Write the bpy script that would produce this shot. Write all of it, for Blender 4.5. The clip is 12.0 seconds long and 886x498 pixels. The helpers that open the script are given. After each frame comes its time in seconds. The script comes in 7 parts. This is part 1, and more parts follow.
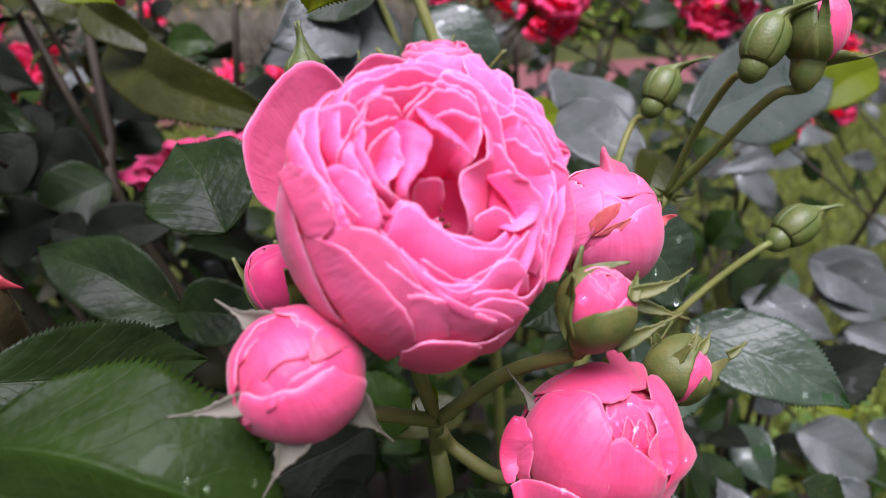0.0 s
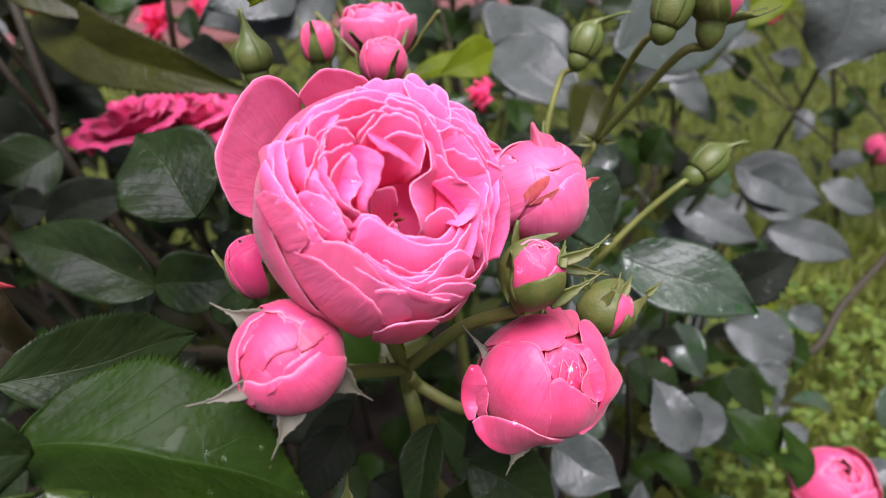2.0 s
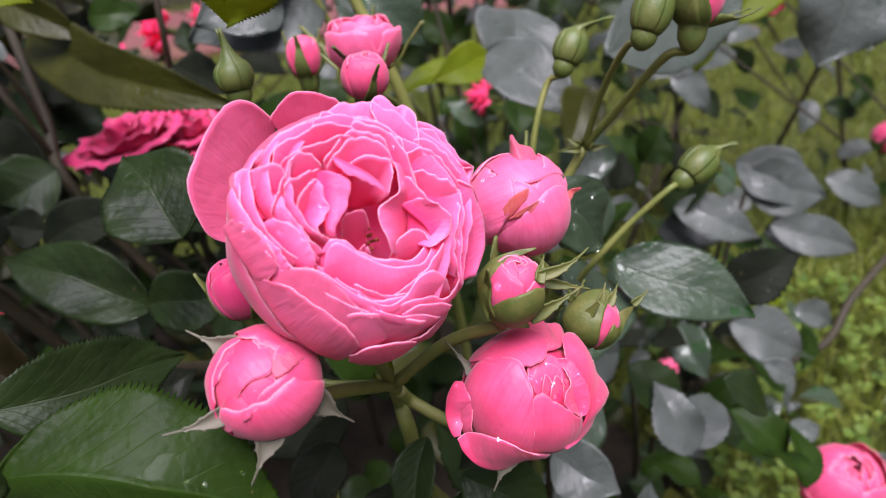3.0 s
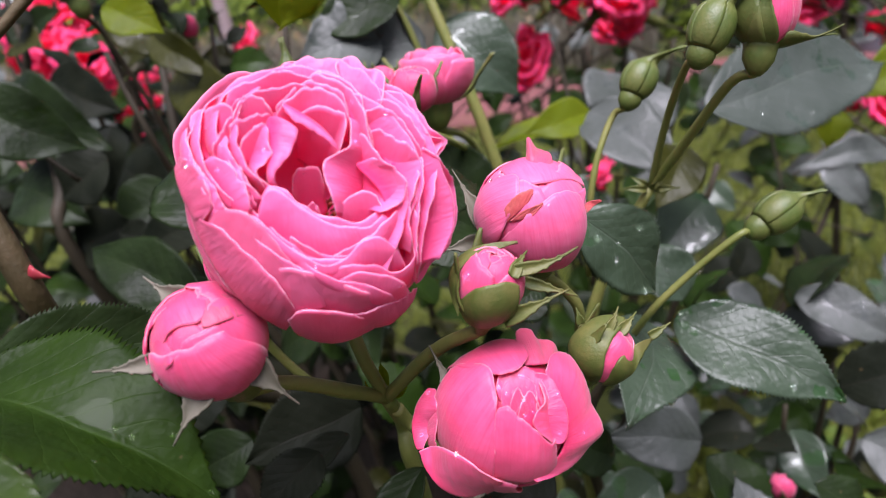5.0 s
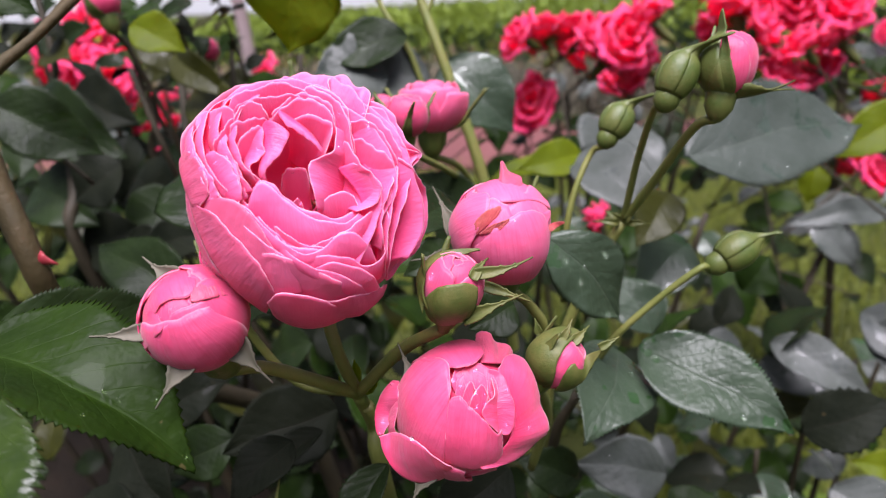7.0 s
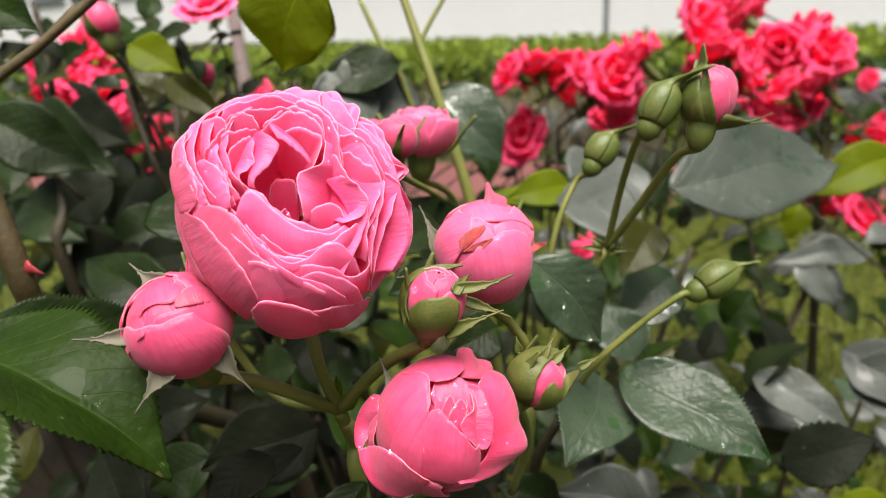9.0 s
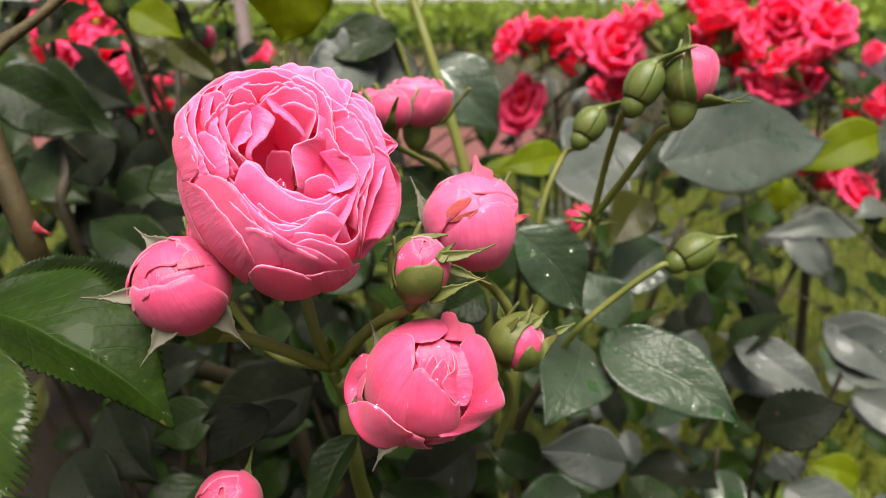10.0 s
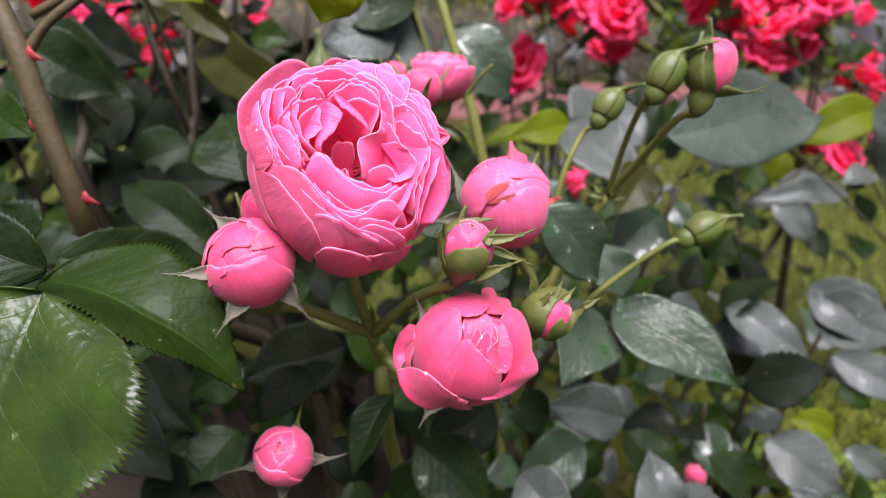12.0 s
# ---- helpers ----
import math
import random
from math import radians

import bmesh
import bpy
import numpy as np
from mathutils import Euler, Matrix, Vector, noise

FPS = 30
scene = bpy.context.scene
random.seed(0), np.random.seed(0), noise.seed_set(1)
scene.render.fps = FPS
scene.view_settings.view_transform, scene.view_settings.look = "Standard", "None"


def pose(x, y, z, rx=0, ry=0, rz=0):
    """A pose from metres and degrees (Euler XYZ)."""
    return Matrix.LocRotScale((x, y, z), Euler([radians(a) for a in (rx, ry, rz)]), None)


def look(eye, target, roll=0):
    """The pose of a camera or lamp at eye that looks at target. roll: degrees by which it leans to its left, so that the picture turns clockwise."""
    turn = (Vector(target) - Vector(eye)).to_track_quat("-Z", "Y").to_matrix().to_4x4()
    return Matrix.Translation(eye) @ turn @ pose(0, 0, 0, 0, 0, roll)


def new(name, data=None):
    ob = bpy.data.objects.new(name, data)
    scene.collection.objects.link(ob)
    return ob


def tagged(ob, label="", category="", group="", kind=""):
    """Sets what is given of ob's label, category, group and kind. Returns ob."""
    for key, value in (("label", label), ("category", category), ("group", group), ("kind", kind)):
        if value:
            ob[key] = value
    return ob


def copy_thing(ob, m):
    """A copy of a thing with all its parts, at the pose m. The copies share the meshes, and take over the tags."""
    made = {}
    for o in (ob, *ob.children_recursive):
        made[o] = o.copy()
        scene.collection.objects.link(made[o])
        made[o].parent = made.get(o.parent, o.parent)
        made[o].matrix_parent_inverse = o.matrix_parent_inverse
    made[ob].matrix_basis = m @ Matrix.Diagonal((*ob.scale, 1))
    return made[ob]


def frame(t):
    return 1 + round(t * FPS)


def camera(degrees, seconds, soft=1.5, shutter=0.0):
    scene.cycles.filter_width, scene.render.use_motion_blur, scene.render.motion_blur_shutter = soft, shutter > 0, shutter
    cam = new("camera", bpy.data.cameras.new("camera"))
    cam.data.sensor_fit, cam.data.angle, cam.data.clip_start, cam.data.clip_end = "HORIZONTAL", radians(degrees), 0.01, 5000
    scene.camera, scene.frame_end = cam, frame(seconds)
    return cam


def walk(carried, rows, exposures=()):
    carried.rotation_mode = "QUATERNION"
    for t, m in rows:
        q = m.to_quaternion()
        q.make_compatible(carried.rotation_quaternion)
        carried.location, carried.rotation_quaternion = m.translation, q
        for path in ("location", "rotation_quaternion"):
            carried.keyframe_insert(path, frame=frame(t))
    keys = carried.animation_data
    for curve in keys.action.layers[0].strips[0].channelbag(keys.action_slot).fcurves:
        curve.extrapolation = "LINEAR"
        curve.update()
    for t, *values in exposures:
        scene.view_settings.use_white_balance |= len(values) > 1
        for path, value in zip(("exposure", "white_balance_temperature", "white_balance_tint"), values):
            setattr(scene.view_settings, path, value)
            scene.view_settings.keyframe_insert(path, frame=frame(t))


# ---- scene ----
cam = camera(66.5, 12.0, soft=1.1)
PATH = [
    (0, (0.015, 0.006, 0.76), (-0.203, 1.75, -0.196), -3.9),
    (0.5, (0.019, 0.005, 0.756), (-0.148, 1.768, -0.173), -2.5),
    (1, (0.013, 0.001, 0.767), (-0.056, 1.696, -0.293), -2.0),
    (1.5, (0.016, -0.001, 0.788), (-0.028, 1.631, -0.367), -5.3),
    (2, (0.018, -0.007, 0.793), (-0.074, 1.596, -0.399), -6.6),
    (2.5, (0.023, -0.007, 0.795), (-0.061, 1.601, -0.392), -6.8),
    (2.7, (0.025, -0.005, 0.796), (-0.056, 1.598, -0.398), -7.7),
    (4.3, (0.073, -0.001, 0.779), (-0.397, 1.607, -0.314), -12.7),
    (4.5, (0.081, -0.004, 0.77), (-0.421, 1.638, -0.256), -11.3),
    (5, (0.074, -0.003, 0.755), (-0.469, 1.702, -0.137), -9.5),
    (5.5, (0.074, -0.005, 0.75), (-0.437, 1.747, -0.069), -7.3),
    (6, (0.085, -0.019, 0.752), (-0.442, 1.742, -0.036), -5.4),
    (6.5, (0.089, -0.02, 0.752), (-0.45, 1.728, -0.056), -5.3),
    (7, (0.09, -0.023, 0.753), (-0.468, 1.73, -0.031), -5.5),
    (7.2, (0.089, -0.023, 0.753), (-0.47, 1.729, -0.034), -5.6),
    (9, (0.093, -0.028, 0.749), (-0.439, 1.77, 0.055), -3.5),
    (9.5, (0.093, -0.03, 0.75), (-0.435, 1.759, 0.026), -3.0),
    (10, (0.101, -0.038, 0.755), (-0.427, 1.722, -0.035), -2.5),
    (10.5, (0.1, -0.05, 0.768), (-0.403, 1.688, -0.084), -2.2),
    (11, (0.092, -0.057, 0.774), (-0.383, 1.671, -0.114), -1.4),
    (11.5, (0.085, -0.058, 0.775), (-0.39, 1.647, -0.156), -1.1),
    (12, (0.084, -0.058, 0.775), (-0.38, 1.653, -0.151), -1.0),
]
walk(cam, [(t, look(eye, target, roll)) for t, eye, target, roll in PATH], ((0, 1.25, 5900, 28), (2.6, 1.2, 6100, 24), (5.5, 1.3, 6000, 27), (7.2, 1.3, 6150, 24), (9.0, 1.35, 7000, 10), (10.1, 1.35, 7100, 10), (10.8, 1.4, 6250, 22), (12.0, 1.42, 6250, 22)))
cam.data.dof.use_dof = True
cam.data.dof.focus_distance = 0.212
cam.data.dof.aperture_fstop = 11

# ---- daylight: a bright overcast sky with a weak, wide sun ----
world = bpy.data.worlds.new("overcast_sky")
scene.world = world
world.use_nodes = True
wn = world.node_tree.nodes
sky = wn.new("ShaderNodeTexSky")
sky.sky_type, sky.sun_disc = "NISHITA", False
sky.sun_elevation, sky.sun_rotation = radians(74), radians(156)
sky.air_density, sky.dust_density, sky.ozone_density = 1.0, 3.5, 1.2
# thin cloud over the whole sky takes out half of its blue
cloud = wn.new("ShaderNodeHueSaturation")
cloud.inputs["Saturation"].default_value = 0.55
world.node_tree.links.new(sky.outputs[0], cloud.inputs["Color"])
world.node_tree.links.new(cloud.outputs[0], wn["Background"].inputs[0])
wn["Background"].inputs[1].default_value = 0.042
sun = new("sun", bpy.data.lights.new("sun", "SUN"))
sun.data.energy, sun.data.angle, sun.data.color = 4.0, radians(42), (1.0, 0.98, 0.96)
sun.matrix_world = look((0.35, -0.80, 3.0), (0, 0, 0))

# ---- materials ----


def material(name, rough=0.5, spec=0.5):
    m = bpy.data.materials.new(name)
    m.use_nodes = True
    b = m.node_tree.nodes["Principled BSDF"]
    b.inputs["Roughness"].default_value = rough
    b.inputs["Specular IOR Level"].default_value = spec
    return m, m.node_tree.nodes, m.node_tree.links, b


def ramp(nodes, links, source, stops):
    r = nodes.new("ShaderNodeValToRGB")
    while len(r.color_ramp.elements) < len(stops):
        r.color_ramp.elements.new(0.5)
    for e, (p, c) in zip(r.color_ramp.elements, stops):
        e.position, e.color = p, (*c, 1)
    links.new(source, r.inputs[0])
    return r.outputs[0]


def noise_node(nodes, links, vector, scale, detail=3.0, rough=0.5):
    n = nodes.new("ShaderNodeTexNoise")
    n.inputs["Scale"].default_value, n.inputs["Detail"].default_value = scale, detail
    n.inputs["Roughness"].default_value = rough
    if vector:
        links.new(vector, n.inputs["Vector"])
    return n.outputs[0]


def math_node(nodes, links, op, a, b=None):
    n = nodes.new("ShaderNodeMath")
    n.operation = op
    for i, v in enumerate((a, b)):
        if v is None:
            continue
        if isinstance(v, (int, float)):
            n.inputs[i].default_value = v
        else:
            links.new(v, n.inputs[i])
    return n.outputs[0]


def mix_colour(nodes, links, fac, a, b, mode="MIX"):
    n = nodes.new("ShaderNodeMix")
    n.data_type, n.blend_type = "RGBA", mode
    for key, v in ((0, fac), (6, a), (7, b)):
        if isinstance(v, (int, float)):
            n.inputs[key].default_value = v
        elif isinstance(v, tuple):
            n.inputs[key].default_value = (*v, 1)
        else:
            links.new(v, n.inputs[key])
    return n.outputs[2]


def bump(nodes, links, b, height, strength, distance):
    n = nodes.new("ShaderNodeBump")
    n.inputs["Strength"].default_value, n.inputs["Distance"].default_value = strength, distance
    links.new(height, n.inputs["Height"])
    links.new(n.outputs[0], b.inputs["Normal"])
    return n.outputs[0]


def translucent(m, colour, amount):
    """Let part of the light through a thin sheet."""
    n, l = m.node_tree.nodes, m.node_tree.links
    t, mixer = n.new("ShaderNodeBsdfTranslucent"), n.new("ShaderNodeMixShader")
    if isinstance(colour, tuple):
        t.inputs[0].default_value = (*colour, 1)
    else:
        l.new(colour, t.inputs[0])
    mixer.inputs[0].default_value = amount
    l.new(n["Principled BSDF"].outputs[0], mixer.inputs[1])
    l.new(t.outputs[0], mixer.inputs[2])
    l.new(mixer.outputs[0], n["Material Output"].inputs[0])


def petal_material(name, body, heart, rim, through_colour, amount, mottle=0.4, streak=0.14, crinkle=0.0007, deep=0.0, reach=0.55):
    """A petal: deeper towards its foot, paler at its rim, fine veins along it, faint blotches."""
    m, n, l, b = material(name, 0.42, 0.42)
    tc = n.new("ShaderNodeTexCoord")
    sep = n.new("ShaderNodeSeparateXYZ")
    l.new(tc.outputs["UV"], sep.inputs[0])
    base = ramp(n, l, sep.outputs[1], [(deep, heart), (reach, body), (0.978, body), (1.0, rim)])
    blot = noise_node(n, l, tc.outputs["Object"], 120, 4)
    patch = ramp(n, l, noise_node(n, l, tc.outputs["Object"], 75, 4, 0.6), [(0.42, (0, 0, 0)), (0.68, (1, 1, 1))])
    base = mix_colour(n, l, math_node(n, l, "MULTIPLY", patch, 0.45 * mottle), base, heart)
    base = mix_colour(n, l, math_node(n, l, "MULTIPLY", blot, mottle), base, heart)
    mp = n.new("ShaderNodeMapping")
    mp.inputs["Scale"].default_value = (46, 2.2, 1)
    l.new(tc.outputs["UV"], mp.inputs[0])
    vein = noise_node(n, l, mp.outputs[0], 1.0, 3)
    base = mix_colour(n, l, math_node(n, l, "MULTIPLY", ramp(n, l, vein, [(0.45, (0, 0, 0)), (0.75, (1, 1, 1))]), streak), base, heart)
    l.new(base, b.inputs["Base Color"])
    bump(n, l, b, math_node(n, l, "ADD", math_node(n, l, "MULTIPLY", vein, 0.55), math_node(n, l, "MULTIPLY", blot, 1.8)), 0.5, crinkle)
    b.inputs["Sheen Weight"].default_value = 0.2
    translucent(m, mix_colour(n, l, 1.0, base, through_colour, "MULTIPLY"), amount)
    return m


def leaf_material(name, dark, light, under, amount, rough, wet=0.5, bloom=0.5, shine=0.16):
    """A rose leaf after rain: a dull bloom of wax over most of it, whose grey also paints in sky sheen, clear-cut wet
    patches that are darker and shine, pale veins that curve from the midrib, quilted relief."""
    m, n, l, b = material(name, rough, shine + 0.18 * wet)
    tc = n.new("ShaderNodeTexCoord")
    sep = n.new("ShaderNodeSeparateXYZ")
    l.new(tc.outputs["UV"], sep.inputs[0])
    info = n.new("ShaderNodeObjectInfo")
    shift = n.new("ShaderNodeVectorMath")
    shift.operation = "ADD"
    l.new(tc.outputs["Object"], shift.inputs[0])
    l.new(info.outputs["Random"], shift.inputs[1])
    puddle = ramp(n, l, noise_node(n, l, shift.outputs[0], 48, 3, 0.55), [(0.63 - 0.06 * wet, (0, 0, 0)), (0.655 - 0.06 * wet, (1, 1, 1))])
    across = math_node(n, l, "ABSOLUTE", math_node(n, l, "SUBTRACT", sep.outputs[0], 0.5))
    # side veins: stripes that run forwards as they leave the midrib
    s = math_node(n, l, "SUBTRACT", sep.outputs[1], math_node(n, l, "MULTIPLY", math_node(n, l, "POWER", across, 0.8), 0.55))
    wob = noise_node(n, l, tc.outputs["UV"], 5, 2)
    s = math_node(n, l, "ADD", s, math_node(n, l, "MULTIPLY", wob, 0.05))
    wave = math_node(n, l, "ABSOLUTE", math_node(n, l, "SUBTRACT", math_node(n, l, "FRACT", math_node(n, l, "MULTIPLY", s, 8.0)), 0.5))
    side = ramp(n, l, wave, [(0.0, (1, 1, 1)), (0.035, (0, 0, 0))])
    mid = ramp(n, l, across, [(0.0, (1, 1, 1)), (0.018, (0, 0, 0))])
    cells = n.new("ShaderNodeTexVoronoi")
    cells.feature = "SMOOTH_F1"
    cells.inputs["Scale"].default_value = 420
    l.new(tc.outputs["Object"], cells.inputs["Vector"])
    swell = noise_node(n, l, tc.outputs["Object"], 150, 3)
    patch = ramp(n, l, noise_node(n, l, shift.outputs[0], 42, 4, 0.6), [(0.34, (0, 0, 0)), (0.66, (1, 1, 1))])
    base = mix_colour(n, l, patch, dark, light)
    base = mix_colour(n, l, math_node(n, l, "MULTIPLY", info.outputs["Random"], 0.35), base, light)
    base = mix_colour(n, l, math_node(n, l, "MULTIPLY", side, 0.16), base, under)
    base = mix_colour(n, l, math_node(n, l, "MULTIPLY", mid, 0.3), base, under)
    spot = ramp(n, l, noise_node(n, l, tc.outputs["Object"], 210, 2), [(0.74, (0, 0, 0)), (0.8, (1, 1, 1))])
    base = mix_colour(n, l, math_node(n, l, "MULTIPLY", spot, 0.35), base, (0.13, 0.09, 0.04))
    # grey veil: wax, with the sky's sheen mixed into the base colour
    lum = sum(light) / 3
    waxy_sheen = mix_colour(n, l, bloom, base, (0.0078 + 0.74 * lum, 0.0090 + 0.82 * lum, 0.0068 + 0.72 * lum))
    base = mix_colour(n, l, puddle, waxy_sheen, base)
    l.new(base, b.inputs["Base Color"])
    l.new(ramp(n, l, puddle, [(0.0, (rough - 0.06,) * 3), (1.0, ((0.30 - 0.12 * wet,) if wet > 0.05 else (0.5,)) * 3)]), b.inputs["Roughness"])
    l.new(math_node(n, l, "MULTIPLY", puddle, 0.05 + 0.5 * wet), b.inputs["Coat Weight"])
    h = math_node(n, l, "SUBTRACT", math_node(n, l, "MULTIPLY", wave, 0.35), math_node(n, l, "MULTIPLY", side, 0.16))
    h = math_node(n, l, "ADD", h, math_node(n, l, "MULTIPLY", swell, 1.3))
    h = math_node(n, l, "SUBTRACT", h, math_node(n, l, "MULTIPLY", cells.outputs[0], 0.45))
    h = math_node(n, l, "SUBTRACT", h, math_node(n, l, "MULTIPLY", mid, 0.5))
    # water lies smooth over the relief
    h = math_node(n, l, "MULTIPLY", h, math_node(n, l, "SUBTRACT", 1.0, math_node(n, l, "MULTIPLY", puddle, 0.45)))
    bump(n, l, b, h, 0.42, 0.0011)
    b.inputs["Coat Roughness"].default_value = 0.08
    translucent(m, under, amount)
    return m


def plain_material(name, a, c, scale, rough=0.6, relief=0.3, dist=0.001, spec=0.4):
    m, n, l, b = material(name, rough, spec)
    tc = n.new("ShaderNodeTexCoord")
    big = noise_node(n, l, tc.outputs["Object"], scale, 5, 0.6)
    fine = noise_node(n, l, tc.outputs["Object"], scale * 7, 4, 0.6)
    base = mix_colour(n, l, ramp(n, l, big, [(0.3, (0, 0, 0)), (0.7, (1, 1, 1))]), a, c)
    base = mix_colour(n, l, math_node(n, l, "MULTIPLY", fine, 0.35), base, tuple(v * 0.6 for v in a))
    l.new(base, b.inputs["Base Color"])
    bump(n, l, b, fine, relief, dist)
    return m


PINK = petal_material("pink_petal", (0.985, 0.24, 0.52), (0.96, 0.075, 0.275), (0.985, 0.60, 0.77), (1.0, 0.93, 0.96), 0.42, 0.3, 0.22, 0.0009, 0.25, 0.9)
# duller than the inside: the shade on the flower's outer wall is coloured in
PINK_BACK = petal_material("pink_petal_shaded_outside", (0.78, 0.155, 0.32), (0.70, 0.085, 0.21), (0.92, 0.42, 0.57), (1.0, 0.9, 0.95), 0.45, 0.5, 0.18, 0.0009)
BUDPINK = petal_material("bud_petal", (0.84, 0.125, 0.29), (0.68, 0.035, 0.125), (0.95, 0.46, 0.60), (1.0, 0.85, 0.85), 0.34, 0.75, 0.45, 0.0008)
BUDLIGHT = petal_material("pale_bud_petal", (0.94, 0.225, 0.44), (0.80, 0.075, 0.22), (0.96, 0.52, 0.66), (1.0, 0.88, 0.9), 0.38, 0.7, 0.45, 0.0008)
DEEP = petal_material("deep_pink_petal", (0.72, 0.05, 0.19), (0.55, 0.02, 0.10), (0.85, 0.14, 0.32), (1.0, 0.7, 0.8), 0.3)
FADED = petal_material("withered_petal", (0.55, 0.085, 0.135), (0.64, 0.07, 0.17), (0.24, 0.09, 0.035), (1, 0.72, 0.72), 0.25, 0.9, 0.6, 0.0012)
TORN = petal_material("torn_petal", (0.46, 0.115, 0.085), (0.50, 0.06, 0.075), (0.30, 0.14, 0.045), (1, 0.7, 0.6), 0.2, 0.9, 0.6, 0.0014)
RED = petal_material("red_petal", (0.97, 0.085, 0.30), (0.96, 0.05, 0.21), (0.96, 0.16, 0.34), (1.0, 0.7, 0.7), 0.55)
# kept very dark: part of the bush's inner shade is in this colour
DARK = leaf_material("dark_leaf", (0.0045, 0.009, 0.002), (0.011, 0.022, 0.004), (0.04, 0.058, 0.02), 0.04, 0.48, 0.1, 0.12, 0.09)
GREEN = leaf_material("mid_leaf", (0.005, 0.0135, 0.0009), (0.013, 0.030, 0.0018), (0.035, 0.068, 0.012), 0.07, 0.5, 0.04, 0.08, 0.065)
LUSH = leaf_material("lush_leaf", (0.0065, 0.018, 0.0005), (0.025, 0.048, 0.0017), (0.04, 0.07, 0.008), 0.08, 0.36, 0.4, 0.10, 0.24)
FRESH = leaf_material("fresh_leaf", (0.105, 0.150, 0.005), (0.165, 0.21, 0.008), (0.42, 0.46, 0.015), 0.62, 0.5, 0.1, 0.0)
OLIVE = leaf_material("olive_leaf", (0.016, 0.018, 0.002), (0.026, 0.028, 0.003), (0.05, 0.055, 0.006), 0.10, 0.5, 0.1, 0.0)
# the next three carry the sky's reflection as grey in their base colour
PALE = leaf_material("sky_sheen_leaf", (0.018, 0.027, 0.018), (0.072, 0.080, 0.074), (0.13, 0.14, 0.12), 0.05, 0.44, 0.35, 0.5, 0.16)
WAXY_SHEEN = leaf_material("waxy_sheen_leaf", (0.009, 0.032, 0.006), (0.032, 0.062, 0.026), (0.10, 0.12, 0.085), 0.05, 0.42, 0.8, 0.45, 0.13)
SLATE = leaf_material("slate_sheen_leaf", (0.010, 0.024, 0.011), (0.050, 0.066, 0.052), (0.10, 0.12, 0.09), 0.05, 0.42, 0.6, 0.5, 0.15)
# near-black green that paints in the shade between deep leaves
SHADED = leaf_material("shaded_leaf", (0.0045, 0.0065, 0.0035), (0.009, 0.011, 0.006), (0.028, 0.024, 0.018), 0.03, 0.6, 0.0, 0.08, 0.045)
SEPAL = plain_material("sepal", (0.052, 0.076, 0.011), (0.12, 0.112, 0.028), 160, 0.55, 0.35, 0.0006)
SEPAL_GREY = plain_material("sepal_underside", (0.13, 0.115, 0.085), (0.075, 0.075, 0.045), 140, 0.7, 0.3, 0.0004)
SEPAL_DARK = plain_material("closed_sepal", (0.052, 0.088, 0.013), (0.12, 0.126, 0.033), 150, 0.45, 0.35, 0.0006)
STEM = plain_material("green_stem", (0.115, 0.145, 0.028), (0.19, 0.175, 0.048), 90, 0.5, 0.35, 0.0005)
# dark brown; also gives cane parts deep in the bush their shade
CANE = plain_material("old_shaded_cane", (0.018, 0.014, 0.005), (0.032, 0.023, 0.009), 60, 0.7, 0.6, 0.0009)
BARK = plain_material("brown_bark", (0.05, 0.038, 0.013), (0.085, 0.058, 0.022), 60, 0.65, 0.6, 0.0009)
THORN = plain_material("thorn", (0.34, 0.03, 0.05), (0.24, 0.035, 0.03), 200, 0.4, 0.2, 0.0003)
SOIL = plain_material("soil", (0.014, 0.011, 0.007), (0.03, 0.021, 0.013), 14, 0.9, 0.9, 0.01, 0.2)
TURF = plain_material("turf_soil", (0.026, 0.036, 0.005), (0.05, 0.052, 0.012), 6, 0.9, 0.9, 0.01, 0.2)
PAVING = plain_material("terracotta_paving", (0.115, 0.036, 0.036), (0.15, 0.052, 0.050), 5, 0.75, 0.3, 0.002)
WOOD = plain_material("weathered_post", (0.30, 0.22, 0.22), (0.40, 0.32, 0.31), 12, 0.8, 0.5, 0.002)
RENDER_WALL = plain_material("white_render", (0.88, 0.89, 0.93), (0.91, 0.92, 0.95), 2, 0.8, 0.1, 0.002)
PLINTH = plain_material("grey_plinth", (0.24, 0.23, 0.22), (0.3, 0.29, 0.28), 3, 0.85, 0.2, 0.002)
METAL = plain_material("painted_metal", (0.16, 0.17, 0.19), (0.2, 0.21, 0.23), 10, 0.5, 0.1, 0.001)
STAMEN = plain_material("stamen", (0.40, 0.13, 0.06), (0.34, 0.06, 0.04), 300, 0.7, 0.3, 0.0003)


def blade_material(name, a, c):
    m, n, l, b = material(name, 0.55, 0.3)
    geo = n.new("ShaderNodeNewGeometry")
    l.new(ramp(n, l, geo.outputs["Random Per Island"], [(0.0, a), (0.6, c), (1.0, tuple(0.5 * (x + y) for x, y in zip(a, c)))]), b.inputs["Base Color"])
    translucent(m, c, 0.25)
    return m


GRASS = blade_material("grass_blade", (0.07, 0.11, 0.010), (0.17, 0.19, 0.025))
HEDGE = blade_material("hedge_leaf", (0.07, 0.11, 0.010), (0.20, 0.27, 0.03))
LAVENDER = blade_material("lavender_stalk", (0.10, 0.095, 0.07), (0.2, 0.18, 0.13))
BLOOMTIP = blade_material("dry_flower_tip", (0.42, 0.27, 0.06), (0.30, 0.22, 0.18))
CLOVER = blade_material("clover", (0.038, 0.080, 0.008), (0.115, 0.165, 0.021))

glass, gn, gl, gb = material("window_glass", 0.08, 0.6)
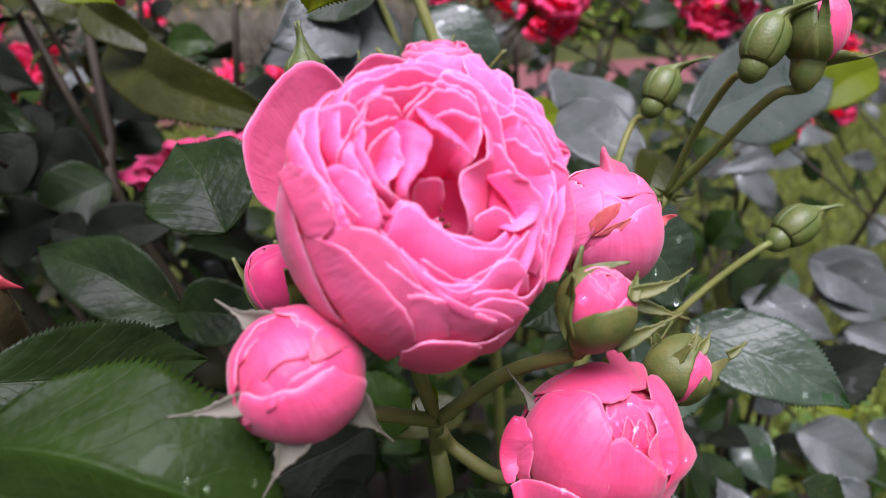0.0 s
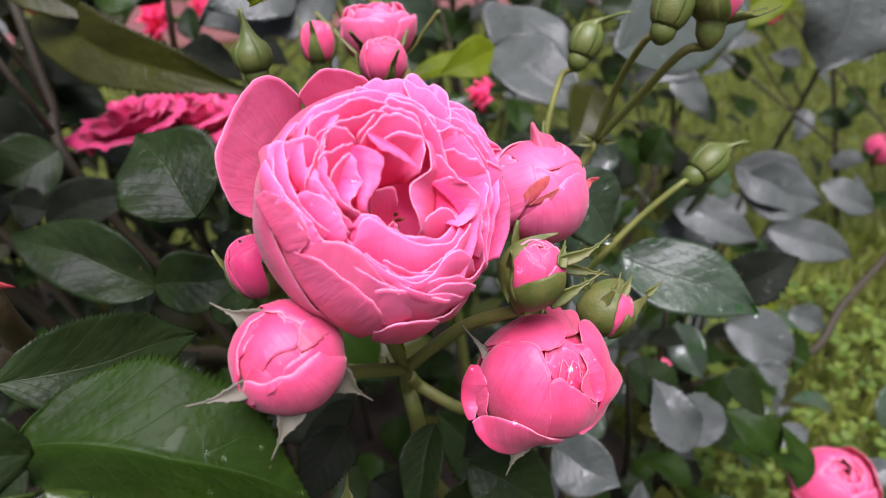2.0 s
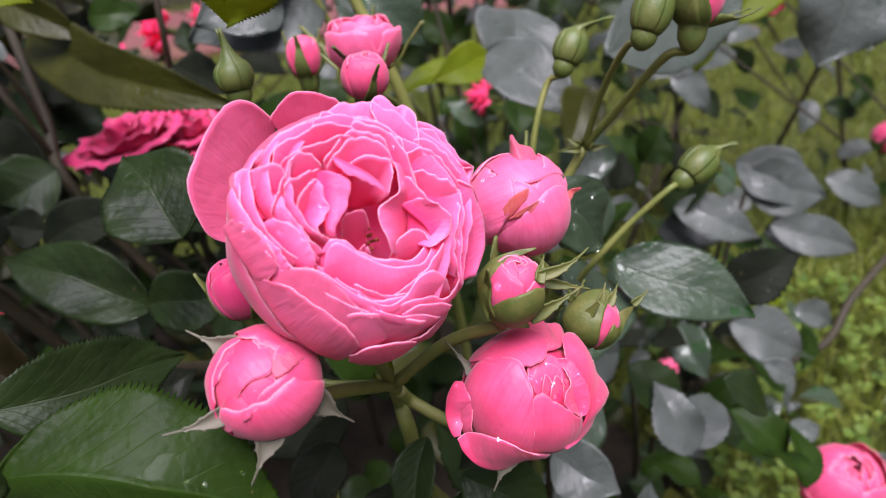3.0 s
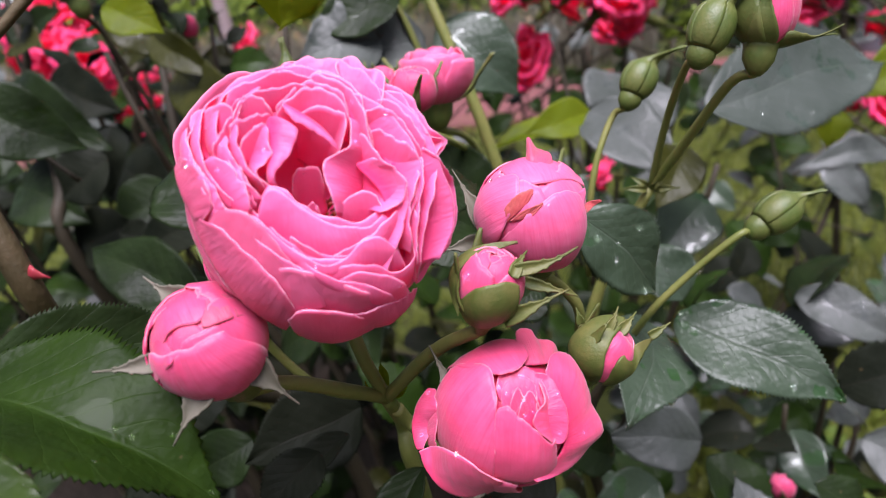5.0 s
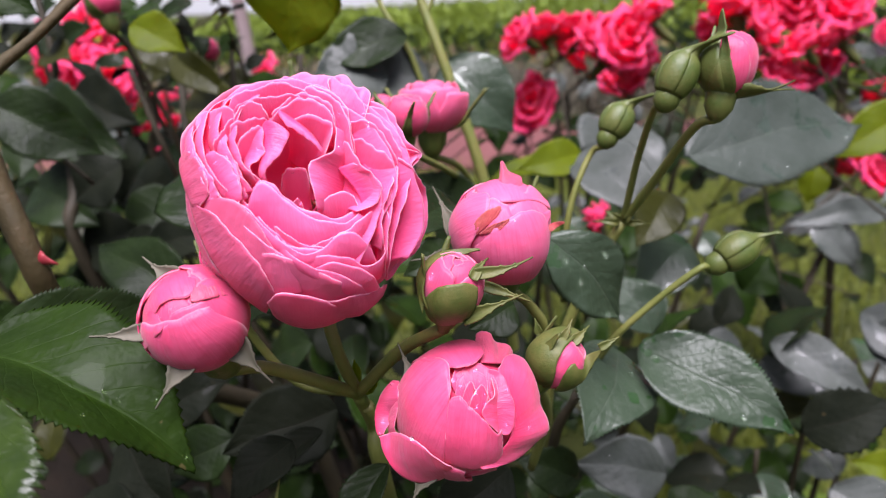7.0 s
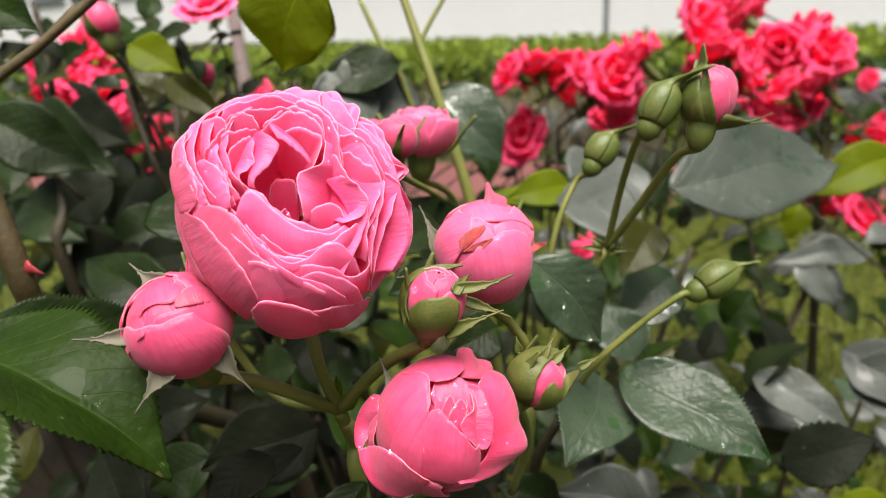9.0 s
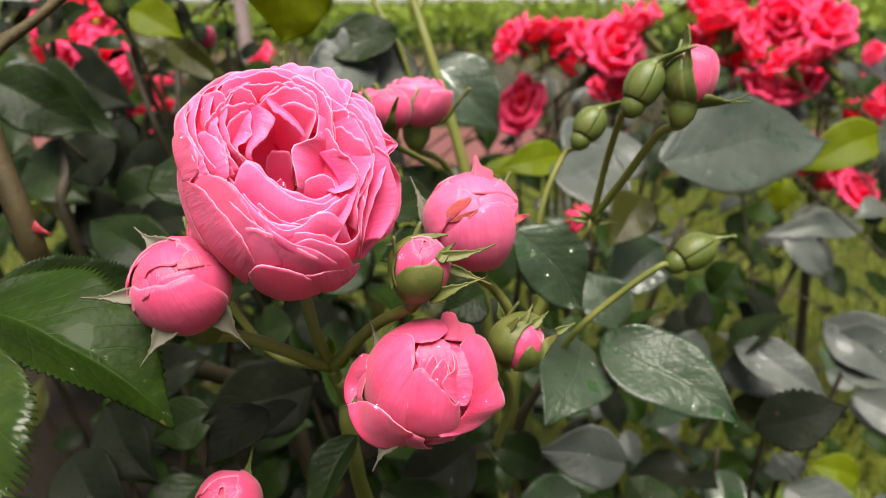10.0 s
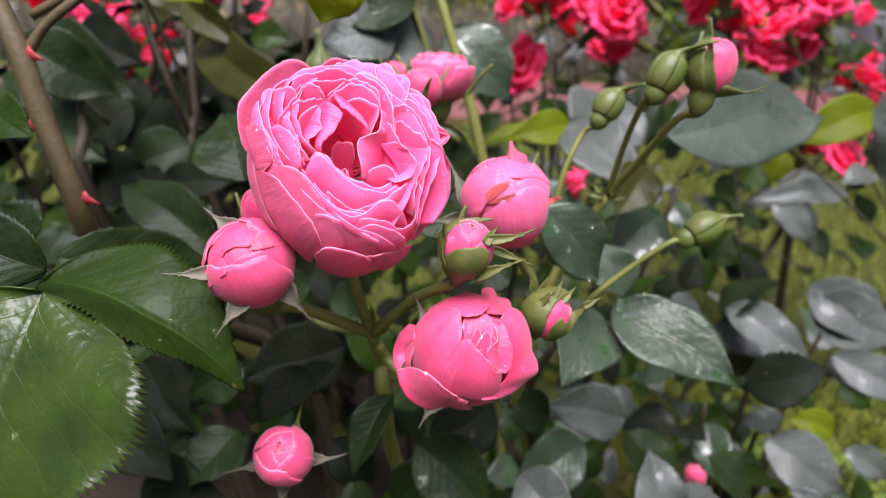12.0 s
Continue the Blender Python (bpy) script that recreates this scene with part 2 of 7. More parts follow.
gb.inputs["Base Color"].default_value = (0.22, 0.27, 0.31, 1)
water, wnn, wl, wb = material("water", 0.02, 0.5)
wb.inputs["Transmission Weight"].default_value, wb.inputs["IOR"].default_value = 1.0, 1.33
wb.inputs["Base Color"].default_value = (1, 1, 1, 1)

# ---- builders ----


def mesh_from(name, verts, faces, mat, uvs=None, smooth=True):
    me = bpy.data.meshes.new(name)
    me.from_pydata([tuple(v) for v in verts], [], faces)
    me.materials.append(mat)
    if smooth:
        me.polygons.foreach_set("use_smooth", [True] * len(me.polygons))
    if uvs is not None:
        layer = me.uv_layers.new(name="UVMap")
        idx = np.empty(len(me.loops), dtype=np.int32)
        me.loops.foreach_get("vertex_index", idx)
        layer.data.foreach_set("uv", np.asarray(uvs, dtype=np.float32)[idx].ravel())
    me.update()
    return me


def sheet(name, grid, thick, mat, back=None):
    """A thin closed solid round a grid of points (across, along, 3); back: the material of its outer side."""
    g = np.asarray(grid, dtype=float)
    m, n = g.shape[:2]
    du, dv = np.gradient(g, axis=0), np.gradient(g, axis=1)
    nrm = np.cross(du, dv)
    nrm /= np.maximum(np.linalg.norm(nrm, axis=2, keepdims=True), 1e-12)
    verts = np.concatenate([(g + nrm * thick / 2).reshape(-1, 3), (g - nrm * thick / 2).reshape(-1, 3)])
    k = m * n
    faces = []
    for i in range(m - 1):
        for j in range(n - 1):
            a, b, c, d = i * n + j, (i + 1) * n + j, (i + 1) * n + j + 1, i * n + j + 1
            faces += [(a, b, c, d), (a + k, d + k, c + k, b + k)]
    ring = [i * n for i in range(m)] + [(m - 1) * n + j for j in range(1, n)] + [i * n + n - 1 for i in range(m - 2, -1, -1)] + [j for j in range(n - 2, 0, -1)]
    for a, b in zip(ring, ring[1:] + ring[:1]):
        faces.append((b, a, a + k, b + k))
    uu, vv = np.meshgrid(np.linspace(0, 1, m), np.linspace(0, 1, n), indexing="ij")
    uv = np.stack([uu, vv], axis=2).reshape(-1, 2)
    me = mesh_from(name, verts, faces, mat, np.concatenate([uv, uv]))
    if back:
        # the side that looks away from the flower's axis takes the darker, shade-toned material
        me.materials.append(back)
        c = g[m // 2, n // 2]
        first = (nrm[m // 2, n // 2, :2] @ c[:2]) > 0
        cells = (m - 1) * (n - 1)
        idx = np.zeros(len(faces), dtype=np.int32)
        idx[(0 if first else 1):2 * cells:2] = 1
        me.polygons.foreach_set("material_index", idx)
    return me


def part(name, me, parent, label="", m=None):
    ob = new(name, me)
    ob.parent = parent
    if m is not None:
        ob.matrix_basis = m
    if name == "water_drop":
        ob.visible_shadow = False
    return tagged(ob, label) if label else ob


def thing(name, place, label, category, group="", kind=""):
    ob = new(name)
    ob.empty_display_size = 0.01
    ob.location = place
    return tagged(ob, label, category, group, kind)


def axes(axis, spin=0.0):
    """A turn that takes z to the axis."""
    return Vector(axis).normalized().to_track_quat("Z", "Y").to_matrix().to_4x4() @ Matrix.Rotation(radians(spin), 4, "Z")


def smooth_line(points, steps=6):
    p = [np.array(q, dtype=float) for q in points]
    p = [2 * p[0] - p[1]] + p + [2 * p[-1] - p[-2]]
    out = []
    for a, b, c, d in zip(p, p[1:], p[2:], p[3:]):
        for k in range(steps):
            t = k / steps
            out.append(0.5 * (2 * b + (c - a) * t + (2 * a - 5 * b + 4 * c - d) * t * t + (3 * b - a - 3 * c + d) * t ** 3))
    return np.array(out + [p[-2]])


def tube(name, points, r0, r1, mat, sides=9, rough=0.06, seed=0):
    """A stem along a smooth line, from radius r0 to r1, slightly uneven."""
    line = smooth_line(points)
    tang = np.gradient(line, axis=0)
    verts, faces = [], []
    side = np.array([1.0, 0.13, 0.21])
    for i, (p, t) in enumerate(zip(line, tang)):
        t = t / np.linalg.norm(t)
        side = side - t * (side @ t)
        side /= np.linalg.norm(side)
        other = np.cross(t, side)
        r = r0 + (r1 - r0) * i / (len(line) - 1)
        r *= 1 + rough * noise.noise(Vector(p * 90 + seed))
        for k in range(sides):
            a = 2 * math.pi * k / sides
            verts.append(p + r * (math.cos(a) * side + math.sin(a) * other))
    for i in range(len(line) - 1):
        for k in range(sides):
            a, b = i * sides + k, i * sides + (k + 1) % sides
            faces.append((a, b, b + sides, a + sides))
    faces += [tuple(range(sides))[::-1], tuple((len(line) - 1) * sides + k for k in range(sides))]
    return mesh_from(name, verts, faces, mat)


def lathe(name, profile, mat, sides=18, ripple=0.0, lobes=5):
    verts, faces = [], []
    for r, z in profile:
        for k in range(sides):
            a = 2 * math.pi * k / sides
            q = r * (1 + ripple * math.cos(lobes * a))
            verts.append((q * math.cos(a), q * math.sin(a), z))
    for i in range(len(profile) - 1):
        for k in range(sides):
            a, b = i * sides + k, i * sides + (k + 1) % sides
            faces.append((a, b, b + sides, a + sides))
    faces += [tuple(range(sides))[::-1], tuple((len(profile) - 1) * sides + k for k in range(sides))]
    return mesh_from(name, verts, faces, mat)


def local(parent_matrix, points):
    inv = parent_matrix.inverted()
    return [inv @ Vector(p) for p in points]


def leaf_mesh(base, tip, width, tilt=0.0, mat=None, fold=0.25, arch=0.12, seed=0, teeth=22, face=(0.25, -0.75, 0.75), round_tip=0.0):
    """A rose leaflet from its foot to its tip: toothed rim, folded along the midrib, arched, slightly waved."""
    base, tip = Vector(base), Vector(tip)
    along = tip - base
    length = along.length
    along.normalize()
    up = Vector(face)
    up = (up - along * up.dot(along)).normalized()
    up = Matrix.Rotation(radians(tilt), 3, along) @ up
    side = along.cross(up)
    rnd = random.Random(seed)
    na, nc = teeth * 2 + 1, 9
    ph = [rnd.uniform(0, 6.28) for _ in range(4)]
    bite = [rnd.uniform(-1, 1) for _ in range(na)]
    grid = np.zeros((2 * nc - 1, na, 3))
    for j in range(na):
        s = j / (na - 1)
        w = (math.sin(math.pi * min(1.0, s ** 0.80)) ** 0.80 if 0 < s < 1 else 0.0) * (1 - 0.16 * s) + 0.010
        if s > 0.72:
            w *= 1 - 0.8 * (1 - round_tip) * ((s - 0.72) / 0.28) ** 1.4
        for i in range(2 * nc - 1):
            u = (i - nc + 1) / (nc - 1)
            t = s
            ww = w * width / 2
            if abs(u) > 0.93 and 2 < j < na - 2:
                ww *= (1.055 if j % 2 else 0.955) + bite[j] * 0.02
                t += 0.011 if j % 2 else 0.0
            h = fold * abs(u) * ww - arch * length * (4 * (t - 0.45) ** 2 - 0.3)
            h += 0.035 * width * math.sin(7 * t + ph[0] + 1.5 * u) * abs(u) + 0.02 * width * math.sin(17 * t + ph[1]) * u * u
            sway = 0.04 * length * math.sin(3.1 * t + ph[2]) * (1 - abs(2 * t - 1))
            p = base + along * (t * length) + side * (u * ww + sway) + up * h
            grid[i, j] = p
    return sheet("leaf", grid, 0.0005, mat or DARK)


def cup(v, table):
    return float(np.interp(v, [a for a, _ in table], [b for _, b in table]))


BOWL = ((0, 0.12), (0.12, 0.62), (0.3, 1.05), (0.55, 1.26), (0.75, 1.22), (0.9, 1.1), (1, 1.0))
FLARE = ((0, 0.12), (0.1, 0.26), (0.25, 0.42), (0.5, 0.62), (0.7, 0.76), (0.88, 0.89), (1, 1.0))


def rose_petal(rim, drop=1.5, curl=0.0, depth=40.0, wave=0.8, seed=0, mat=None, thick=0.22, nu=23, nv=15, power=7, leaning=0.85, spread=1.08, bulge=1.0, back=None):
    """A petal of the bloom, in millimetres round the bloom's axis: its rim runs through three places of the face; the
    sheet falls from there to the foot of the cup. Towards the low side the petals close over the heart like shingles, towards
    the high side they open. drop: how far the rim's ends sink; curl: the roll outwards."""
    p0, pm, p1 = (np.array(q, dtype=float) for q in rim)
    rnd = Vector((seed * 3.7, seed * 1.3, seed * 0.7))
    grid = np.zeros((nu, nv, 3))
    for i in range(nu):
        u = 2 * i / (nu - 1) - 1
        w = u * spread
        x, y, h = w * (w - 1) / 2 * p0 + (1 - w * w) * pm + w * (w + 1) / 2 * p1
        r = math.hypot(x, y) + 1e-6
        c = math.cos(math.atan2(y, x) - 1.13)
        f = min(1.0, max(0.0, (c + 0.1) / 0.5))
        f = leaning * f * f * (3 - 2 * f)
        over = bulge * min(1.0, max(0.22, (38.0 - r) / 20.0))
        for j in range(nv):
            v = (j / (nv - 1)) ** 0.8
            k = cup(v, BOWL)
            k = 1 + (k - 1) * over if k > 1 else k
            k = k * (1 - f) + cup(v, FLARE) * f
            z = -depth + (h + depth) * v
            z -= drop * abs(u) ** power * v
            roll = max(0.0, (v - 0.72) / 0.28) ** 2
            out = curl * roll
            nz = noise.noise(Vector((x * 0.13, y * 0.13, v * 1.2)) + rnd)
            n2 = noise.noise(Vector((x * 0.4, y * 0.4, v * 2)) + rnd * 2)
            out += wave * (nz * 2.0 + n2 * 0.9) * v ** 3 * (1 - 0.7 * u ** 6)
            z += wave * (noise.noise(Vector((x * 0.25, y * 0.25, 5)) + rnd) * 1.2 + n2 * 0.4) * v ** 3 - abs(curl) * 0.35 * roll
            px, py = x * k + out * x / r, y * k + out * y / r
            grid[i, j] = (px * 0.001, py * 0.001, z * 0.001)
    return sheet("petal", grid, thick * 0.001, mat or PINK, back)


def sepal_mesh(length, width, r0, a0, a1, turn, mat, bend=1.0, seed=0, lobed=True):
    """A pointed sepal that leaves the foot of a flower at angle a0 from its axis and ends at a1."""
    ns, nc = 19, 7
    grid = np.zeros((nc, ns, 3))
    rnd = random.Random(seed)
    twist, swing = rnd.uniform(-0.9, 0.9), rnd.uniform(-2, 2)
    r, z = r0, 0.0
    for j in range(ns):
        s = j / (ns - 1)
        a = radians(a0 + (a1 - a0) * s ** bend + 35 * swing * max(0.0, s - 0.5))
        r += math.sin(a) * length / (ns - 1)
        z += math.cos(a) * length / (ns - 1)
        k = min(1.0, max(0.0, (s - 0.22) / 0.42))
        w = width * (0.72 + 0.28 * math.sin(math.pi * min(1, s * 2.2))) * (1 - k * k * (3 - 2 * k)) / 2 + 0.0006 * (1 - s) + 0.00015
        if lobed and 0.3 < s < 0.8 and j % 4 == 0:
            w *= 1.35
        for i in range(nc):
            u = 2 * i / (nc - 1) - 1
            inward = 0.75 * w * u * u
            rr, zz = r - inward * math.cos(a), z + inward * math.sin(a)
            off = u * w + twist * 0.12 * length * s * s
            c, d = math.cos(turn), math.sin(turn)
            grid[i, j] = (rr * c - off * d, rr * d + off * c, zz)
    return sheet("sepal", grid, 0.0006, mat)


def wrap_petal(R, H, turn, width, top, seed=0, swell=1.0, shift=0.05, mat=None, flare=0.0, low=0.03, ragged=0.034):
    """A petal wrapped round a bud: from the foot up over the globe to the angle top (0 foot, 1 apex)."""
    nu, nv = 21, 15
    grid = np.zeros((nu, nv, 3))
    off = Vector((seed * 2.1, seed * 0.7, seed * 1.9))
    for i in range(nu):
        u = 2 * i / (nu - 1) - 1
        end = top * (1 - 0.07 * abs(u) ** 3 + 0.06 * math.sin(seed * 2.3) * u + ragged * noise.noise(Vector((u * 2.5, 0, 0)) + off))
        for j in range(nv):
            v = j / (nv - 1)
            th = math.pi * min(0.994, low + (end - low) * v)
            s = swell * (1 + shift * u * 0.5)
            r = R * s * math.sin(th) ** 0.85
            z = H * 0.5 * (1 - math.cos(th)) * (1 + 0.22 * (s - 1))
            bulge = 0.03 * v * noise.noise(Vector((u * 3 + v * 2, v * 5, 9)) + off) + 0.05 * noise.noise(Vector((u * 1.3, v * 1.5, 2)) + off) + 0.03 * v * noise.noise(Vector((u * 4.5, v * 1.2, 4)) + off) + 0.05 * max(0.0, v - 0.6) * noise.noise(Vector((u * 5, v * 4, 7)) + off)
            r *= 1 + bulge
            lift = max(0.0, (v - 0.45) / 0.55) ** 2 * flare
            r += lift * R
            z -= lift * H * 0.25
            a = turn + u * width / 2 * (0.75 + 0.25 * math.sin(math.pi * min(1, v * 1.1)))
            grid[i, j] = (r * math.cos(a), r * math.sin(a), z)
    return sheet("petal", grid, 0.0005, mat or BUDPINK)


def hug_sepal(R, H, turn, top, width, flare=0.0, tip=0.3, seed=0, mat=None):
    """A sepal that lies against a bud up to the share top of its height, its point standing free."""
    ns, nc = 21, 9
    grid = np.zeros((nc, ns, 3))
    rnd = random.Random(seed)
    sway = rnd.uniform(-0.3, 0.3)
    for j in range(ns):
        s = j / (ns - 1)
        th = math.pi * min(0.9, 0.07 + (top - 0.07) * min(1.0, s / (1 - tip)))
        r = R * 1.13 * math.sin(th) ** 0.85
        z = H * 0.5 * (1 - math.cos(th))
        if s > 1 - tip:
            k = (s - 1 + tip) / tip
            r += (0.15 + flare) * R * k
            z += (0.75 - 0.6 * flare) * R * k * tip / 0.3
        r += flare * R * max(0, s - 0.35) ** 1.5
        w = width * (0.55 + 0.45 * math.sin(math.pi * min(1, s * 1.6))) * (1 - s) ** 0.7 / 2 + 0.00022
        if 0.45 < s < 0.9 and j % 3 == 0:
            w = w * 1.06 + 0.0002
        for i in range(nc):
            u = 2 * i / (nc - 1) - 1
            a = turn + u * w / max(r, R * 0.55) + sway * s * s
            q = r * (1 + 0.05 * u * u * (1 + flare))
            grid[i, j] = (q * math.cos(a), q * math.sin(a), z)
    return sheet("sepal", grid, 0.0006, mat or SEPAL)


def along(points, count):
    """Places at even steps along the smooth line through the points."""
    line = smooth_line(points, 10)
    d = np.concatenate([[0], np.cumsum(np.linalg.norm(np.diff(line, axis=0), axis=1))])
    return np.stack([np.interp(np.linspace(0, d[-1], count), d, line[:, k]) for k in range(3)], 1)


SHELLS = 0


def shell_petal(owner, place, rim, foot, mat, back=None):
    """A petal that hugs a round flower, in millimetres round its middle: from the rim it follows the globe to its foot, which lies under
    its neighbours."""
    global SHELLS
    SHELLS += 1
    off = Vector((SHELLS * 1.3, SHELLS * 2.9, SHELLS * 0.7))
    nu, nv = 33, 15
    top, low = along(rim, nu), along(foot, nu)
    grid = np.zeros((nu, nv, 3))
    for i in range(nu):
        u = 2 * i / (nu - 1) - 1
        a, c = np.linalg.norm(low[i]), np.linalg.norm(top[i])
        for j in range(nv):
            v = j / (nv - 1)
            p = low[i] + (top[i] - low[i]) * v * (1 - 0.12 * abs(u) ** 6)
            r = a + (c - a) * v
            r += c * (0.012 * noise.noise(Vector((u * 2.5, v * 2, 0)) + off) + 0.010 * noise.noise(Vector((u * 8, v * 1.2, 2)) + off) + 0.004 * noise.noise(Vector((u * 21, v * 1.5, 9)) + off)) * (0.3 + 0.7 * v)
            r += c * 0.012 * noise.noise(Vector((u * 5, 1, 5)) + off) * v ** 6 - 0.02 * c * abs(u) ** 8
            d = p / np.linalg.norm(p)
            slip = (top[i] - low[i]) * 0.03 * noise.noise(Vector((u * 7, 3, 1)) + off) * v ** 4
            grid[i, j] = d * r + slip
    m = Matrix.Translation(place) if isinstance(place, tuple) else place
    name = "withered_petal" if mat in (FADED, TORN) else "sepal" if mat is SEPAL else "petal"
    label = "brown-edged withered petal" if mat in (FADED, TORN) else ""
    return part(name, sheet(name, grid * 0.001, 0.0006 if mat is SEPAL else 0.0003, mat, back), owner, label, owner.matrix_basis.inverted() @ m)


def free_sepal(owner, base, tip, width, mat):
    """A sepal that stands off a bud, broad at its foot and drawn out to a thin point."""
    global SHELLS
    SHELLS += 1
    b, t = Vector(base), Vector(tip)
    d = t - b
    view = Vector((0.25, -0.8, 0.5))
    side = d.cross(view).normalized()
    up = side.cross(d).normalized()
    k = noise.noise(Vector((SHELLS * 1.7, 0, 0)))
    nc, ns = 9, 23
    grid = np.zeros((nc, ns, 3))
    for j in range(ns):
        s = j / (ns - 1)
        q = min(1.0, max(0.0, (s - 0.28) / 0.45))
        w = width / 2 * (0.75 + 0.25 * math.sin(math.pi * min(1.0, s * 2.5))) * (1 - q * q * (3 - 2 * q)) + 0.0006 * (1 - s) + 0.00012
        if 0.45 < s < 0.9 and j % 5 == 0:
            w += 0.0004
        for i in range(nc):
            u = 2 * i / (nc - 1) - 1
            grid[i, j] = b + d * s + side * (u * w + 0.10 * k * d.length * math.sin(math.pi * s)) + up * (0.5 * w * u * u + 0.12 * d.length * math.sin(math.pi * s) * 0.6)
    return part("sepal", sheet("sepal", grid, 0.0005, mat), owner, "", owner.matrix_basis.inverted())


def drop_mesh(r):
    prof = [(r * math.sin(a) * (1.0), r * 0.62 * (1 - math.cos(a)) - r * 0.2) for a in np.linspace(0.15, 3.0, 7)]
    return lathe("water_drop", prof, water, 10)


def rain_on(owner, count, seed):
    """Raindrops on the upper sides of a flower's outer petals."""
    r = random.Random(seed)
    petals = [o for o in owner.children if o.name.split(".")[0] == "petal"][-12:]
    made = 0
    while made < count:
        o = petals[r.randrange(len(petals))]
        v = o.data.vertices[r.randrange(len(o.data.vertices))]
        n = (owner.matrix_basis @ o.matrix_basis).to_3x3() @ v.normal
        if n.normalized().dot(Vector((0.1, -0.55, 0.83))) > 0.6:
            part("water_drop", drop_mesh(r.uniform(0.0003, 0.0008)), owner, "clear raindrop", o.matrix_basis @ Matrix.Translation(v.co) @ axes(v.normal))
            made += 1


def stem_part(owner, points, r0, r1, mat=None, name="stem"):
    m = owner.matrix_basis
    return part(name, tube(name, [tuple(q) for q in local(m, points)], r0, r1, mat or STEM), owner)


def pink_bud(base, axis, R, H, label, petals, sepals, stem, spin=0.0, hip=0.45, stem_r=0.0016, group="pink rose buds", mat=None, drops=0, seed=1, core=1.0, stem_mat=None):
    """petals: (turn, width, top, swell, flare) each, in degrees and shares; sepals: (turn, length, width, a0, a1, material)."""
    ob = thing("rose_bud", base, label, "rose bud", group)
    ob.matrix_basis = Matrix.Translation(base) @ axes(axis, spin)
    hr = R * hip
    part("receptacle", lathe("receptacle", [(stem_r, -hr * 1.7), (hr * 0.62, -hr * 1.35), (hr * 0.95, -hr * 0.75), (hr, -hr * 0.3), (hr * 1.02, 0), (hr * 1.12, hr * 0.3), (hr * 0.9, hr * 0.5)], SEPAL_DARK, 14), ob)
    for k, (turn, width, top, swell, flare) in enumerate(petals):
        part("petal", wrap_petal(R, H, radians(turn + (0 if len(petals) > 12 else (seed - 2) * 67)), radians(width), top, seed * 11 + k, swell, 0.07, mat or BUDPINK, flare), ob)
    for k, (turn, length, width, a0, a1, sm) in enumerate(sepals):
        if a1 < 50:
            part("sepal", hug_sepal(R, H, radians(turn), 0.50 + 0.17 * (length / R - 1.5), width, max(0.0, (a1 + 15) / 90), 0.34, seed * 7 + k, sm), ob)
        else:
            part("sepal", sepal_mesh(length, width, hr * 0.75, a0, a1, radians(turn), sm, 0.8, seed * 7 + k), ob)
    part("heart", lathe("heart", [(max(0.0003, 0.86 * R * core * math.sin(q) ** 0.85), H * 0.5 * (1 - math.cos(q)) * (0.74 + 0.22 * core)) for q in np.linspace(0.15, 3.08, 14)], mat or BUDPINK, 18, 0.04, 3), ob)
    rnd = random.Random(seed)
    for k in range(drops):
        th, a = rnd.uniform(1.5, 2.5), rnd.uniform(0, 6.28)
        r = R * 1.03 * math.sin(th) ** 0.85
        p = Vector((r * math.cos(a), r * math.sin(a), H * 0.5 * (1 - math.cos(th))))
        nv = (p - Vector((0, 0, H * 0.5))).normalized()
        part("water_drop", drop_mesh(rnd.uniform(0.0005, 0.0013)), ob, "clear raindrop", Matrix.Translation(p) @ axes(nv))
    stem_part(ob, [Vector(base) - Vector(axis).normalized() * hr * 1.5] + [Vector(q) for q in stem], stem_r, stem_r * 1.15, stem_mat)
    return ob


def green_bud(base, axis, R, H, stem, beak=0.6, spin=0.0, label="tight green rosebud with a pointed beak of sepals", lean=0.9, group="green rose buds"):
    """A closed bud: a round receptacle, five sepals wrapped to a beak."""
    ob = thing("rose_bud", base, label, "rose bud", group)
    ob.matrix_basis = Matrix.Translation(base) @ axes(axis, spin)
    hr = R * 0.70
    part("receptacle", lathe("receptacle", [(R * 0.22, -hr * 1.40), (hr * 0.60, -hr * 1.20), (hr * 0.94, -hr * 0.75), (hr * 1.0, -hr * 0.25), (hr * 0.95, 0.15 * hr), (hr * 1.0, hr * 0.6)], SEPAL_DARK, 16), ob)
    for k in range(5):
        nu, nv = 11, 17
        grid = np.zeros((nu, nv, 3))
        for i in range(nu):
            u = 2 * i / (nu - 1) - 1
            for j in range(nv):
                v = j / (nv - 1)
                th = math.pi * (0.2 + 0.58 * min(1, v / 0.6))
                r, z = R * math.sin(th) ** 0.8, H * 0.5 * (1 - math.cos(th)) - 0.10 * H
                if v > 0.6:
                    q = (v - 0.6) / 0.4
                    r = R * math.sin(math.pi * 0.78) ** 0.8 * ((1 - q) ** 1.7 * 0.93 + 0.07)
                    z += H * beak * 0.75 * q ** 1.3
                wid = (1.5 if v < 0.55 else 1.5 - 0.5 * (v - 0.55))
                a = 2 * math.pi * k / 5 + u * wid / 2
                r *= 1 + 0.05 * (1 - u * u) + 0.03 * u
                bend = max(0, v - 0.6) ** 2 * H * lean * 6
                grid[i, j] = (r * math.cos(a) + bend + 0.0006 * (k - 2) * max(0, v - 0.75) * 4, r * math.sin(a) + 0.0006 * math.sin(k * 2.4) * max(0, v - 0.75) * 4, z)
        part("sepal", sheet("sepal", grid, 0.0006, SEPAL_DARK), ob)
    stem_part(ob, [Vector(base) - Vector(axis).normalized() * hr * 1.2] + [Vector(q) for q in stem], 0.0014, 0.0017)
    return ob

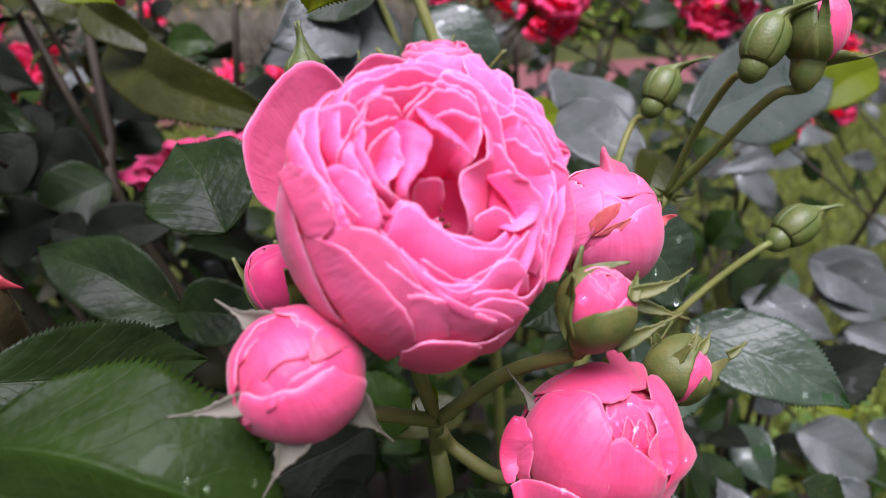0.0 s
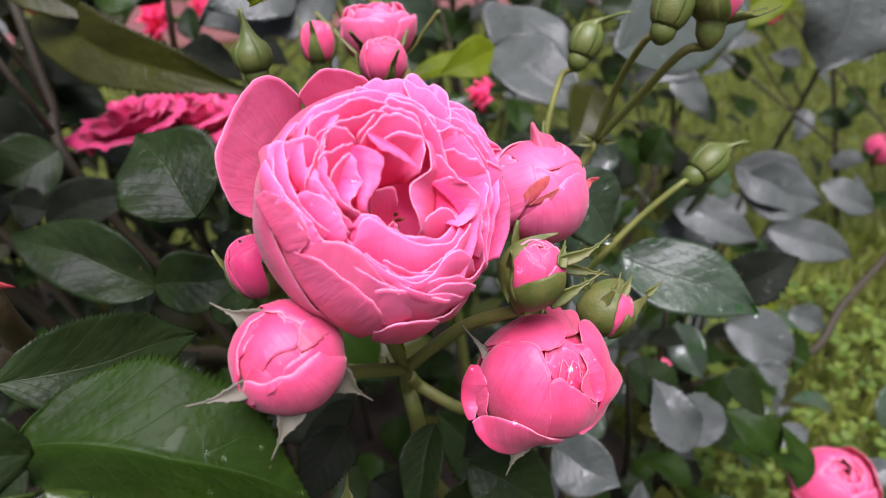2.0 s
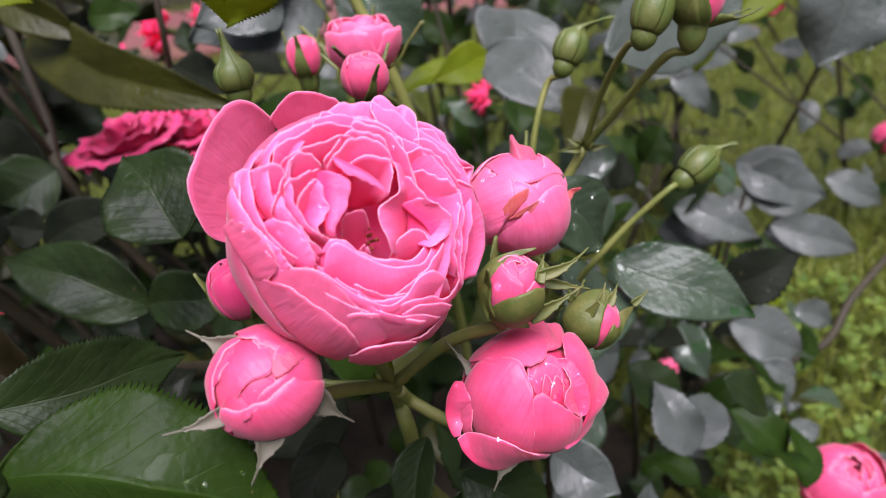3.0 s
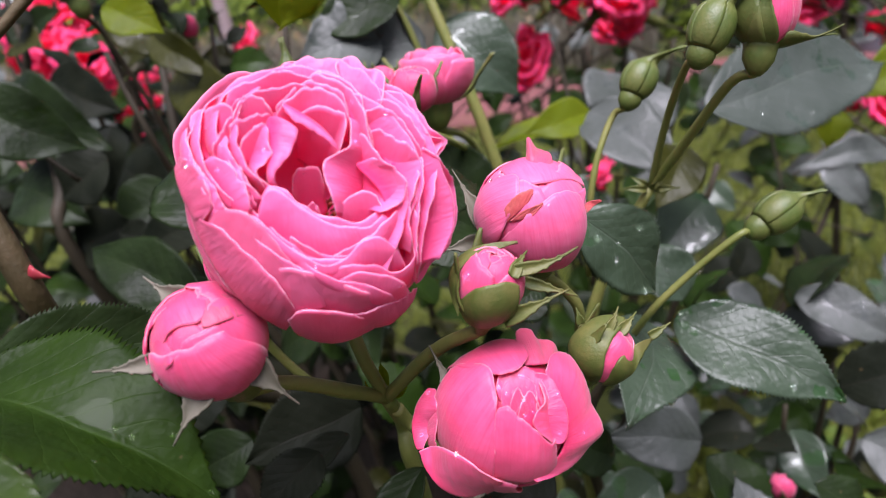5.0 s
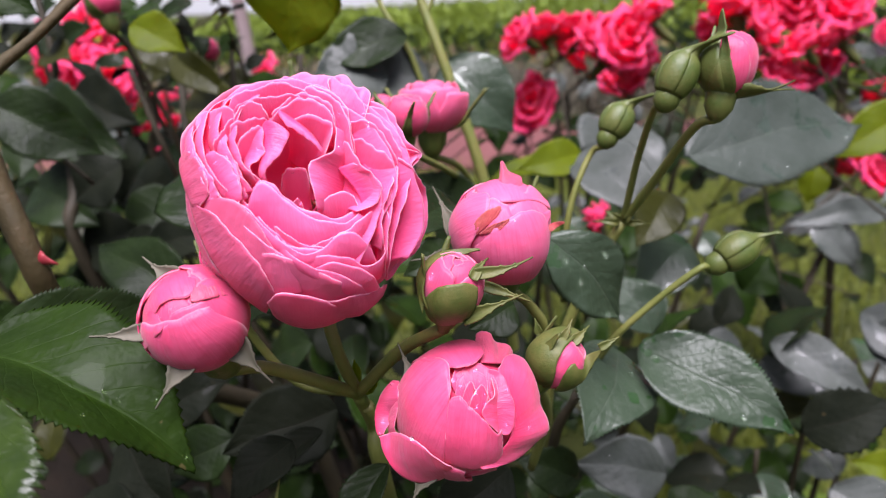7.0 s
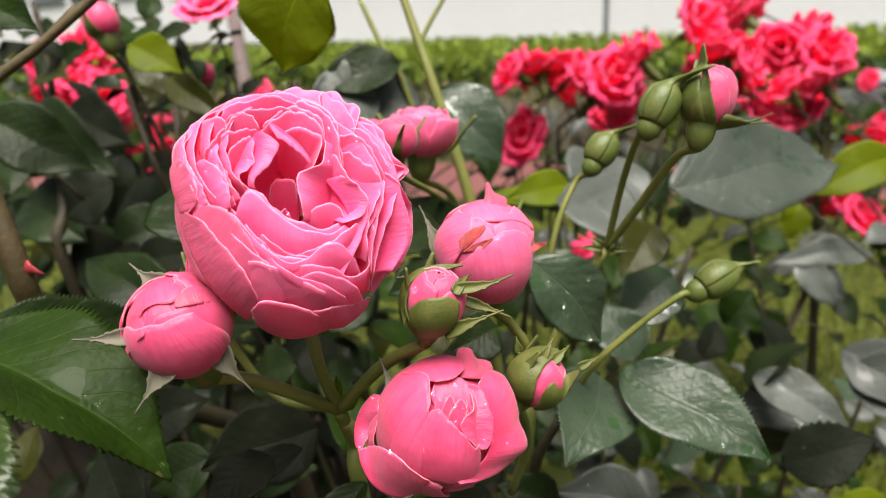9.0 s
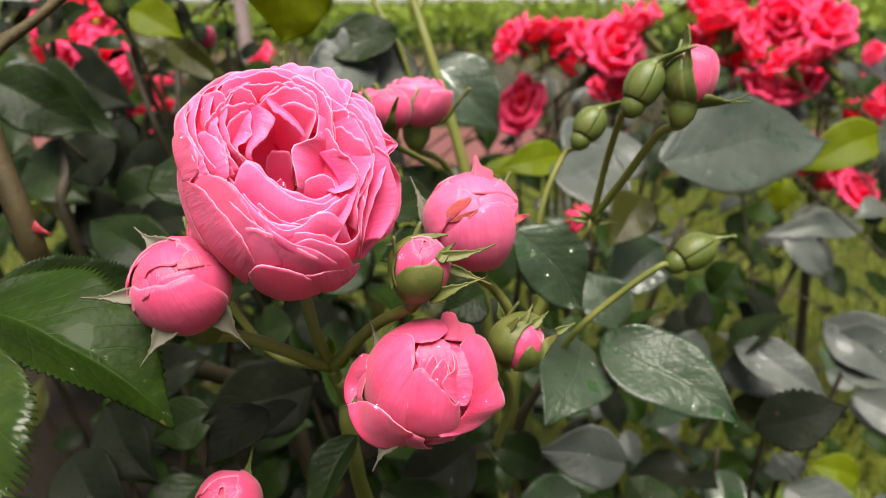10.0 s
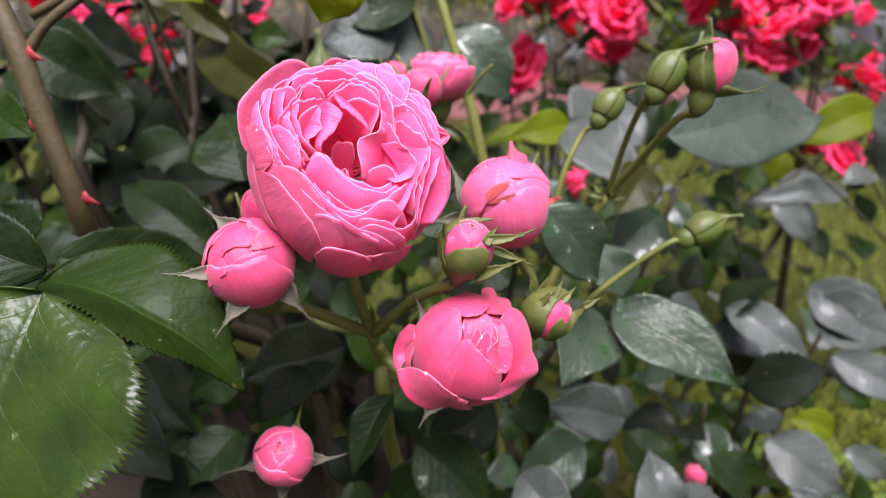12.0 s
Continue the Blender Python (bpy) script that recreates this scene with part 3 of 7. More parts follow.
# ---- ground, path, bed, hedge, building ----


def slab(name, x0, x1, y0, y1, z0, z1, mat, bevel=0.004):
    bm = bmesh.new()
    bmesh.ops.create_cube(bm, size=1.0, matrix=Matrix.Translation(((x0 + x1) / 2, (y0 + y1) / 2, (z0 + z1) / 2)) @ Matrix.Diagonal((x1 - x0, y1 - y0, z1 - z0, 1)))
    if bevel:
        bmesh.ops.bevel(bm, geom=bm.edges[:], offset=bevel, segments=2, affect="EDGES")
    me = bpy.data.meshes.new(name)
    bm.to_mesh(me)
    bm.free()
    me.materials.append(mat)
    return me


def ground_mesh():
    xs = np.concatenate([np.linspace(-400, -6, 12), np.linspace(-5, 5, 90), np.linspace(6, 400, 12)])
    ys = np.concatenate([np.linspace(-400, -3, 10), np.linspace(-2, 7, 80), np.linspace(8, 500, 12)])
    verts, faces = [], []
    for x in xs:
        for y in ys:
            near = 1.0 if abs(x) < 5 and -2 <= y <= 7 else 0.0
            verts.append((x, y, near * (0.012 * noise.noise(Vector((x * 3, y * 3, 0))) - 0.006)))
    n = len(ys)
    for i in range(len(xs) - 1):
        for j in range(n - 1):
            faces.append((i * n + j, (i + 1) * n + j, (i + 1) * n + j + 1, i * n + j + 1))
    return mesh_from("ground", verts, faces, TURF)


tagged(new("ground", ground_mesh()), "mown lawn soil with worn yellowish patches", "ground", kind="structure")


def bed_mesh():
    verts, faces, rings, sides = [(-0.68, 0.32, 0.03)], [], 10, 48
    for k in range(1, rings + 1):
        for s in range(sides):
            a = 2 * math.pi * s / sides
            rx, ry = 0.98 * k / rings, 0.78 * k / rings
            x, y = -0.68 + rx * math.cos(a), 0.32 + ry * math.sin(a)
            verts.append((x, y, 0.03 * (1 - (k / rings) ** 4) + 0.02 * noise.noise(Vector((x * 9, y * 9, 1))) * (k < rings) - 0.02 * (k == rings)))
    for s in range(sides):
        faces.append((0, 1 + s, 1 + (s + 1) % sides))
    for k in range(rings - 1):
        for s in range(sides):
            a, b = 1 + k * sides + s, 1 + k * sides + (s + 1) % sides
            faces.append((a, a + sides, b + sides, b))
    return mesh_from("planting_bed", verts, faces, SOIL)


tagged(new("planting_bed", bed_mesh()), "dark moist soil of the rose bed", "flower bed", kind="structure")

path = new("path", slab("path", -9, 3.5, 2.42, 3.02, -0.05, 0.025, PAVING))
path.rotation_euler[2] = radians(4)
tagged(path, "terracotta red paved garden path", "path", kind="structure")


def blades(name, count, area, height, width, mat, lean=0.5, base_z=0.0, seed=1, keep=None, top=None):
    """Many single blades as one mesh: each a bent strip that narrows to its tip."""
    rng = np.random.default_rng(seed)
    x = rng.uniform(area[0], area[1], count)
    y = rng.uniform(area[2], area[3], count)
    if keep is not None:
        ok = keep(x, y)
        x, y = x[ok], y[ok]
    n = len(x)
    z = np.full(n, base_z) if top is None else top(x, y)
    a = rng.uniform(0, 6.283, n)
    h = height * rng.uniform(0.45, 1.2, n)
    ln = lean * rng.uniform(0.1, 1.0, n) * h
    b = a + rng.uniform(-1, 1, n) + 1.57
    w = width * rng.uniform(0.6, 1.2, n) / 2
    foot = np.stack([x, y, z], 1)
    side = np.stack([np.cos(a) * w, np.sin(a) * w, 0 * w], 1)
    mid = foot + np.stack([np.cos(b) * ln * 0.3, np.sin(b) * ln * 0.3, h * 0.6], 1)
    tip = foot + np.stack([np.cos(b) * ln, np.sin(b) * ln, h], 1)
    verts = np.stack([foot - side, foot + side, mid + side * 0.8, mid - side * 0.8, tip], 1).reshape(-1, 3)
    faces = []
    for k in range(n):
        o = 5 * k
        faces += [(o, o + 1, o + 2, o + 3), (o + 3, o + 2, o + 4)]
    return mesh_from(name, verts, faces, mat, smooth=False)


def clumps(name, count, centre, size, leaf, mat, seed=1, shape=None):
    """Small leaves scattered through a volume, as one mesh: each a folded diamond."""
    rng = np.random.default_rng(seed)
    p = rng.uniform(-1, 1, (count, 3))
    if shape is not None:
        p = p[shape(p)]
    n = len(p)
    c = np.asarray(centre) + p * np.asarray(size)
    d = rng.normal(size=(n, 3)) + np.array([0, -0.3, 0.5])
    d /= np.linalg.norm(d, axis=1, keepdims=True)
    e = np.cross(d, rng.normal(size=(n, 3)))
    e /= np.linalg.norm(e, axis=1, keepdims=True)
    f = np.cross(d, e)
    s = leaf * rng.uniform(0.6, 1.3, (n, 1))
    verts = np.stack([c - d * s, c + e * s * 0.45 + f * s * 0.15, c + d * s, c - e * s * 0.45 + f * s * 0.15], 1).reshape(-1, 3)
    faces = []
    for k in range(n):
        o = 4 * k
        faces += [(o, o + 1, o + 2), (o, o + 2, o + 3)]
    return mesh_from(name, verts, faces, mat, smooth=False)


tagged(new("grass", blades("grass", 110000, (-3.2, 3.4, 0.9, 2.5), 0.035, 0.0028, GRASS, 1.2, 0.0, 3, lambda x, y: ((x + 0.68) / 0.95) ** 2 + ((y - 0.32) / 0.75) ** 2 > 1)), "short green and straw-coloured lawn grass", "grass", kind="stuff")
tagged(new("near_grass", blades("near_grass", 30000, (0.1, 1.3, 0.0, 1.0), 0.04, 0.003, GRASS, 1.2, 0.0, 5, lambda x, y: ((x + 0.68) / 0.95) ** 2 + ((y - 0.32) / 0.75) ** 2 > 1)), "short green lawn grass beside the rose bed", "grass", kind="stuff")


def clover_mesh():
    rng = np.random.default_rng(8)
    verts, faces = [], []
    for k in range(620):
        x, y = rng.uniform(0.26, 0.85), rng.uniform(0.16, 0.8)
        z, r = rng.uniform(0.02, 0.07), rng.uniform(0.006, 0.015)
        t = rng.uniform(0, 6.28)
        for q in range(3):
            a = t + q * 2.094
            c, s = math.cos(a), math.sin(a)
            o = len(verts)
            for d, e, h in ((0.1, 0, 0), (0.6, 0.55, 0.15), (1.2, 0.45, 0.25), (1.1, 0, 0.12), (1.2, -0.45, 0.25), (0.6, -0.55, 0.15)):
                verts.append((x + r * (d * c - e * s), y + r * (d * s + e * c), z + r * h))
            faces += [(o, o + 1, o + 2, o + 3), (o, o + 3, o + 4, o + 5)]
    return mesh_from("clover", verts, faces, CLOVER)


tagged(new("clover", clover_mesh()), "bright yellow-green clover growing at the edge of the bed", "clover", kind="stuff")

# lavender bed behind the path
tagged(new("lavender", blades("lavender", 20000, (-8, 0.2, 3.12, 3.85), 0.27, 0.006, LAVENDER, 0.5, 0.0, 11)), "faded grey lavender border gone over", "lavender", kind="stuff")
tagged(new("lavender_flower", clumps("lavender_flower", 1400, (-3.9, 3.5, 0.27), (4.1, 0.36, 0.05), 0.016, BLOOMTIP, 12)), "dried yellowish lavender flower tips", "lavender", kind="stuff")
# hedge
hedge = thing("hedge", (-2.5, 4.75, 0), "clipped green leafy hedge behind the lavender", "hedge")
part("foliage", clumps("foliage", 100000, (0, 0, 0.23), (9.0, 0.55, 0.25), 0.03, HEDGE, 14, lambda p: (np.abs(p[:, 1]) > 0.55) | (p[:, 2] > 0.4)), hedge)
# added dark box: the shade between the hedge leaves, as a solid colour
part("inner_growth", slab("inner_growth", -8.9, 8.9, -0.4, 0.4, 0.0, 0.37, plain_material("hedge_inner_shade", (0.012, 0.028, 0.006), (0.02, 0.045, 0.01), 9, 0.9, 0.9, 0.02), 0.05), hedge)
hedge.rotation_euler[2] = radians(-12)
# garden post
post = thing("post", (-2.2424, 3.7722, 0.2412)[:2] + (0.0,), "weathered greyish wooden post in the lavender", "post")
part("pole", tube("pole", [(0, 0, -0.02), (0.0, 0, 0.4), (-0.01, 0, 0.9), (-0.02, 0, 1.5)], 0.042, 0.038, WOOD, 12, 0.03), post)
# lamp post and bin far behind
lamp = thing("metal_pole", (-0.24, 7.6, 0), "thin dark metal pole behind the hedge", "pole")
part("shaft", tube("shaft", [(0, 0, 0), (0, 0, 1.2), (0, 0, 3.0)], 0.03, 0.03, METAL, 10, 0.0), lamp)
bin_ = thing("litter_bin", (1.02, 3.0, 0), "dark grey metal litter bin beside the lawn", "bin")
part("body", lathe("body", [(0.085, 0.0), (0.09, 0.02), (0.095, 0.31), (0.10, 0.34), (0.09, 0.345)], METAL, 20), bin_)
part("lid", lathe("lid", [(0.10, 0.345), (0.104, 0.36), (0.085, 0.385), (0.02, 0.40)], METAL, 20), bin_)
# white building
building = thing("building", (-4.6, 12.2, 0), "long white rendered building with grey windows", "building")
building.rotation_euler[2] = radians(-24)
part("plinth", slab("plinth", -26, 26, 0, 0.5, -0.1, 0.08, PLINTH, 0.01), building)
part("wall", slab("wall", -26, 26, 0.03, 6.0, 0.08, 6.5, RENDER_WALL, 0.01), building)
part("roof", slab("roof", -26.3, 26.3, -0.3, 6.3, 6.5, 6.8, PLINTH, 0.02), building)
pane = slab("pane", -1.05, 1.05, -0.02, 0.02, -0.75, 0.75, glass, 0.0)
surround = slab("window", -1.15, 1.15, -0.06, 0.05, -0.85, 0.85, METAL, 0.01)
for k in range(19):
    for z in (2.1, 4.9):
        w = part("window", surround, building, "", Matrix.Translation((-24.5 + 2.7 * k, 0.02, z)))
        part("pane", pane, w, "grey reflecting glass", Matrix.Translation((0, -0.06, 0)))

# ---- the open rose ----
ROSE = Matrix(((0.88575, -0.02244, 0.46365, -0.0073), (0.41303, 0.49387, -0.76526, 0.1510), (-0.21178, 0.86933, 0.44670, 0.6905), (0, 0, 0, 1)))
rose = thing("rose", ROSE.translation, "pink rose in full bloom, densely ruffled and cup-shaped, wet with rain", "rose", "pink roses")
rose.matrix_basis = ROSE
PETAL_COUNT = 0


def globe_radius(h):
    """The globe of the bloom in millimetres: its radius at the height h over its middle."""
    return 35.0 * (1 - min(1.0, abs(h) / (34.0 if h < 0 else 21.0)) ** 2.3) ** 0.43


def globe_petal(rim, layer):
    """An outer petal that lies on the globe like a shingle, from the foot of the flower to its rim."""
    global PETAL_COUNT
    PETAL_COUNT += 1
    off = Vector((PETAL_COUNT * 1.7, PETAL_COUNT * 2.3, PETAL_COUNT * 0.9))
    nu, nv = 33, 17
    edge = along(rim, nu)
    az = np.unwrap(np.arctan2(edge[:, 1], edge[:, 0]))
    grid = np.zeros((nu, nv, 3))
    for i in range(nu):
        u = 2 * i / (nu - 1) - 1
        x, y, h = edge[i]
        h += 0.5 * noise.noise(Vector((u * 6, 0, 3)) + off)
        fill = math.hypot(x, y) / max(1.0, globe_radius(min(h, 18.0)))
        for j in range(nv):
            v = j / (nv - 1)
            z = -34.5 + (h + 34.5) * v ** 1.3
            w = az[nu // 2] + (az[i] - az[nu // 2]) * (0.6 + 0.4 * v)
            r = globe_radius(min(z, 20.0)) * (1 + (min(1.0, fill) - 1) * v ** 4) + layer * (0.4 + 0.5 * v)
            r += 0.45 * noise.noise(Vector((w * 2.2, v * 2, 6)) + off) * v + 0.12 * noise.noise(Vector((w * 14, v * 1.5, 1)) + off)
            r -= 0.8 * abs(u) ** 6 * v
            grid[i, j] = (r * math.cos(w), r * math.sin(w), z)
    return part("petal", sheet("petal", grid * 0.001, 0.00024, PINK, PINK_BACK), rose)


def cup_petal(rim, foot, bulge, mat=None):
    """A petal of the cup, in millimetres: from a ruffled rim the sheet bends down to its foot under the next petal."""
    global PETAL_COUNT
    PETAL_COUNT += 1
    off = Vector((PETAL_COUNT * 1.9, PETAL_COUNT * 0.8, PETAL_COUNT * 2.7))
    nu, nv = 37, 15
    top, low = along(rim, nu), along(foot, nu)
    grid = np.zeros((nu, nv, 3))
    for i in range(nu):
        u = 2 * i / (nu - 1) - 1
        for j in range(nv):
            v = j / (nv - 1)
            p = low[i] + (top[i] - low[i]) * v ** 0.9 * (1 - 0.14 * abs(u) ** 6)
            out = p / np.linalg.norm(p)
            swell = bulge * math.sin(math.pi * v) + 0.25 * noise.noise(Vector((u * 3, v * 2.5, 0)) + off) * v
            swell += (0.5 * noise.noise(Vector((u * 4, v, 4)) + off) + 0.2 * noise.noise(Vector((u * 11, v, 8)) + off)) * v ** 4
            swell -= 0.6 * abs(u) ** 8
            slide = (0.8 * noise.noise(Vector((u * 4, 1, 7)) + off) + 0.2 * noise.noise(Vector((u * 15, 1, 3)) + off)) * v ** 5
            grid[i, j] = p + out * swell + (top[i] - low[i]) / (np.linalg.norm(top[i] - low[i]) + 1e-6) * slide
    return part("petal", sheet("petal", grid * 0.001, 0.00022, mat or PINK), rose)




# the outer petals that close the globe
shell_petal(rose, ROSE, ((-9.5, -31.9, 9.5), (-5.8, -29.1, 14.7), (0.7, -29.4, 14.9), (7.9, -31.0, 12.1), (15.7, -34.4, 0.9)), ((-6.9, -36.4, -2.0), (-0.3, -38.6, -1.9), (6.3, -38.5, -1.7), (15.4, -35.0, -1.0)), PINK, PINK_BACK)
shell_petal(rose, ROSE, ((7.1, -31.4, 11.3), (13.1, -29.4, 11.6), (20.8, -27.5, 6.3), (26.0, -24.8, 2.2)), ((9.7, -35.4, -1.5), (18.1, -34.4, -0.0), (25.4, -27.9, 0.7)), PINK, PINK_BACK)
shell_petal(rose, ROSE, ((-14.3, -17.8, 17.9), (-7.1, -18.8, 19.2), (1.6, -21.5, 18.8), (11.7, -25.6, 15.4), (23.1, -26.8, 1.6)), ((-13.3, -28.3, 11.1), (-0.6, -35.0, -1.9), (13.4, -34.0, -1.1), (24.0, -30.4, 0.8)), PINK, PINK_BACK)
shell_petal(rose, ROSE, ((-28.5, -6.9, 15.3), (-24.4, -8.2, 17.7), (-19.3, -13.0, 18.5), (-14.2, -18.4, 18.5), (-10.0, -23.3, 17.5), (-6.6, -29.0, 14.0)), ((-31.8, -3.6, 12.3), (-28.9, -12.0, 11.1), (-24.5, -20.4, 10.3), (-18.7, -27.8, 7.4), (-9.7, -35.4, -1.3)), PINK, PINK_BACK)
shell_petal(rose, ROSE, ((-26.2, -4.8, 17.2), (-22.2, -4.0, 19.2), (-16.1, -6.4, 20.2), (-11.0, -12.4, 20.1), (-6.6, -18.8, 19.2), (-1.8, -20.9, 18.6)), ((-28.5, -10.3, 12.3), (-23.5, -17.0, 13.2), (-16.1, -23.5, 13.6), (-7.1, -29.6, 11.8), (0.7, -29.1, 13.0)), PINK, PINK_BACK)
shell_petal(rose, ROSE, ((-33.6, 9.7, 12.6), (-29.7, 6.7, 17.5), (-27.1, 2.7, 18.7), (-25.4, -1.9, 18.7), (-26.0, -4.4, 17.9), (-28.1, -6.6, 15.7)), ((-35.5, 7.8, 8.4), (-33.6, 1.7, 11.9), (-31.6, -3.6, 12.6), (-29.4, -7.8, 12.8)), PINK, PINK_BACK)
for turn in range(20, 380, 60):
    globe_petal([(globe_radius(h) * math.cos(radians(turn + d)), globe_radius(h) * math.sin(radians(turn + d)), h) for d, h in ((-50, 0), (-20, 8), (20, 8), (50, 0))], -1.2)
# the petals of the cup
cup_petal(((-14.9, -5.0, 20.2), (-13.8, -1.9, 21.0), (-11.8, 0.2, 21.8), (-8.3, -1.4, 21.7), (-4.6, -4.7, 21.2), (0.3, -7.8, 20.8), (5.6, -9.0, 20.6), (10.9, -9.2, 19.7), (15.0, -5.5, 19.2)), ((-15.2, -9.6, 16.4), (-7.4, -16.7, 16.1), (0.8, -21.2, 15.2), (10.1, -17.7, 15.6), (18.3, -9.6, 15.7)), 0.8)
cup_petal(((2.4, -16.0, 19.6), (6.9, -13.6, 19.9), (11.5, -11.3, 19.8), (14.8, -8.6, 19.5), (18.5, -4.2, 19.0)), ((4.2, -20.0, 15.5), (12.8, -17.4, 15.1), (20.5, -11.0, 13.7)), 0.6)
cup_petal(((-17.2, -4.7, 19.9), (-14.0, -7.5, 20.3), (-9.3, -12.7, 20.3), (-4.4, -16.1, 20.1), (0.5, -18.3, 19.7), (5.5, -17.0, 19.8), (9.4, -12.5, 20.3), (13.7, -11.8, 19.8), (18.1, -14.5, 17.9), (19.9, -16.7, 15.2)), ((-15.3, -13.1, 16.2), (-7.1, -19.3, 16.0), (0.9, -22.1, 15.4), (12.3, -21.9, 14.1), (21.8, -21.6, 9.7)), 0.8)
cup_petal(((-0.2, -20.3, 18.9), (4.8, -18.6, 19.5), (11.7, -18.4, 18.7), (17.4, -20.5, 16.2), (21.4, -18.9, 15.1), (23.0, -16.0, 15.3), (21.0, -9.7, 17.9)), ((1.0, -23.8, 14.7), (10.7, -23.8, 13.6), (21.3, -24.3, 8.1), (24.5, -19.4, 9.1)), 0.8)
cup_petal(((3.8, -21.5, 18.9), (9.3, -20.1, 18.9), (15.6, -21.4, 16.8), (20.2, -23.4, 13.1), (23.8, -25.8, 1.7)), ((4.8, -26.1, 13.8), (13.2, -28.8, 9.4), (22.6, -29.5, -0.8)), 0.7)
cup_petal(((-7.5, -13.8, 20.2), (-4.2, -17.3, 19.9), (-0.2, -20.4, 19.3), (4.3, -22.1, 18.6), (9.6, -22.9, 17.6), (15.3, -25.3, 14.5), (21.8, -26.9, 5.4)), ((-7.9, -19.5, 16.4), (1.1, -24.7, 14.8), (11.4, -29.0, 10.1), (21.7, -29.5, -1.0)), 0.7)
cup_petal(((-26.1, 8.6, 18.8), (-23.4, 7.8, 19.8), (-20.0, 4.9, 20.5), (-17.6, -0.1, 20.7), (-16.1, -4.7, 20.3)), ((-27.8, 5.3, 15.2), (-24.5, -1.6, 15.6), (-20.2, -6.5, 15.9)), 0.8)
cup_petal(((-29.9, 7.6, 17.1), (-27.9, 5.8, 18.4), (-25.0, 1.5, 19.3), (-22.7, -3.1, 19.4), (-21.6, -4.8, 19.2)), ((-31.1, 2.7, 13.0), (-27.9, -3.4, 13.7), (-24.5, -7.5, 14.1)), 0.8)
cup_petal(((-31.8, 17.9, 11.1), (-30.9, 12.5, 15.4), (-29.5, 7.9, 17.4), (-27.2, 3.6, 18.6), (-25.4, -1.5, 18.7), (-25.9, -4.4, 17.6)), ((-33.9, 11.5, 9.4), (-32.1, 2.7, 12.2), (-29.1, -5.0, 12.3)), 0.8)
cup_petal(((-21.8, 13.9, 19.1), (-20.7, 9.0, 19.9), (-18.7, 5.1, 20.3), (-17.4, 0.8, 20.5), (-16.3, -3.8, 20.2)), ((-26.2, 13.3, 14.6), (-24.6, 6.5, 15.4), (-20.8, -1.2, 15.7)), 0.8)
cup_petal(((-19.0, 9.8, 19.2), (-17.4, 13.1, 19.6), (-14.7, 15.6, 19.9), (-12.1, 17.0, 20.0)), ((-18.5, 2.5, 12.5), (-15.9, 2.8, 12.7), (-12.3, 5.9, 13.0)), -1.0)
cup_petal(((-21.8, 13.5, 19.0), (-20.2, 16.0, 19.1), (-16.6, 17.6, 19.7), (-11.7, 19.4, 20.0)), ((-20.6, 6.6, 13.3), (-16.8, 7.9, 13.7), (-11.3, 13.2, 14.0)), -1.0)
cup_petal(((-31.8, 18.1, 11.3), (-29.5, 20.3, 11.3), (-24.7, 20.5, 16.5), (-21.0, 20.5, 18.2), (-20.1, 18.8, 18.9)), ((-29.3, 8.4, 12.8), (-25.3, 8.5, 14.3), (-21.2, 14.4, 14.8)), -0.5)
cup_petal(((-20.3, 18.9, 19.1), (-22.2, 15.2, 19.4), (-24.3, 11.3, 19.3), (-25.5, 8.8, 19.2)), ((-20.1, 11.7, 15.2), (-21.4, 7.9, 15.1), (-23.4, 6.8, 14.7)), -0.3)
cup_petal(((-20.1, 17.8, 19.2), (-18.7, 21.0, 18.8), (-16.7, 22.7, 18.9), (-13.7, 22.4, 19.5), (-11.3, 19.6, 20.1)), ((-21.5, 12.9, 15.0), (-16.7, 15.8, 15.4), (-11.1, 16.4, 15.8)), -0.8)
cup_petal(((-7.8, 16.7, 21.0), (-5.4, 14.6, 21.3), (-5.7, 10.9, 21.4), (-8.0, 6.9, 21.5), (-10.5, 3.7, 21.2), (-10.5, 0.9, 20.6)), ((-12.6, 17.7, 18.3), (-12.7, 10.0, 18.3), (-12.7, 2.0, 17.8)), 1.2)
cup_petal(((-12.0, 16.3, 20.4), (-11.8, 11.2, 20.8), (-11.2, 8.7, 21.0), (-12.9, 6.6, 20.9), (-14.8, 4.6, 20.7), (-14.1, 2.1, 20.4), (-12.3, 0.4, 20.4)), ((-15.9, 16.1, 14.5), (-17.2, 8.5, 14.7), (-16.9, 1.3, 14.5)), 0.6)
cup_petal(((-7.9, 18.3, 21.3), (-5.3, 15.8, 22.0), (-1.7, 13.8, 22.3), (2.0, 11.0, 22.3), (4.1, 9.1, 21.7)), ((-8.8, 21.3, 19.8), (-5.9, 19.6, 20.2), (-1.8, 16.9, 20.5), (1.2, 14.4, 20.5), (4.3, 10.5, 20.4)), 0.7)
cup_petal(((-5.9, 17.9, 20.7), (-3.1, 19.7, 20.7), (0.8, 20.0, 20.8), (4.8, 18.9, 20.8), (6.5, 17.8, 20.8), (6.0, 13.6, 20.8), (4.8, 9.6, 20.6)), ((-5.8, 10.0, 7.4), (-1.8, 6.6, 7.3), (1.8, 7.1, 7.3), (4.6, 7.4, 7.3)), -1.5)
cup_petal(((-10.4, 19.5, 20.3), (-7.2, 21.7, 20.3), (-2.7, 24.7, 20.1), (1.7, 24.0, 20.3), (5.4, 21.9, 20.5), (7.5, 18.0, 20.6)), ((-9.5, 13.8, 15.9), (-2.6, 14.9, 15.1), (7.9, 12.6, 15.1)), -1.0)
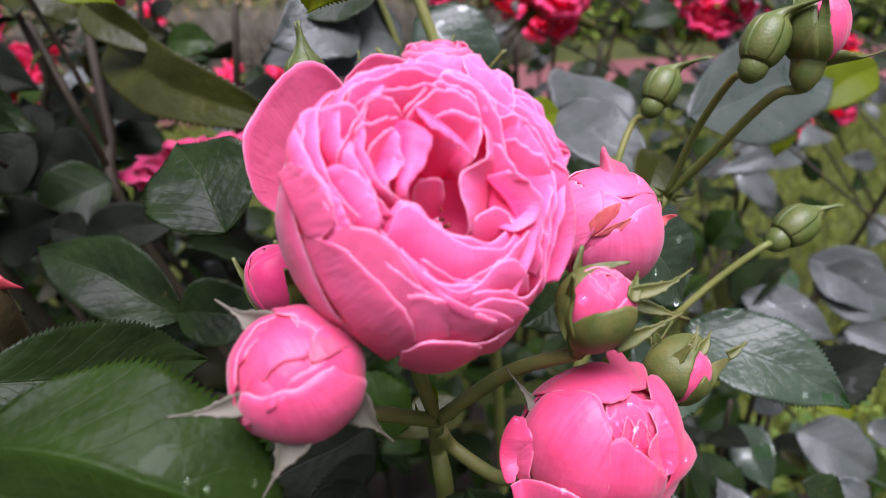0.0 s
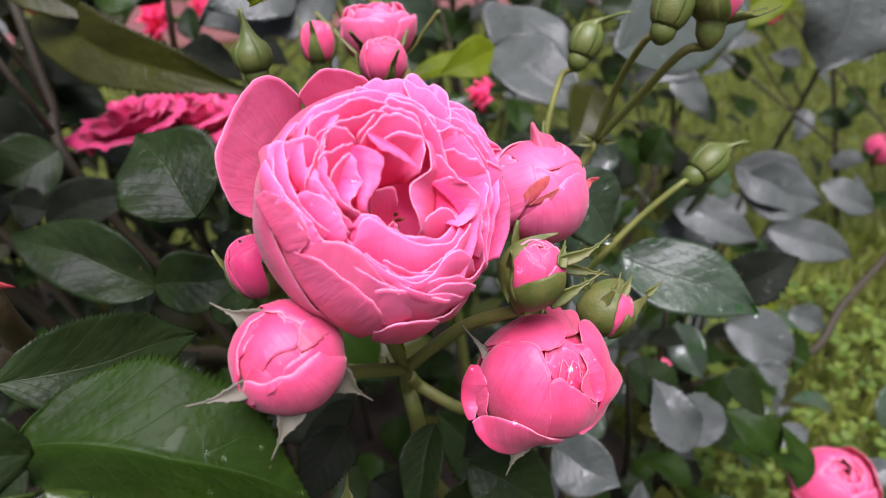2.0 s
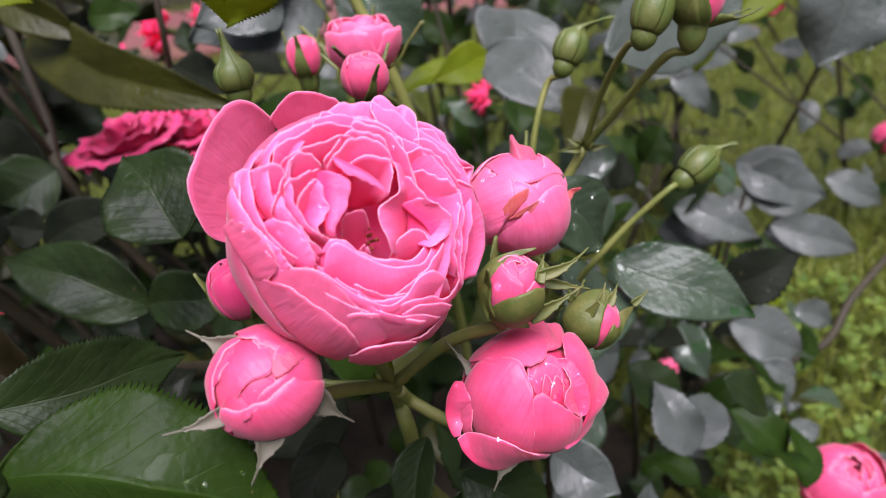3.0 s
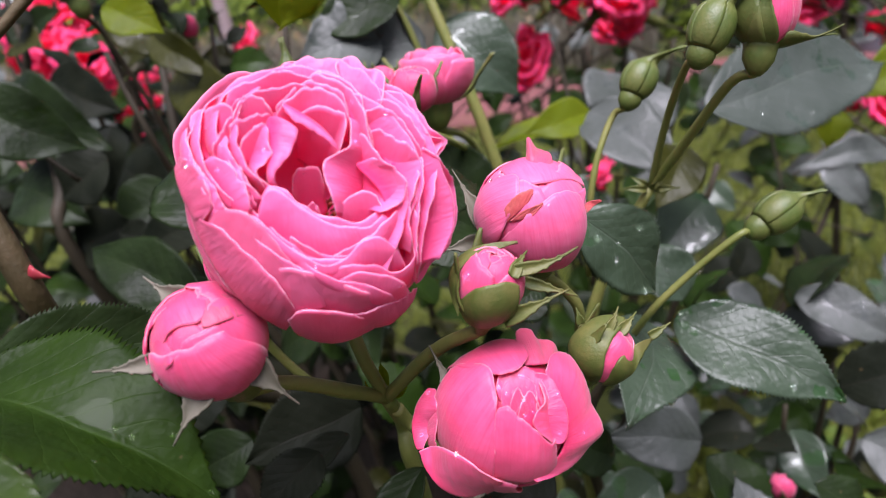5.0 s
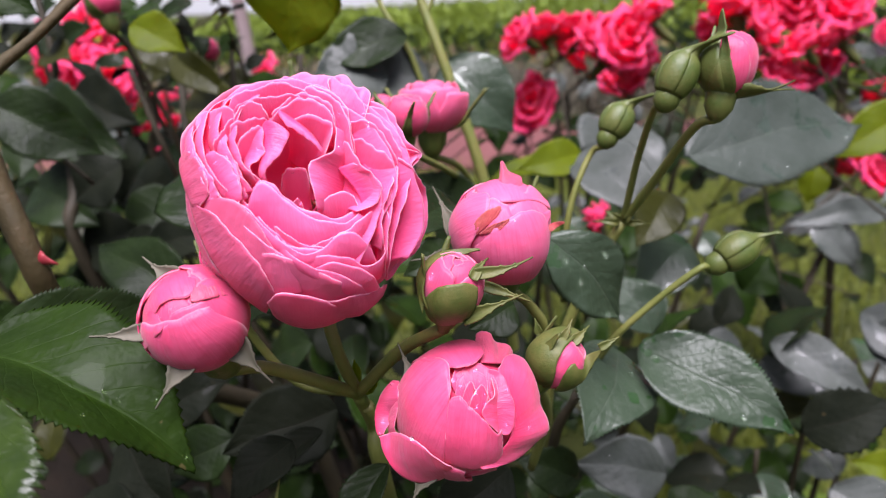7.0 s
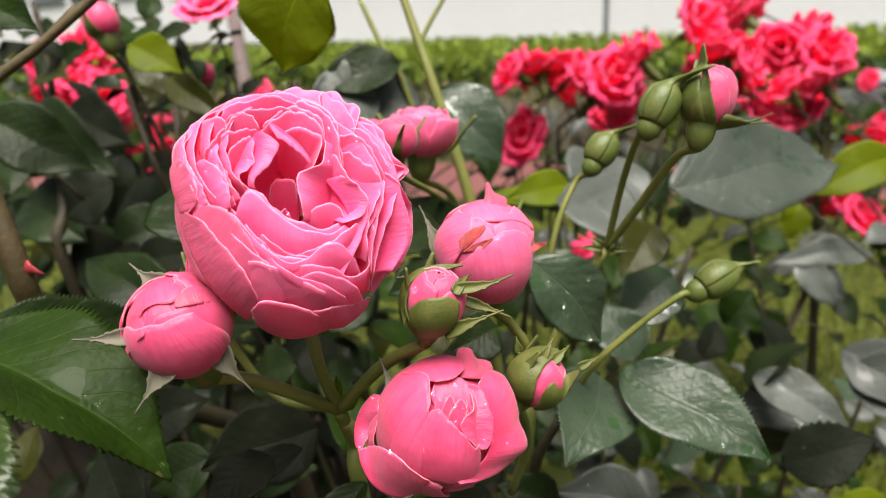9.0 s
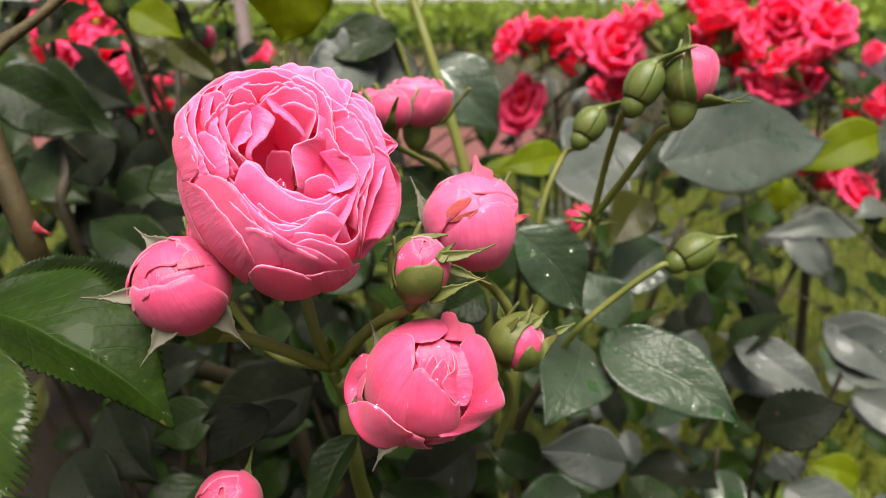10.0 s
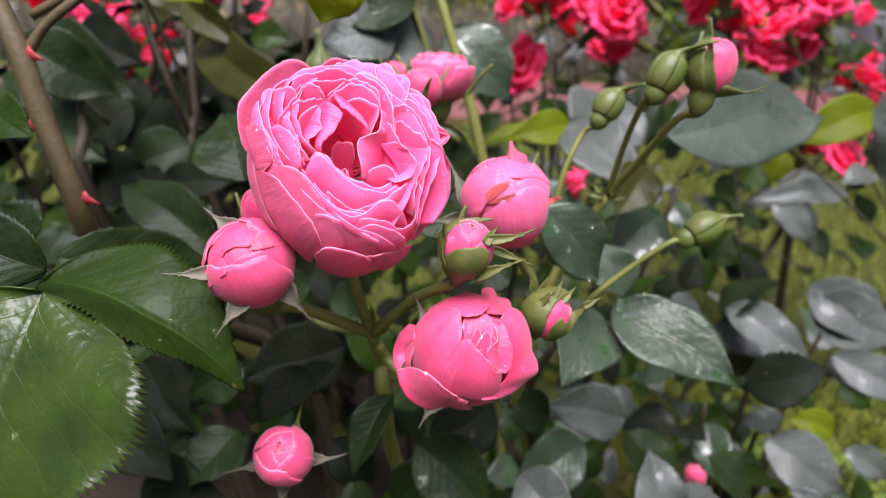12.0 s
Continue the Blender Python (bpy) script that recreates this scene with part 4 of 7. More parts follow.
cup_petal(((-2.9, 27.2, 19.0), (-0.9, 29.3, 18.4), (2.3, 27.4, 19.3), (6.9, 25.3, 19.7), (9.9, 21.1, 20.4), (11.5, 15.2, 21.0), (13.1, 9.4, 21.0)), ((-3.2, 20.6, 14.8), (3.3, 18.6, 14.9), (9.1, 13.7, 15.0), (11.6, 6.5, 15.0)), -1.0)
cup_petal(((5.5, 27.7, 18.6), (4.7, 31.8, 16.5), (7.4, 35.0, 12.4), (10.2, 34.8, 12.6), (12.4, 32.5, 13.2), (15.7, 32.4, 12.2), (16.7, 27.7, 16.3), (15.4, 21.3, 19.2)), ((7.0, 23.1, 14.4), (11.4, 19.4, 14.5), (15.2, 18.0, 14.4)), -1.0)
cup_petal(((16.6, 27.0, 16.8), (21.0, 23.8, 16.9), (25.1, 18.4, 17.4), (27.7, 14.0, 17.5), (31.3, 12.7, 14.9), (29.1, 8.2, 17.4)), ((14.9, 20.9, 15.8), (21.1, 14.3, 14.9), (26.3, 8.5, 13.9)), -1.0)
cup_petal(((15.2, 23.8, 18.8), (19.6, 21.1, 18.7), (23.6, 16.4, 18.8), (26.8, 11.3, 18.5)), ((12.3, 18.4, 16.5), (17.3, 13.7, 15.4), (25.4, 7.4, 14.2)), -0.8)
cup_petal(((10.7, 20.1, 20.3), (15.4, 20.4, 19.9), (19.7, 18.0, 19.7), (21.8, 15.0, 19.8), (25.7, 9.1, 19.1)), ((12.3, 12.9, 15.8), (17.6, 10.9, 15.5), (25.5, 6.4, 14.2)), -1.0)
cup_petal(((12.6, 15.8, 20.7), (14.5, 14.7, 20.9), (18.2, 12.6, 20.8), (22.1, 10.2, 20.4), (25.4, 7.6, 19.3)), ((13.1, 9.3, 15.9), (17.4, 2.4, 15.5), (23.4, -1.3, 14.0)), -1.0)
cup_petal(((7.1, 18.3, 20.7), (7.4, 14.1, 21.2), (6.8, 10.2, 21.8), (3.9, 8.6, 21.9), (0.8, 6.8, 21.7), (0.6, 3.2, 21.6), (2.1, -1.5, 21.3), (2.9, -6.1, 20.1)), ((11.6, 15.7, 15.8), (12.4, 7.5, 15.0), (11.7, 1.3, 13.0), (9.3, -6.2, 11.7)), 0.5)
cup_petal(((10.0, 14.6, 20.8), (13.1, 9.3, 21.2), (15.8, 6.0, 21.2), (18.4, 5.0, 21.1), (21.0, 0.4, 20.4), (19.6, -3.3, 19.9), (15.0, -6.1, 20.1)), ((9.4, 9.5, 17.0), (10.6, 2.6, 15.0), (9.8, -3.7, 13.8)), -0.8)
cup_petal(((-7.0, 0.7, 12.1), (-6.5, 4.7, 13.1), (-3.6, 6.7, 13.2), (-0.5, 6.4, 13.2), (1.1, 2.6, 12.2)), ((-6.1, -5.6, 3.9), (-1.5, -6.1, 4.0), (2.4, -3.8, 4.1)), -1.0)
cup_petal(((3.0, -7.7, 16.8), (4.0, -4.7, 18.0), (7.6, -1.2, 18.5), (12.0, -0.5, 18.3), (14.2, -3.1, 18.0), (14.6, -6.1, 17.1)), ((3.8, -10.5, 11.4), (9.7, -10.9, 12.0), (16.3, -8.3, 11.5)), 0.6)
cup_petal(((-3.5, -5.8, 13.0), (-3.1, -2.9, 14.1), (-1.4, -2.7, 14.1), (0.2, -6.0, 13.0)), ((-3.1, -8.0, 8.8), (-1.3, -8.7, 8.7), (0.9, -7.6, 8.8)), 0.4)
cup_petal(((25.9, 11.1, 18.7), (30.7, 7.5, 16.5), (35.6, 3.1, 8.0), (37.0, -3.4, 6.3), (35.7, -11.6, 4.1), (34.0, -14.7, 3.7), (30.0, -18.4, 2.9), (25.8, -24.7, 2.0)), ((26.0, 8.7, 13.1), (26.5, 1.7, 9.6), (25.1, -7.8, 7.9), (23.9, -19.2, 5.8)), -1.5)
cup_petal(((30.8, 6.1, 16.4), (29.1, 2.4, 17.5), (27.3, -4.3, 17.4), (25.8, -11.6, 15.7), (24.9, -19.7, 12.2), (25.6, -24.2, 2.0)), ((27.0, 6.7, 13.7), (24.0, -2.0, 12.7), (23.1, -10.3, 10.9), (22.8, -20.4, 7.8)), -0.6)
cup_petal(((26.0, 8.7, 19.0), (25.1, 2.4, 19.5), (24.5, -3.1, 19.0), (23.6, -10.2, 17.4), (23.6, -17.3, 14.7), (24.7, -24.1, 6.1)), ((22.6, 6.9, 14.9), (21.6, -1.5, 13.5), (21.0, -9.7, 11.9), (21.2, -19.7, 9.2)), -0.6)
cup_petal(((25.3, 6.7, 19.2), (22.9, 0.7, 19.8), (21.9, -5.2, 19.3), (21.9, -11.4, 17.7), (23.2, -16.4, 15.1)), ((19.4, -0.1, 15.0), (18.3, -6.5, 13.4), (18.2, -13.7, 11.8)), -0.6)
cup_petal(((-23.2, 21.8, 16.5), (-20.1, 25.1, 16.4), (-15.1, 27.2, 17.3), (-9.2, 28.8, 17.9), (-3.9, 28.4, 18.6), (-0.3, 27.1, 19.0)), ((-20.5, 19.3, 14.3), (-12.2, 22.4, 14.1), (-1.7, 23.8, 14.4)), -0.8)
cup_petal(((-21.8, 21.5, 17.5), (-17.2, 23.1, 18.6), (-12.2, 24.3, 19.3), (-6.3, 25.6, 19.6), (-1.9, 25.9, 19.5)), ((-19.4, 17.4, 14.8), (-11.0, 19.7, 15.5), (-1.4, 21.0, 15.7)), -0.8)
cup_petal(((-12.2, 27.7, 16.4), (-9.0, 30.9, 15.2), (-7.0, 32.5, 14.4), (-2.3, 30.4, 16.3)), ((-10.7, 25.1, 13.7), (-6.3, 25.6, 14.0), (-1.9, 26.2, 14.0)), -0.5)
cup_petal(((-14.2, -0.1, 19.7), (-12.2, 2.0, 20.5), (-8.7, 0.4, 20.4), (-5.1, -2.9, 19.9), (-0.3, -6.0, 19.5), (4.9, -7.3, 19.3), (10.0, -7.6, 18.4), (14.0, -3.9, 17.8)), ((-15.3, -9.2, 14.5), (-7.4, -16.4, 14.2), (0.8, -20.8, 13.3), (10.1, -17.3, 13.6), (18.3, -9.3, 13.8)), 0.8)
cup_petal(((-17.5, -2.9, 18.7), (-14.4, -5.7, 19.1), (-9.6, -10.9, 19.1), (-4.4, -14.2, 18.9), (1.0, -16.6, 18.5), (6.0, -15.3, 18.6), (9.5, -10.7, 19.2), (13.7, -10.0, 18.6), (18.2, -12.7, 16.7), (19.4, -15.0, 14.0)), ((-15.3, -12.8, 14.2), (-7.1, -19.0, 14.0), (0.9, -21.8, 13.5), (12.3, -21.5, 12.1), (21.8, -21.2, 7.7)), 0.8)
cup_petal(((-7.4, -11.9, 19.0), (-4.5, -15.5, 18.8), (-0.6, -18.6, 18.1), (3.7, -20.3, 17.4), (9.2, -21.1, 16.5), (14.9, -23.5, 13.3), (21.8, -25.1, 4.2)), ((-7.9, -19.1, 14.4), (1.1, -24.3, 12.9), (11.4, -28.6, 8.1), (21.6, -29.2, -3.0)), 0.7)
cup_petal(((-22.8, 9.5, 18.5), (-19.2, 6.5, 19.2), (-16.5, 1.3, 19.3), (-14.7, -3.5, 18.9)), ((-27.8, 5.6, 13.2), (-24.5, -1.2, 13.6), (-20.2, -6.1, 13.9)), 0.8)
cup_petal(((26.2, 8.2, 17.9), (23.9, 2.2, 18.6), (23.3, -4.1, 18.0), (23.5, -11.2, 16.2), (24.6, -16.8, 13.5)), ((19.4, 0.3, 13.1), (18.3, -6.1, 11.4), (18.1, -13.4, 9.8)), -0.6)
cup_petal(((-1.1, 31.2, 17.1), (2.2, 29.3, 18.0), (7.0, 27.2, 18.4), (10.1, 23.0, 19.1), (11.7, 17.0, 19.7), (13.7, 11.2, 19.7)), ((-3.2, 21.0, 12.8), (3.3, 19.0, 12.9), (9.1, 14.1, 13.0), (11.6, 6.8, 13.0)), -1.0)
cup_petal(((-10.6, 21.3, 19.1), (-7.3, 23.5, 19.2), (-2.5, 26.6, 18.9), (2.1, 25.8, 19.1), (5.7, 23.7, 19.3), (7.4, 19.8, 19.5)), ((-9.5, 14.2, 13.9), (-2.6, 15.3, 13.1), (7.9, 12.9, 13.1)), -1.0)
cup_petal(((17.0, 28.8, 15.6), (21.8, 25.4, 15.7), (26.4, 19.5, 16.1), (29.3, 14.7, 16.1), (32.8, 13.4, 13.5), (30.7, 8.7, 16.0)), ((14.8, 21.2, 13.9), (21.1, 14.7, 12.9), (26.3, 8.9, 12.0)), -1.0)
# petals that show from the other side
cup_petal(((-23.0, 25.4, 13.8), (-26.9, 20.9, 14.1), (-28.2, 12.7, 17.0), (-25.8, 4.0, 18.6), (-19.4, -3.6, 19.5)), ((-25.9, 24.3, 6.5), (-31.4, 11.3, 10.8), (-22.7, -5.3, 14.7)), 0.6)
cup_petal(((-18.5, 27.6, 15.0), (-22.8, 21.7, 16.6), (-23.7, 13.5, 18.6), (-19.8, 4.5, 19.9), (-13.3, -1.9, 20.4)), ((-21.8, 26.5, 9.9), (-27.0, 12.1, 13.9), (-16.7, -3.6, 16.4)), 0.6)
cup_petal(((-13.7, 26.0, 17.6), (-18.4, 19.8, 18.6), (-19.1, 11.6, 19.6), (-16.1, 4.1, 20.1), (-11.2, 0.6, 20.4)), ((-16.8, 25.3, 13.5), (-22.2, 10.7, 15.6), (-14.3, -0.5, 16.8)), 0.5)
cup_petal(((-29.1, 21.1, 9.9), (-30.8, 11.7, 15.6), (-28.4, 2.9, 17.6), (-24.1, -4.6, 18.1), (-18.7, -11.1, 18.3)), ((-30.1, 19.7, -7.7), (-31.1, 0.6, 11.4), (-21.4, -13.8, 13.0)), 0.6)
cup_petal(((-18.8, -3.7, 19.8), (-11.2, -12.0, 19.8), (-1.1, -17.0, 19.6), (7.9, -16.1, 19.4)), ((-17.6, -10.6, 15.3), (1.0, -25.0, 13.9), (10.5, -24.3, 13.5)), 0.6)
cup_petal(((-26.0, 2.6, 18.8), (-19.2, -8.1, 19.1), (-10.1, -16.0, 19.3), (0.3, -21.3, 18.5)), ((-25.8, -3.2, 14.2), (-9.3, -22.8, 14.0), (1.9, -28.8, 11.9)), 0.6)
cup_petal(((-8.2, -10.8, 20.0), (0.6, -15.6, 19.6), (8.0, -15.4, 19.3), (13.5, -12.1, 19.1)), ((-6.3, -16.8, 15.9), (10.8, -22.0, 14.2), (16.4, -18.6, 14.2)), 0.5)
cup_petal(((6.2, 25.4, 19.2), (15.2, 21.0, 19.2), (22.2, 12.9, 19.3), (25.1, 3.5, 18.8), (22.4, -7.0, 18.0)), ((-0.3, 21.8, 16.8), (15.0, 9.2, 17.4), (15.0, -10.7, 16.4)), -0.6)
cup_petal(((15.0, 27.1, 17.2), (24.3, 18.9, 17.3), (30.3, 7.3, 16.6), (34.7, -5.8, 11.7), (32.1, -17.1, 10.6)), ((8.4, 24.0, 16.4), (22.7, 4.2, 16.8), (24.5, -20.0, 10.2)), -0.6)
cup_petal(((13.1, 7.9, 20.8), (19.2, 3.9, 20.3), (21.4, -4.1, 19.1), (18.2, -14.2, 17.7), (14.8, -23.3, 15.3)), ((8.2, 7.0, 17.8), (15.7, -4.8, 17.2), (8.8, -23.9, 13.9)), -0.5)
cup_petal(((-24.4, 24.6, 13.3), (-15.8, 29.2, 15.2), (-4.3, 31.3, 16.6), (7.0, 28.1, 18.1)), ((-23.7, 18.7, 13.8), (-3.1, 25.4, 16.0), (8.7, 22.1, 16.6)), -0.6)
cup_petal(((-6.2, 33.5, 14.3), (2.9, 33.8, 14.5), (11.2, 30.1, 16.3), (16.3, 23.7, 18.3)), ((-8.4, 27.6, 14.9), (9.1, 24.1, 16.3), (14.9, 17.7, 16.9)), -0.6)
# the loose petals at the back
cup_petal(((-11.4, 37.5, -24.9), (-20.4, 43.2, -26.1), (-29.9, 36.7, -22.5), (-37.8, 24.2, -17.6), (-39.6, 14.9, -17.1), (-37.4, 5.1, -18.8), (-31.9, 0.7, -21.9)), ((-10.2, 24.9, -38.2), (-13.6, 12.5, -39.3), (-16.2, 0.1, -35.4)), 0.0, PINK_BACK)
cup_petal(((-15.3, 35.7, -15.7), (-6.9, 41.5, -12.8), (0.7, 39.7, -10.8), (6.6, 36.7, -9.3)), ((-9.5, 28.7, -23.3), (-1.5, 27.9, -21.2), (6.6, 27.0, -18.7)), 0.0, PINK_BACK)
part("petal_base", lathe("petal_base", [(0.004, -0.0335), (0.018, -0.027), (0.028, -0.016), (0.032, -0.004), (0.029, 0.003), (0.020, 0.000), (0.014, -0.006), (0.007, -0.012), (0.001, -0.014)], PINK, 36, 0.02, 7), rose)
rnd = random.Random(4)
for k in range(16):
    a, r = k * 2.4, 0.0006 * math.sqrt(k) * 1.6
    p = Vector((r * math.cos(a) + 0.001, r * math.sin(a) - 0.003, -0.010))
    part("stamen", tube("stamen", [p, p + Vector((r * 0.3, 0, 0.005)), p + Vector((r * 0.6, r * 0.2, 0.010 + 0.002 * math.sin(k * 7)))], 0.0003, 0.0006, STAMEN, 5), rose)
BASE = Matrix.Translation((0, 0, 0.006))
part("receptacle", lathe("receptacle", [(0.002, -0.052), (0.006, -0.050), (0.0085, -0.045), (0.0085, -0.041), (0.005, -0.037)], SEPAL_DARK, 16), rose, "", BASE)
for k in range(5):
    part("sepal", sepal_mesh(0.022, 0.009, 0.006, 95, 165, radians(72 * k + 20), SEPAL_GREY if k % 2 else SEPAL, 0.8, 40 + k), rose, "", Matrix.Translation((0, 0, -0.035)))
blooms = [o for o in rose.children if o.name.startswith("petal")]
for k in range(14, 46, 2):
    me = blooms[k].data
    v = me.vertices[rnd.randrange(8, 28) * 15 + rnd.randrange(9, 14)]
    n = v.normal if v.normal.z > 0 else -v.normal
    part("water_drop", drop_mesh(rnd.uniform(0.0004, 0.0008)), rose, "clear raindrop", Matrix.Translation(v.co) @ axes(n))
FORK = (-0.0120, 0.1729, 0.6039)
stem_part(rose, [ROSE @ Vector((0, 0, -0.043)), (-0.0163, 0.1691, 0.6309), FORK], 0.0024, 0.0024)

# small stipules where the stalks part
for k, (turn, size) in enumerate(((20, 0.012), (150, 0.010), (265, 0.014))):
    m = ROSE.inverted() @ Matrix.Translation(FORK) @ axes((math.cos(radians(turn)), 0.3 * math.sin(turn), 0.6 + 0.2 * k))
    part("stipule", leaf_mesh((0, 0, 0), (0, 0, size), 0.004, 0, FRESH, 0.6, 0.2, 900 + k, 8, (0.2, -1, 0.2)), rose, "", m)

# ---- the buds round it ----
G, S, D = SEPAL_GREY, SEPAL, SEPAL_DARK
WRAPS = ((285, 150, 0.78, 1.06, 0.0), (55, 150, 0.88, 1.05, 0.0), (165, 150, 0.84, 1.04, 0.0), (345, 120, 0.86, 1.02, 0.0), (20, 170, 0.935, 1.0, 0.0), (140, 170, 0.95, 0.985, 0.0), (260, 170, 0.94, 0.97, 0.0), (80, 180, 0.975, 0.955, 0.0), (200, 180, 0.98, 0.94, 0.0), (320, 180, 0.985, 0.925, 0.0))
LOOSE = ((183, 56, 0.60, 1.13, 0.13), (226, 84, 0.46, 1.13, 0.04), (318, 76, 0.53, 1.15, 0.13), (345, 105, 0.77, 1.16, 0.13), (115, 110, 0.90, 1.04, 0.0), (182, 140, 0.875, 1.07, 0.0), (266, 112, 0.82, 1.04, 0.0), (332, 120, 0.865, 1.02, 0.0), (40, 140, 0.90, 1.0, 0.0), (305, 120, 0.875, 0.96, 0.0), (150, 160, 0.90, 0.95, 0.0), (10, 150, 0.895, 0.90, 0.0), (240, 150, 0.90, 0.85, 0.0), (95, 160, 0.915, 0.80, 0.0), (325, 160, 0.92, 0.74, 0.0), (200, 165, 0.93, 0.67, 0.0), (60, 170, 0.94, 0.60, 0.0), (290, 175, 0.95, 0.52, 0.0), (150, 180, 0.96, 0.44, 0.0), (20, 190, 0.975, 0.36, 0.0))
B1 = (-0.0357, 0.1247, 0.6620)
B2 = (0.0373, 0.1498, 0.6192)
B3 = (0.0418, 0.2012, 0.6612)
B4 = (0.0354, 0.1548, 0.6610)
B5 = (0.0640, 0.1764, 0.6232)
RAGGED = ((0, 130, 0.66, 1.0, 0.05), (120, 130, 0.62, 1.02, 0.08), (240, 130, 0.68, 1.0, 0.03), (60, 130, 0.70, 0.9, 0.02), (180, 130, 0.72, 0.88, 0.0), (300, 130, 0.70, 0.86, 0.0), (20, 140, 0.76, 0.74, 0.0), (140, 140, 0.78, 0.70, 0.0), (260, 140, 0.76, 0.68, 0.0), (80, 150, 0.84, 0.52, 0.0), (200, 150, 0.84, 0.5, 0.0))
OPEN = ((0, 150, 0.60, 1.0, 0.0), (120, 150, 0.62, 0.99, 0.0), (240, 150, 0.60, 0.98, 0.0), (60, 150, 0.68, 0.93, 0.0), (180, 150, 0.68, 0.92, 0.0), (300, 150, 0.66, 0.91, 0.0), (90, 130, 0.80, 0.95, 0.0), (150, 130, 0.80, 0.93, 0.0))
b1 = pink_bud((-0.0358, 0.1302, 0.6480), (0.009, -0.366, 0.930), 0.0146, 0.0300, "plump closed pink rosebud with browned tip and turned-back grey sepals", WRAPS, (),
              ((-0.0296, 0.1472, 0.6304), FORK), 0, 0.5, 0.0022, drops=0, seed=2)
shell_petal(b1, B1, ((-8.1, -12.8, -5.2), (-0.9, -15.0, 4.4), (2.8, -14.1, 6.6), (3.4, -12.6, 8.9), (8.3, -8.8, 10.3), (11.4, -4.8, 10.1), (13.5, 0.1, 8.1), (14.9, 2.5, 3.5), (14.9, 2.7, -2.7)), ((-5.9, -11.5, -9.0), (2.4, -10.8, -10.3), (7.7, -4.2, -12.5), (12.3, 3.9, -9.0)), BUDPINK)
shell_petal(b1, B1, ((-6.5, -13.9, 0.9), (-1.1, -12.2, 9.8), (2.0, -10.3, 11.9), (6.8, -8.1, 11.9), (6.9, -4.2, 13.5)), ((-8.7, -10.9, 5.5), (-7.7, -5.2, 11.8), (-4.3, 1.3, 14.4), (0.2, 4.6, 14.3)), BUDPINK)
shell_petal(b1, B1, ((-1.2, -13.5, 6.6), (2.1, -11.7, 9.5), (6.2, -9.1, 10.5)), ((-6.2, -13.0, 3.6), (-3.7, -14.3, -2.1), (5.1, -11.7, 6.5)), BUDPINK)
shell_petal(b1, B1, ((8.0, -9.9, 10.5), (11.3, -5.9, 10.5), (13.6, 0.2, 8.7), (12.4, 4.2, 8.7)), ((4.7, -3.6, 14.4), (3.3, 4.9, 14.2), (9.4, 5.7, 10.8)), FADED)
shell_petal(b1, B1, ((-8.5, -13.5, -3.8), (-0.8, -15.7, 3.3), (2.1, -15.1, 5.4)), ((-9.2, -12.0, 2.0), (-6.1, -11.6, 7.6), (-2.3, -11.4, 9.6)), BUDPINK)
free_sepal(b1, (-0.0262, 0.1254, 0.6569), (-0.0154, 0.1263, 0.6403), 0.0071, SEPAL_GREY)
free_sepal(b1, (-0.0335, 0.1173, 0.6552), (-0.0412, 0.1057, 0.6429), 0.0068, SEPAL_GREY)
free_sepal(b1, (-0.0421, 0.1154, 0.6631), (-0.0587, 0.1079, 0.6642), 0.0039, SEPAL_GREY)
free_sepal(b1, (-0.0391, 0.1284, 0.6712), (-0.0541, 0.1308, 0.6788), 0.0065, SEPAL_GREY)
free_sepal(b1, (-0.0428, 0.1143, 0.6612), (-0.0505, 0.1134, 0.6612), 0.0018, SEPAL_GREY)
b2 = pink_bud((0.0282, 0.1608, 0.6034), (0.429, -0.516, 0.741), 0.0212, 0.0425, "half-open pink rosebud with cupped outer petals and raindrops", OPEN, ((30, 0.028, 0.008, 85, 100, S),),
              ((0.0103, 0.1702, 0.5808), (-0.0076, 0.1806, 0.5838), (-0.0117, 0.1781, 0.5945)), 0, 0.42, 0.0023, drops=0, seed=3, core=0.98)
shell_petal(b2, B2, ((-19.3, -0.1, 12.2), (-13.1, -1.0, 18.7), (-5.3, -4.5, 21.9), (-1.2, -8.1, 21.7), (0.5, -13.8, 18.7), (0.6, -16.9, 15.9), (0.2, -22.0, 7.0)), ((-22.5, -5.2, 5.0), (-20.6, -9.7, -2.3), (-11.1, -18.9, -4.7), (-1.9, -21.3, -5.9)), BUDPINK)
shell_petal(b2, B2, ((-0.2, -17.0, 15.8), (1.7, -15.9, 17.0), (3.9, -16.1, 16.7), (7.3, -17.4, 14.0), (11.0, -17.9, 10.6), (14.4, -17.4, 5.8), (15.3, -15.5, 7.6)), ((-2.2, -21.7, -3.7), (7.0, -19.9, -6.8), (14.7, -15.6, -5.7)), BUDPINK)
shell_petal(b2, B2, ((-4.8, -7.3, 21.4), (1.0, -8.8, 21.5), (5.4, -6.6, 21.7), (8.0, -0.9, 21.6)), ((-18.3, 2.7, 13.9), (-8.8, 4.4, 20.2), (-2.2, 8.7, 20.7), (4.7, 9.1, 20.0)), BUDPINK)
shell_petal(b2, B2, ((2.5, 8.6, 20.7), (2.6, 13.2, 21.0), (6.0, 14.0, 20.9), (8.4, 13.2, 18.1), (12.5, 13.4, 17.0), (14.3, 12.9, 14.2)), ((6.6, -1.0, 19.0), (10.6, 1.2, 17.5), (14.0, 5.9, 15.0)), FADED)
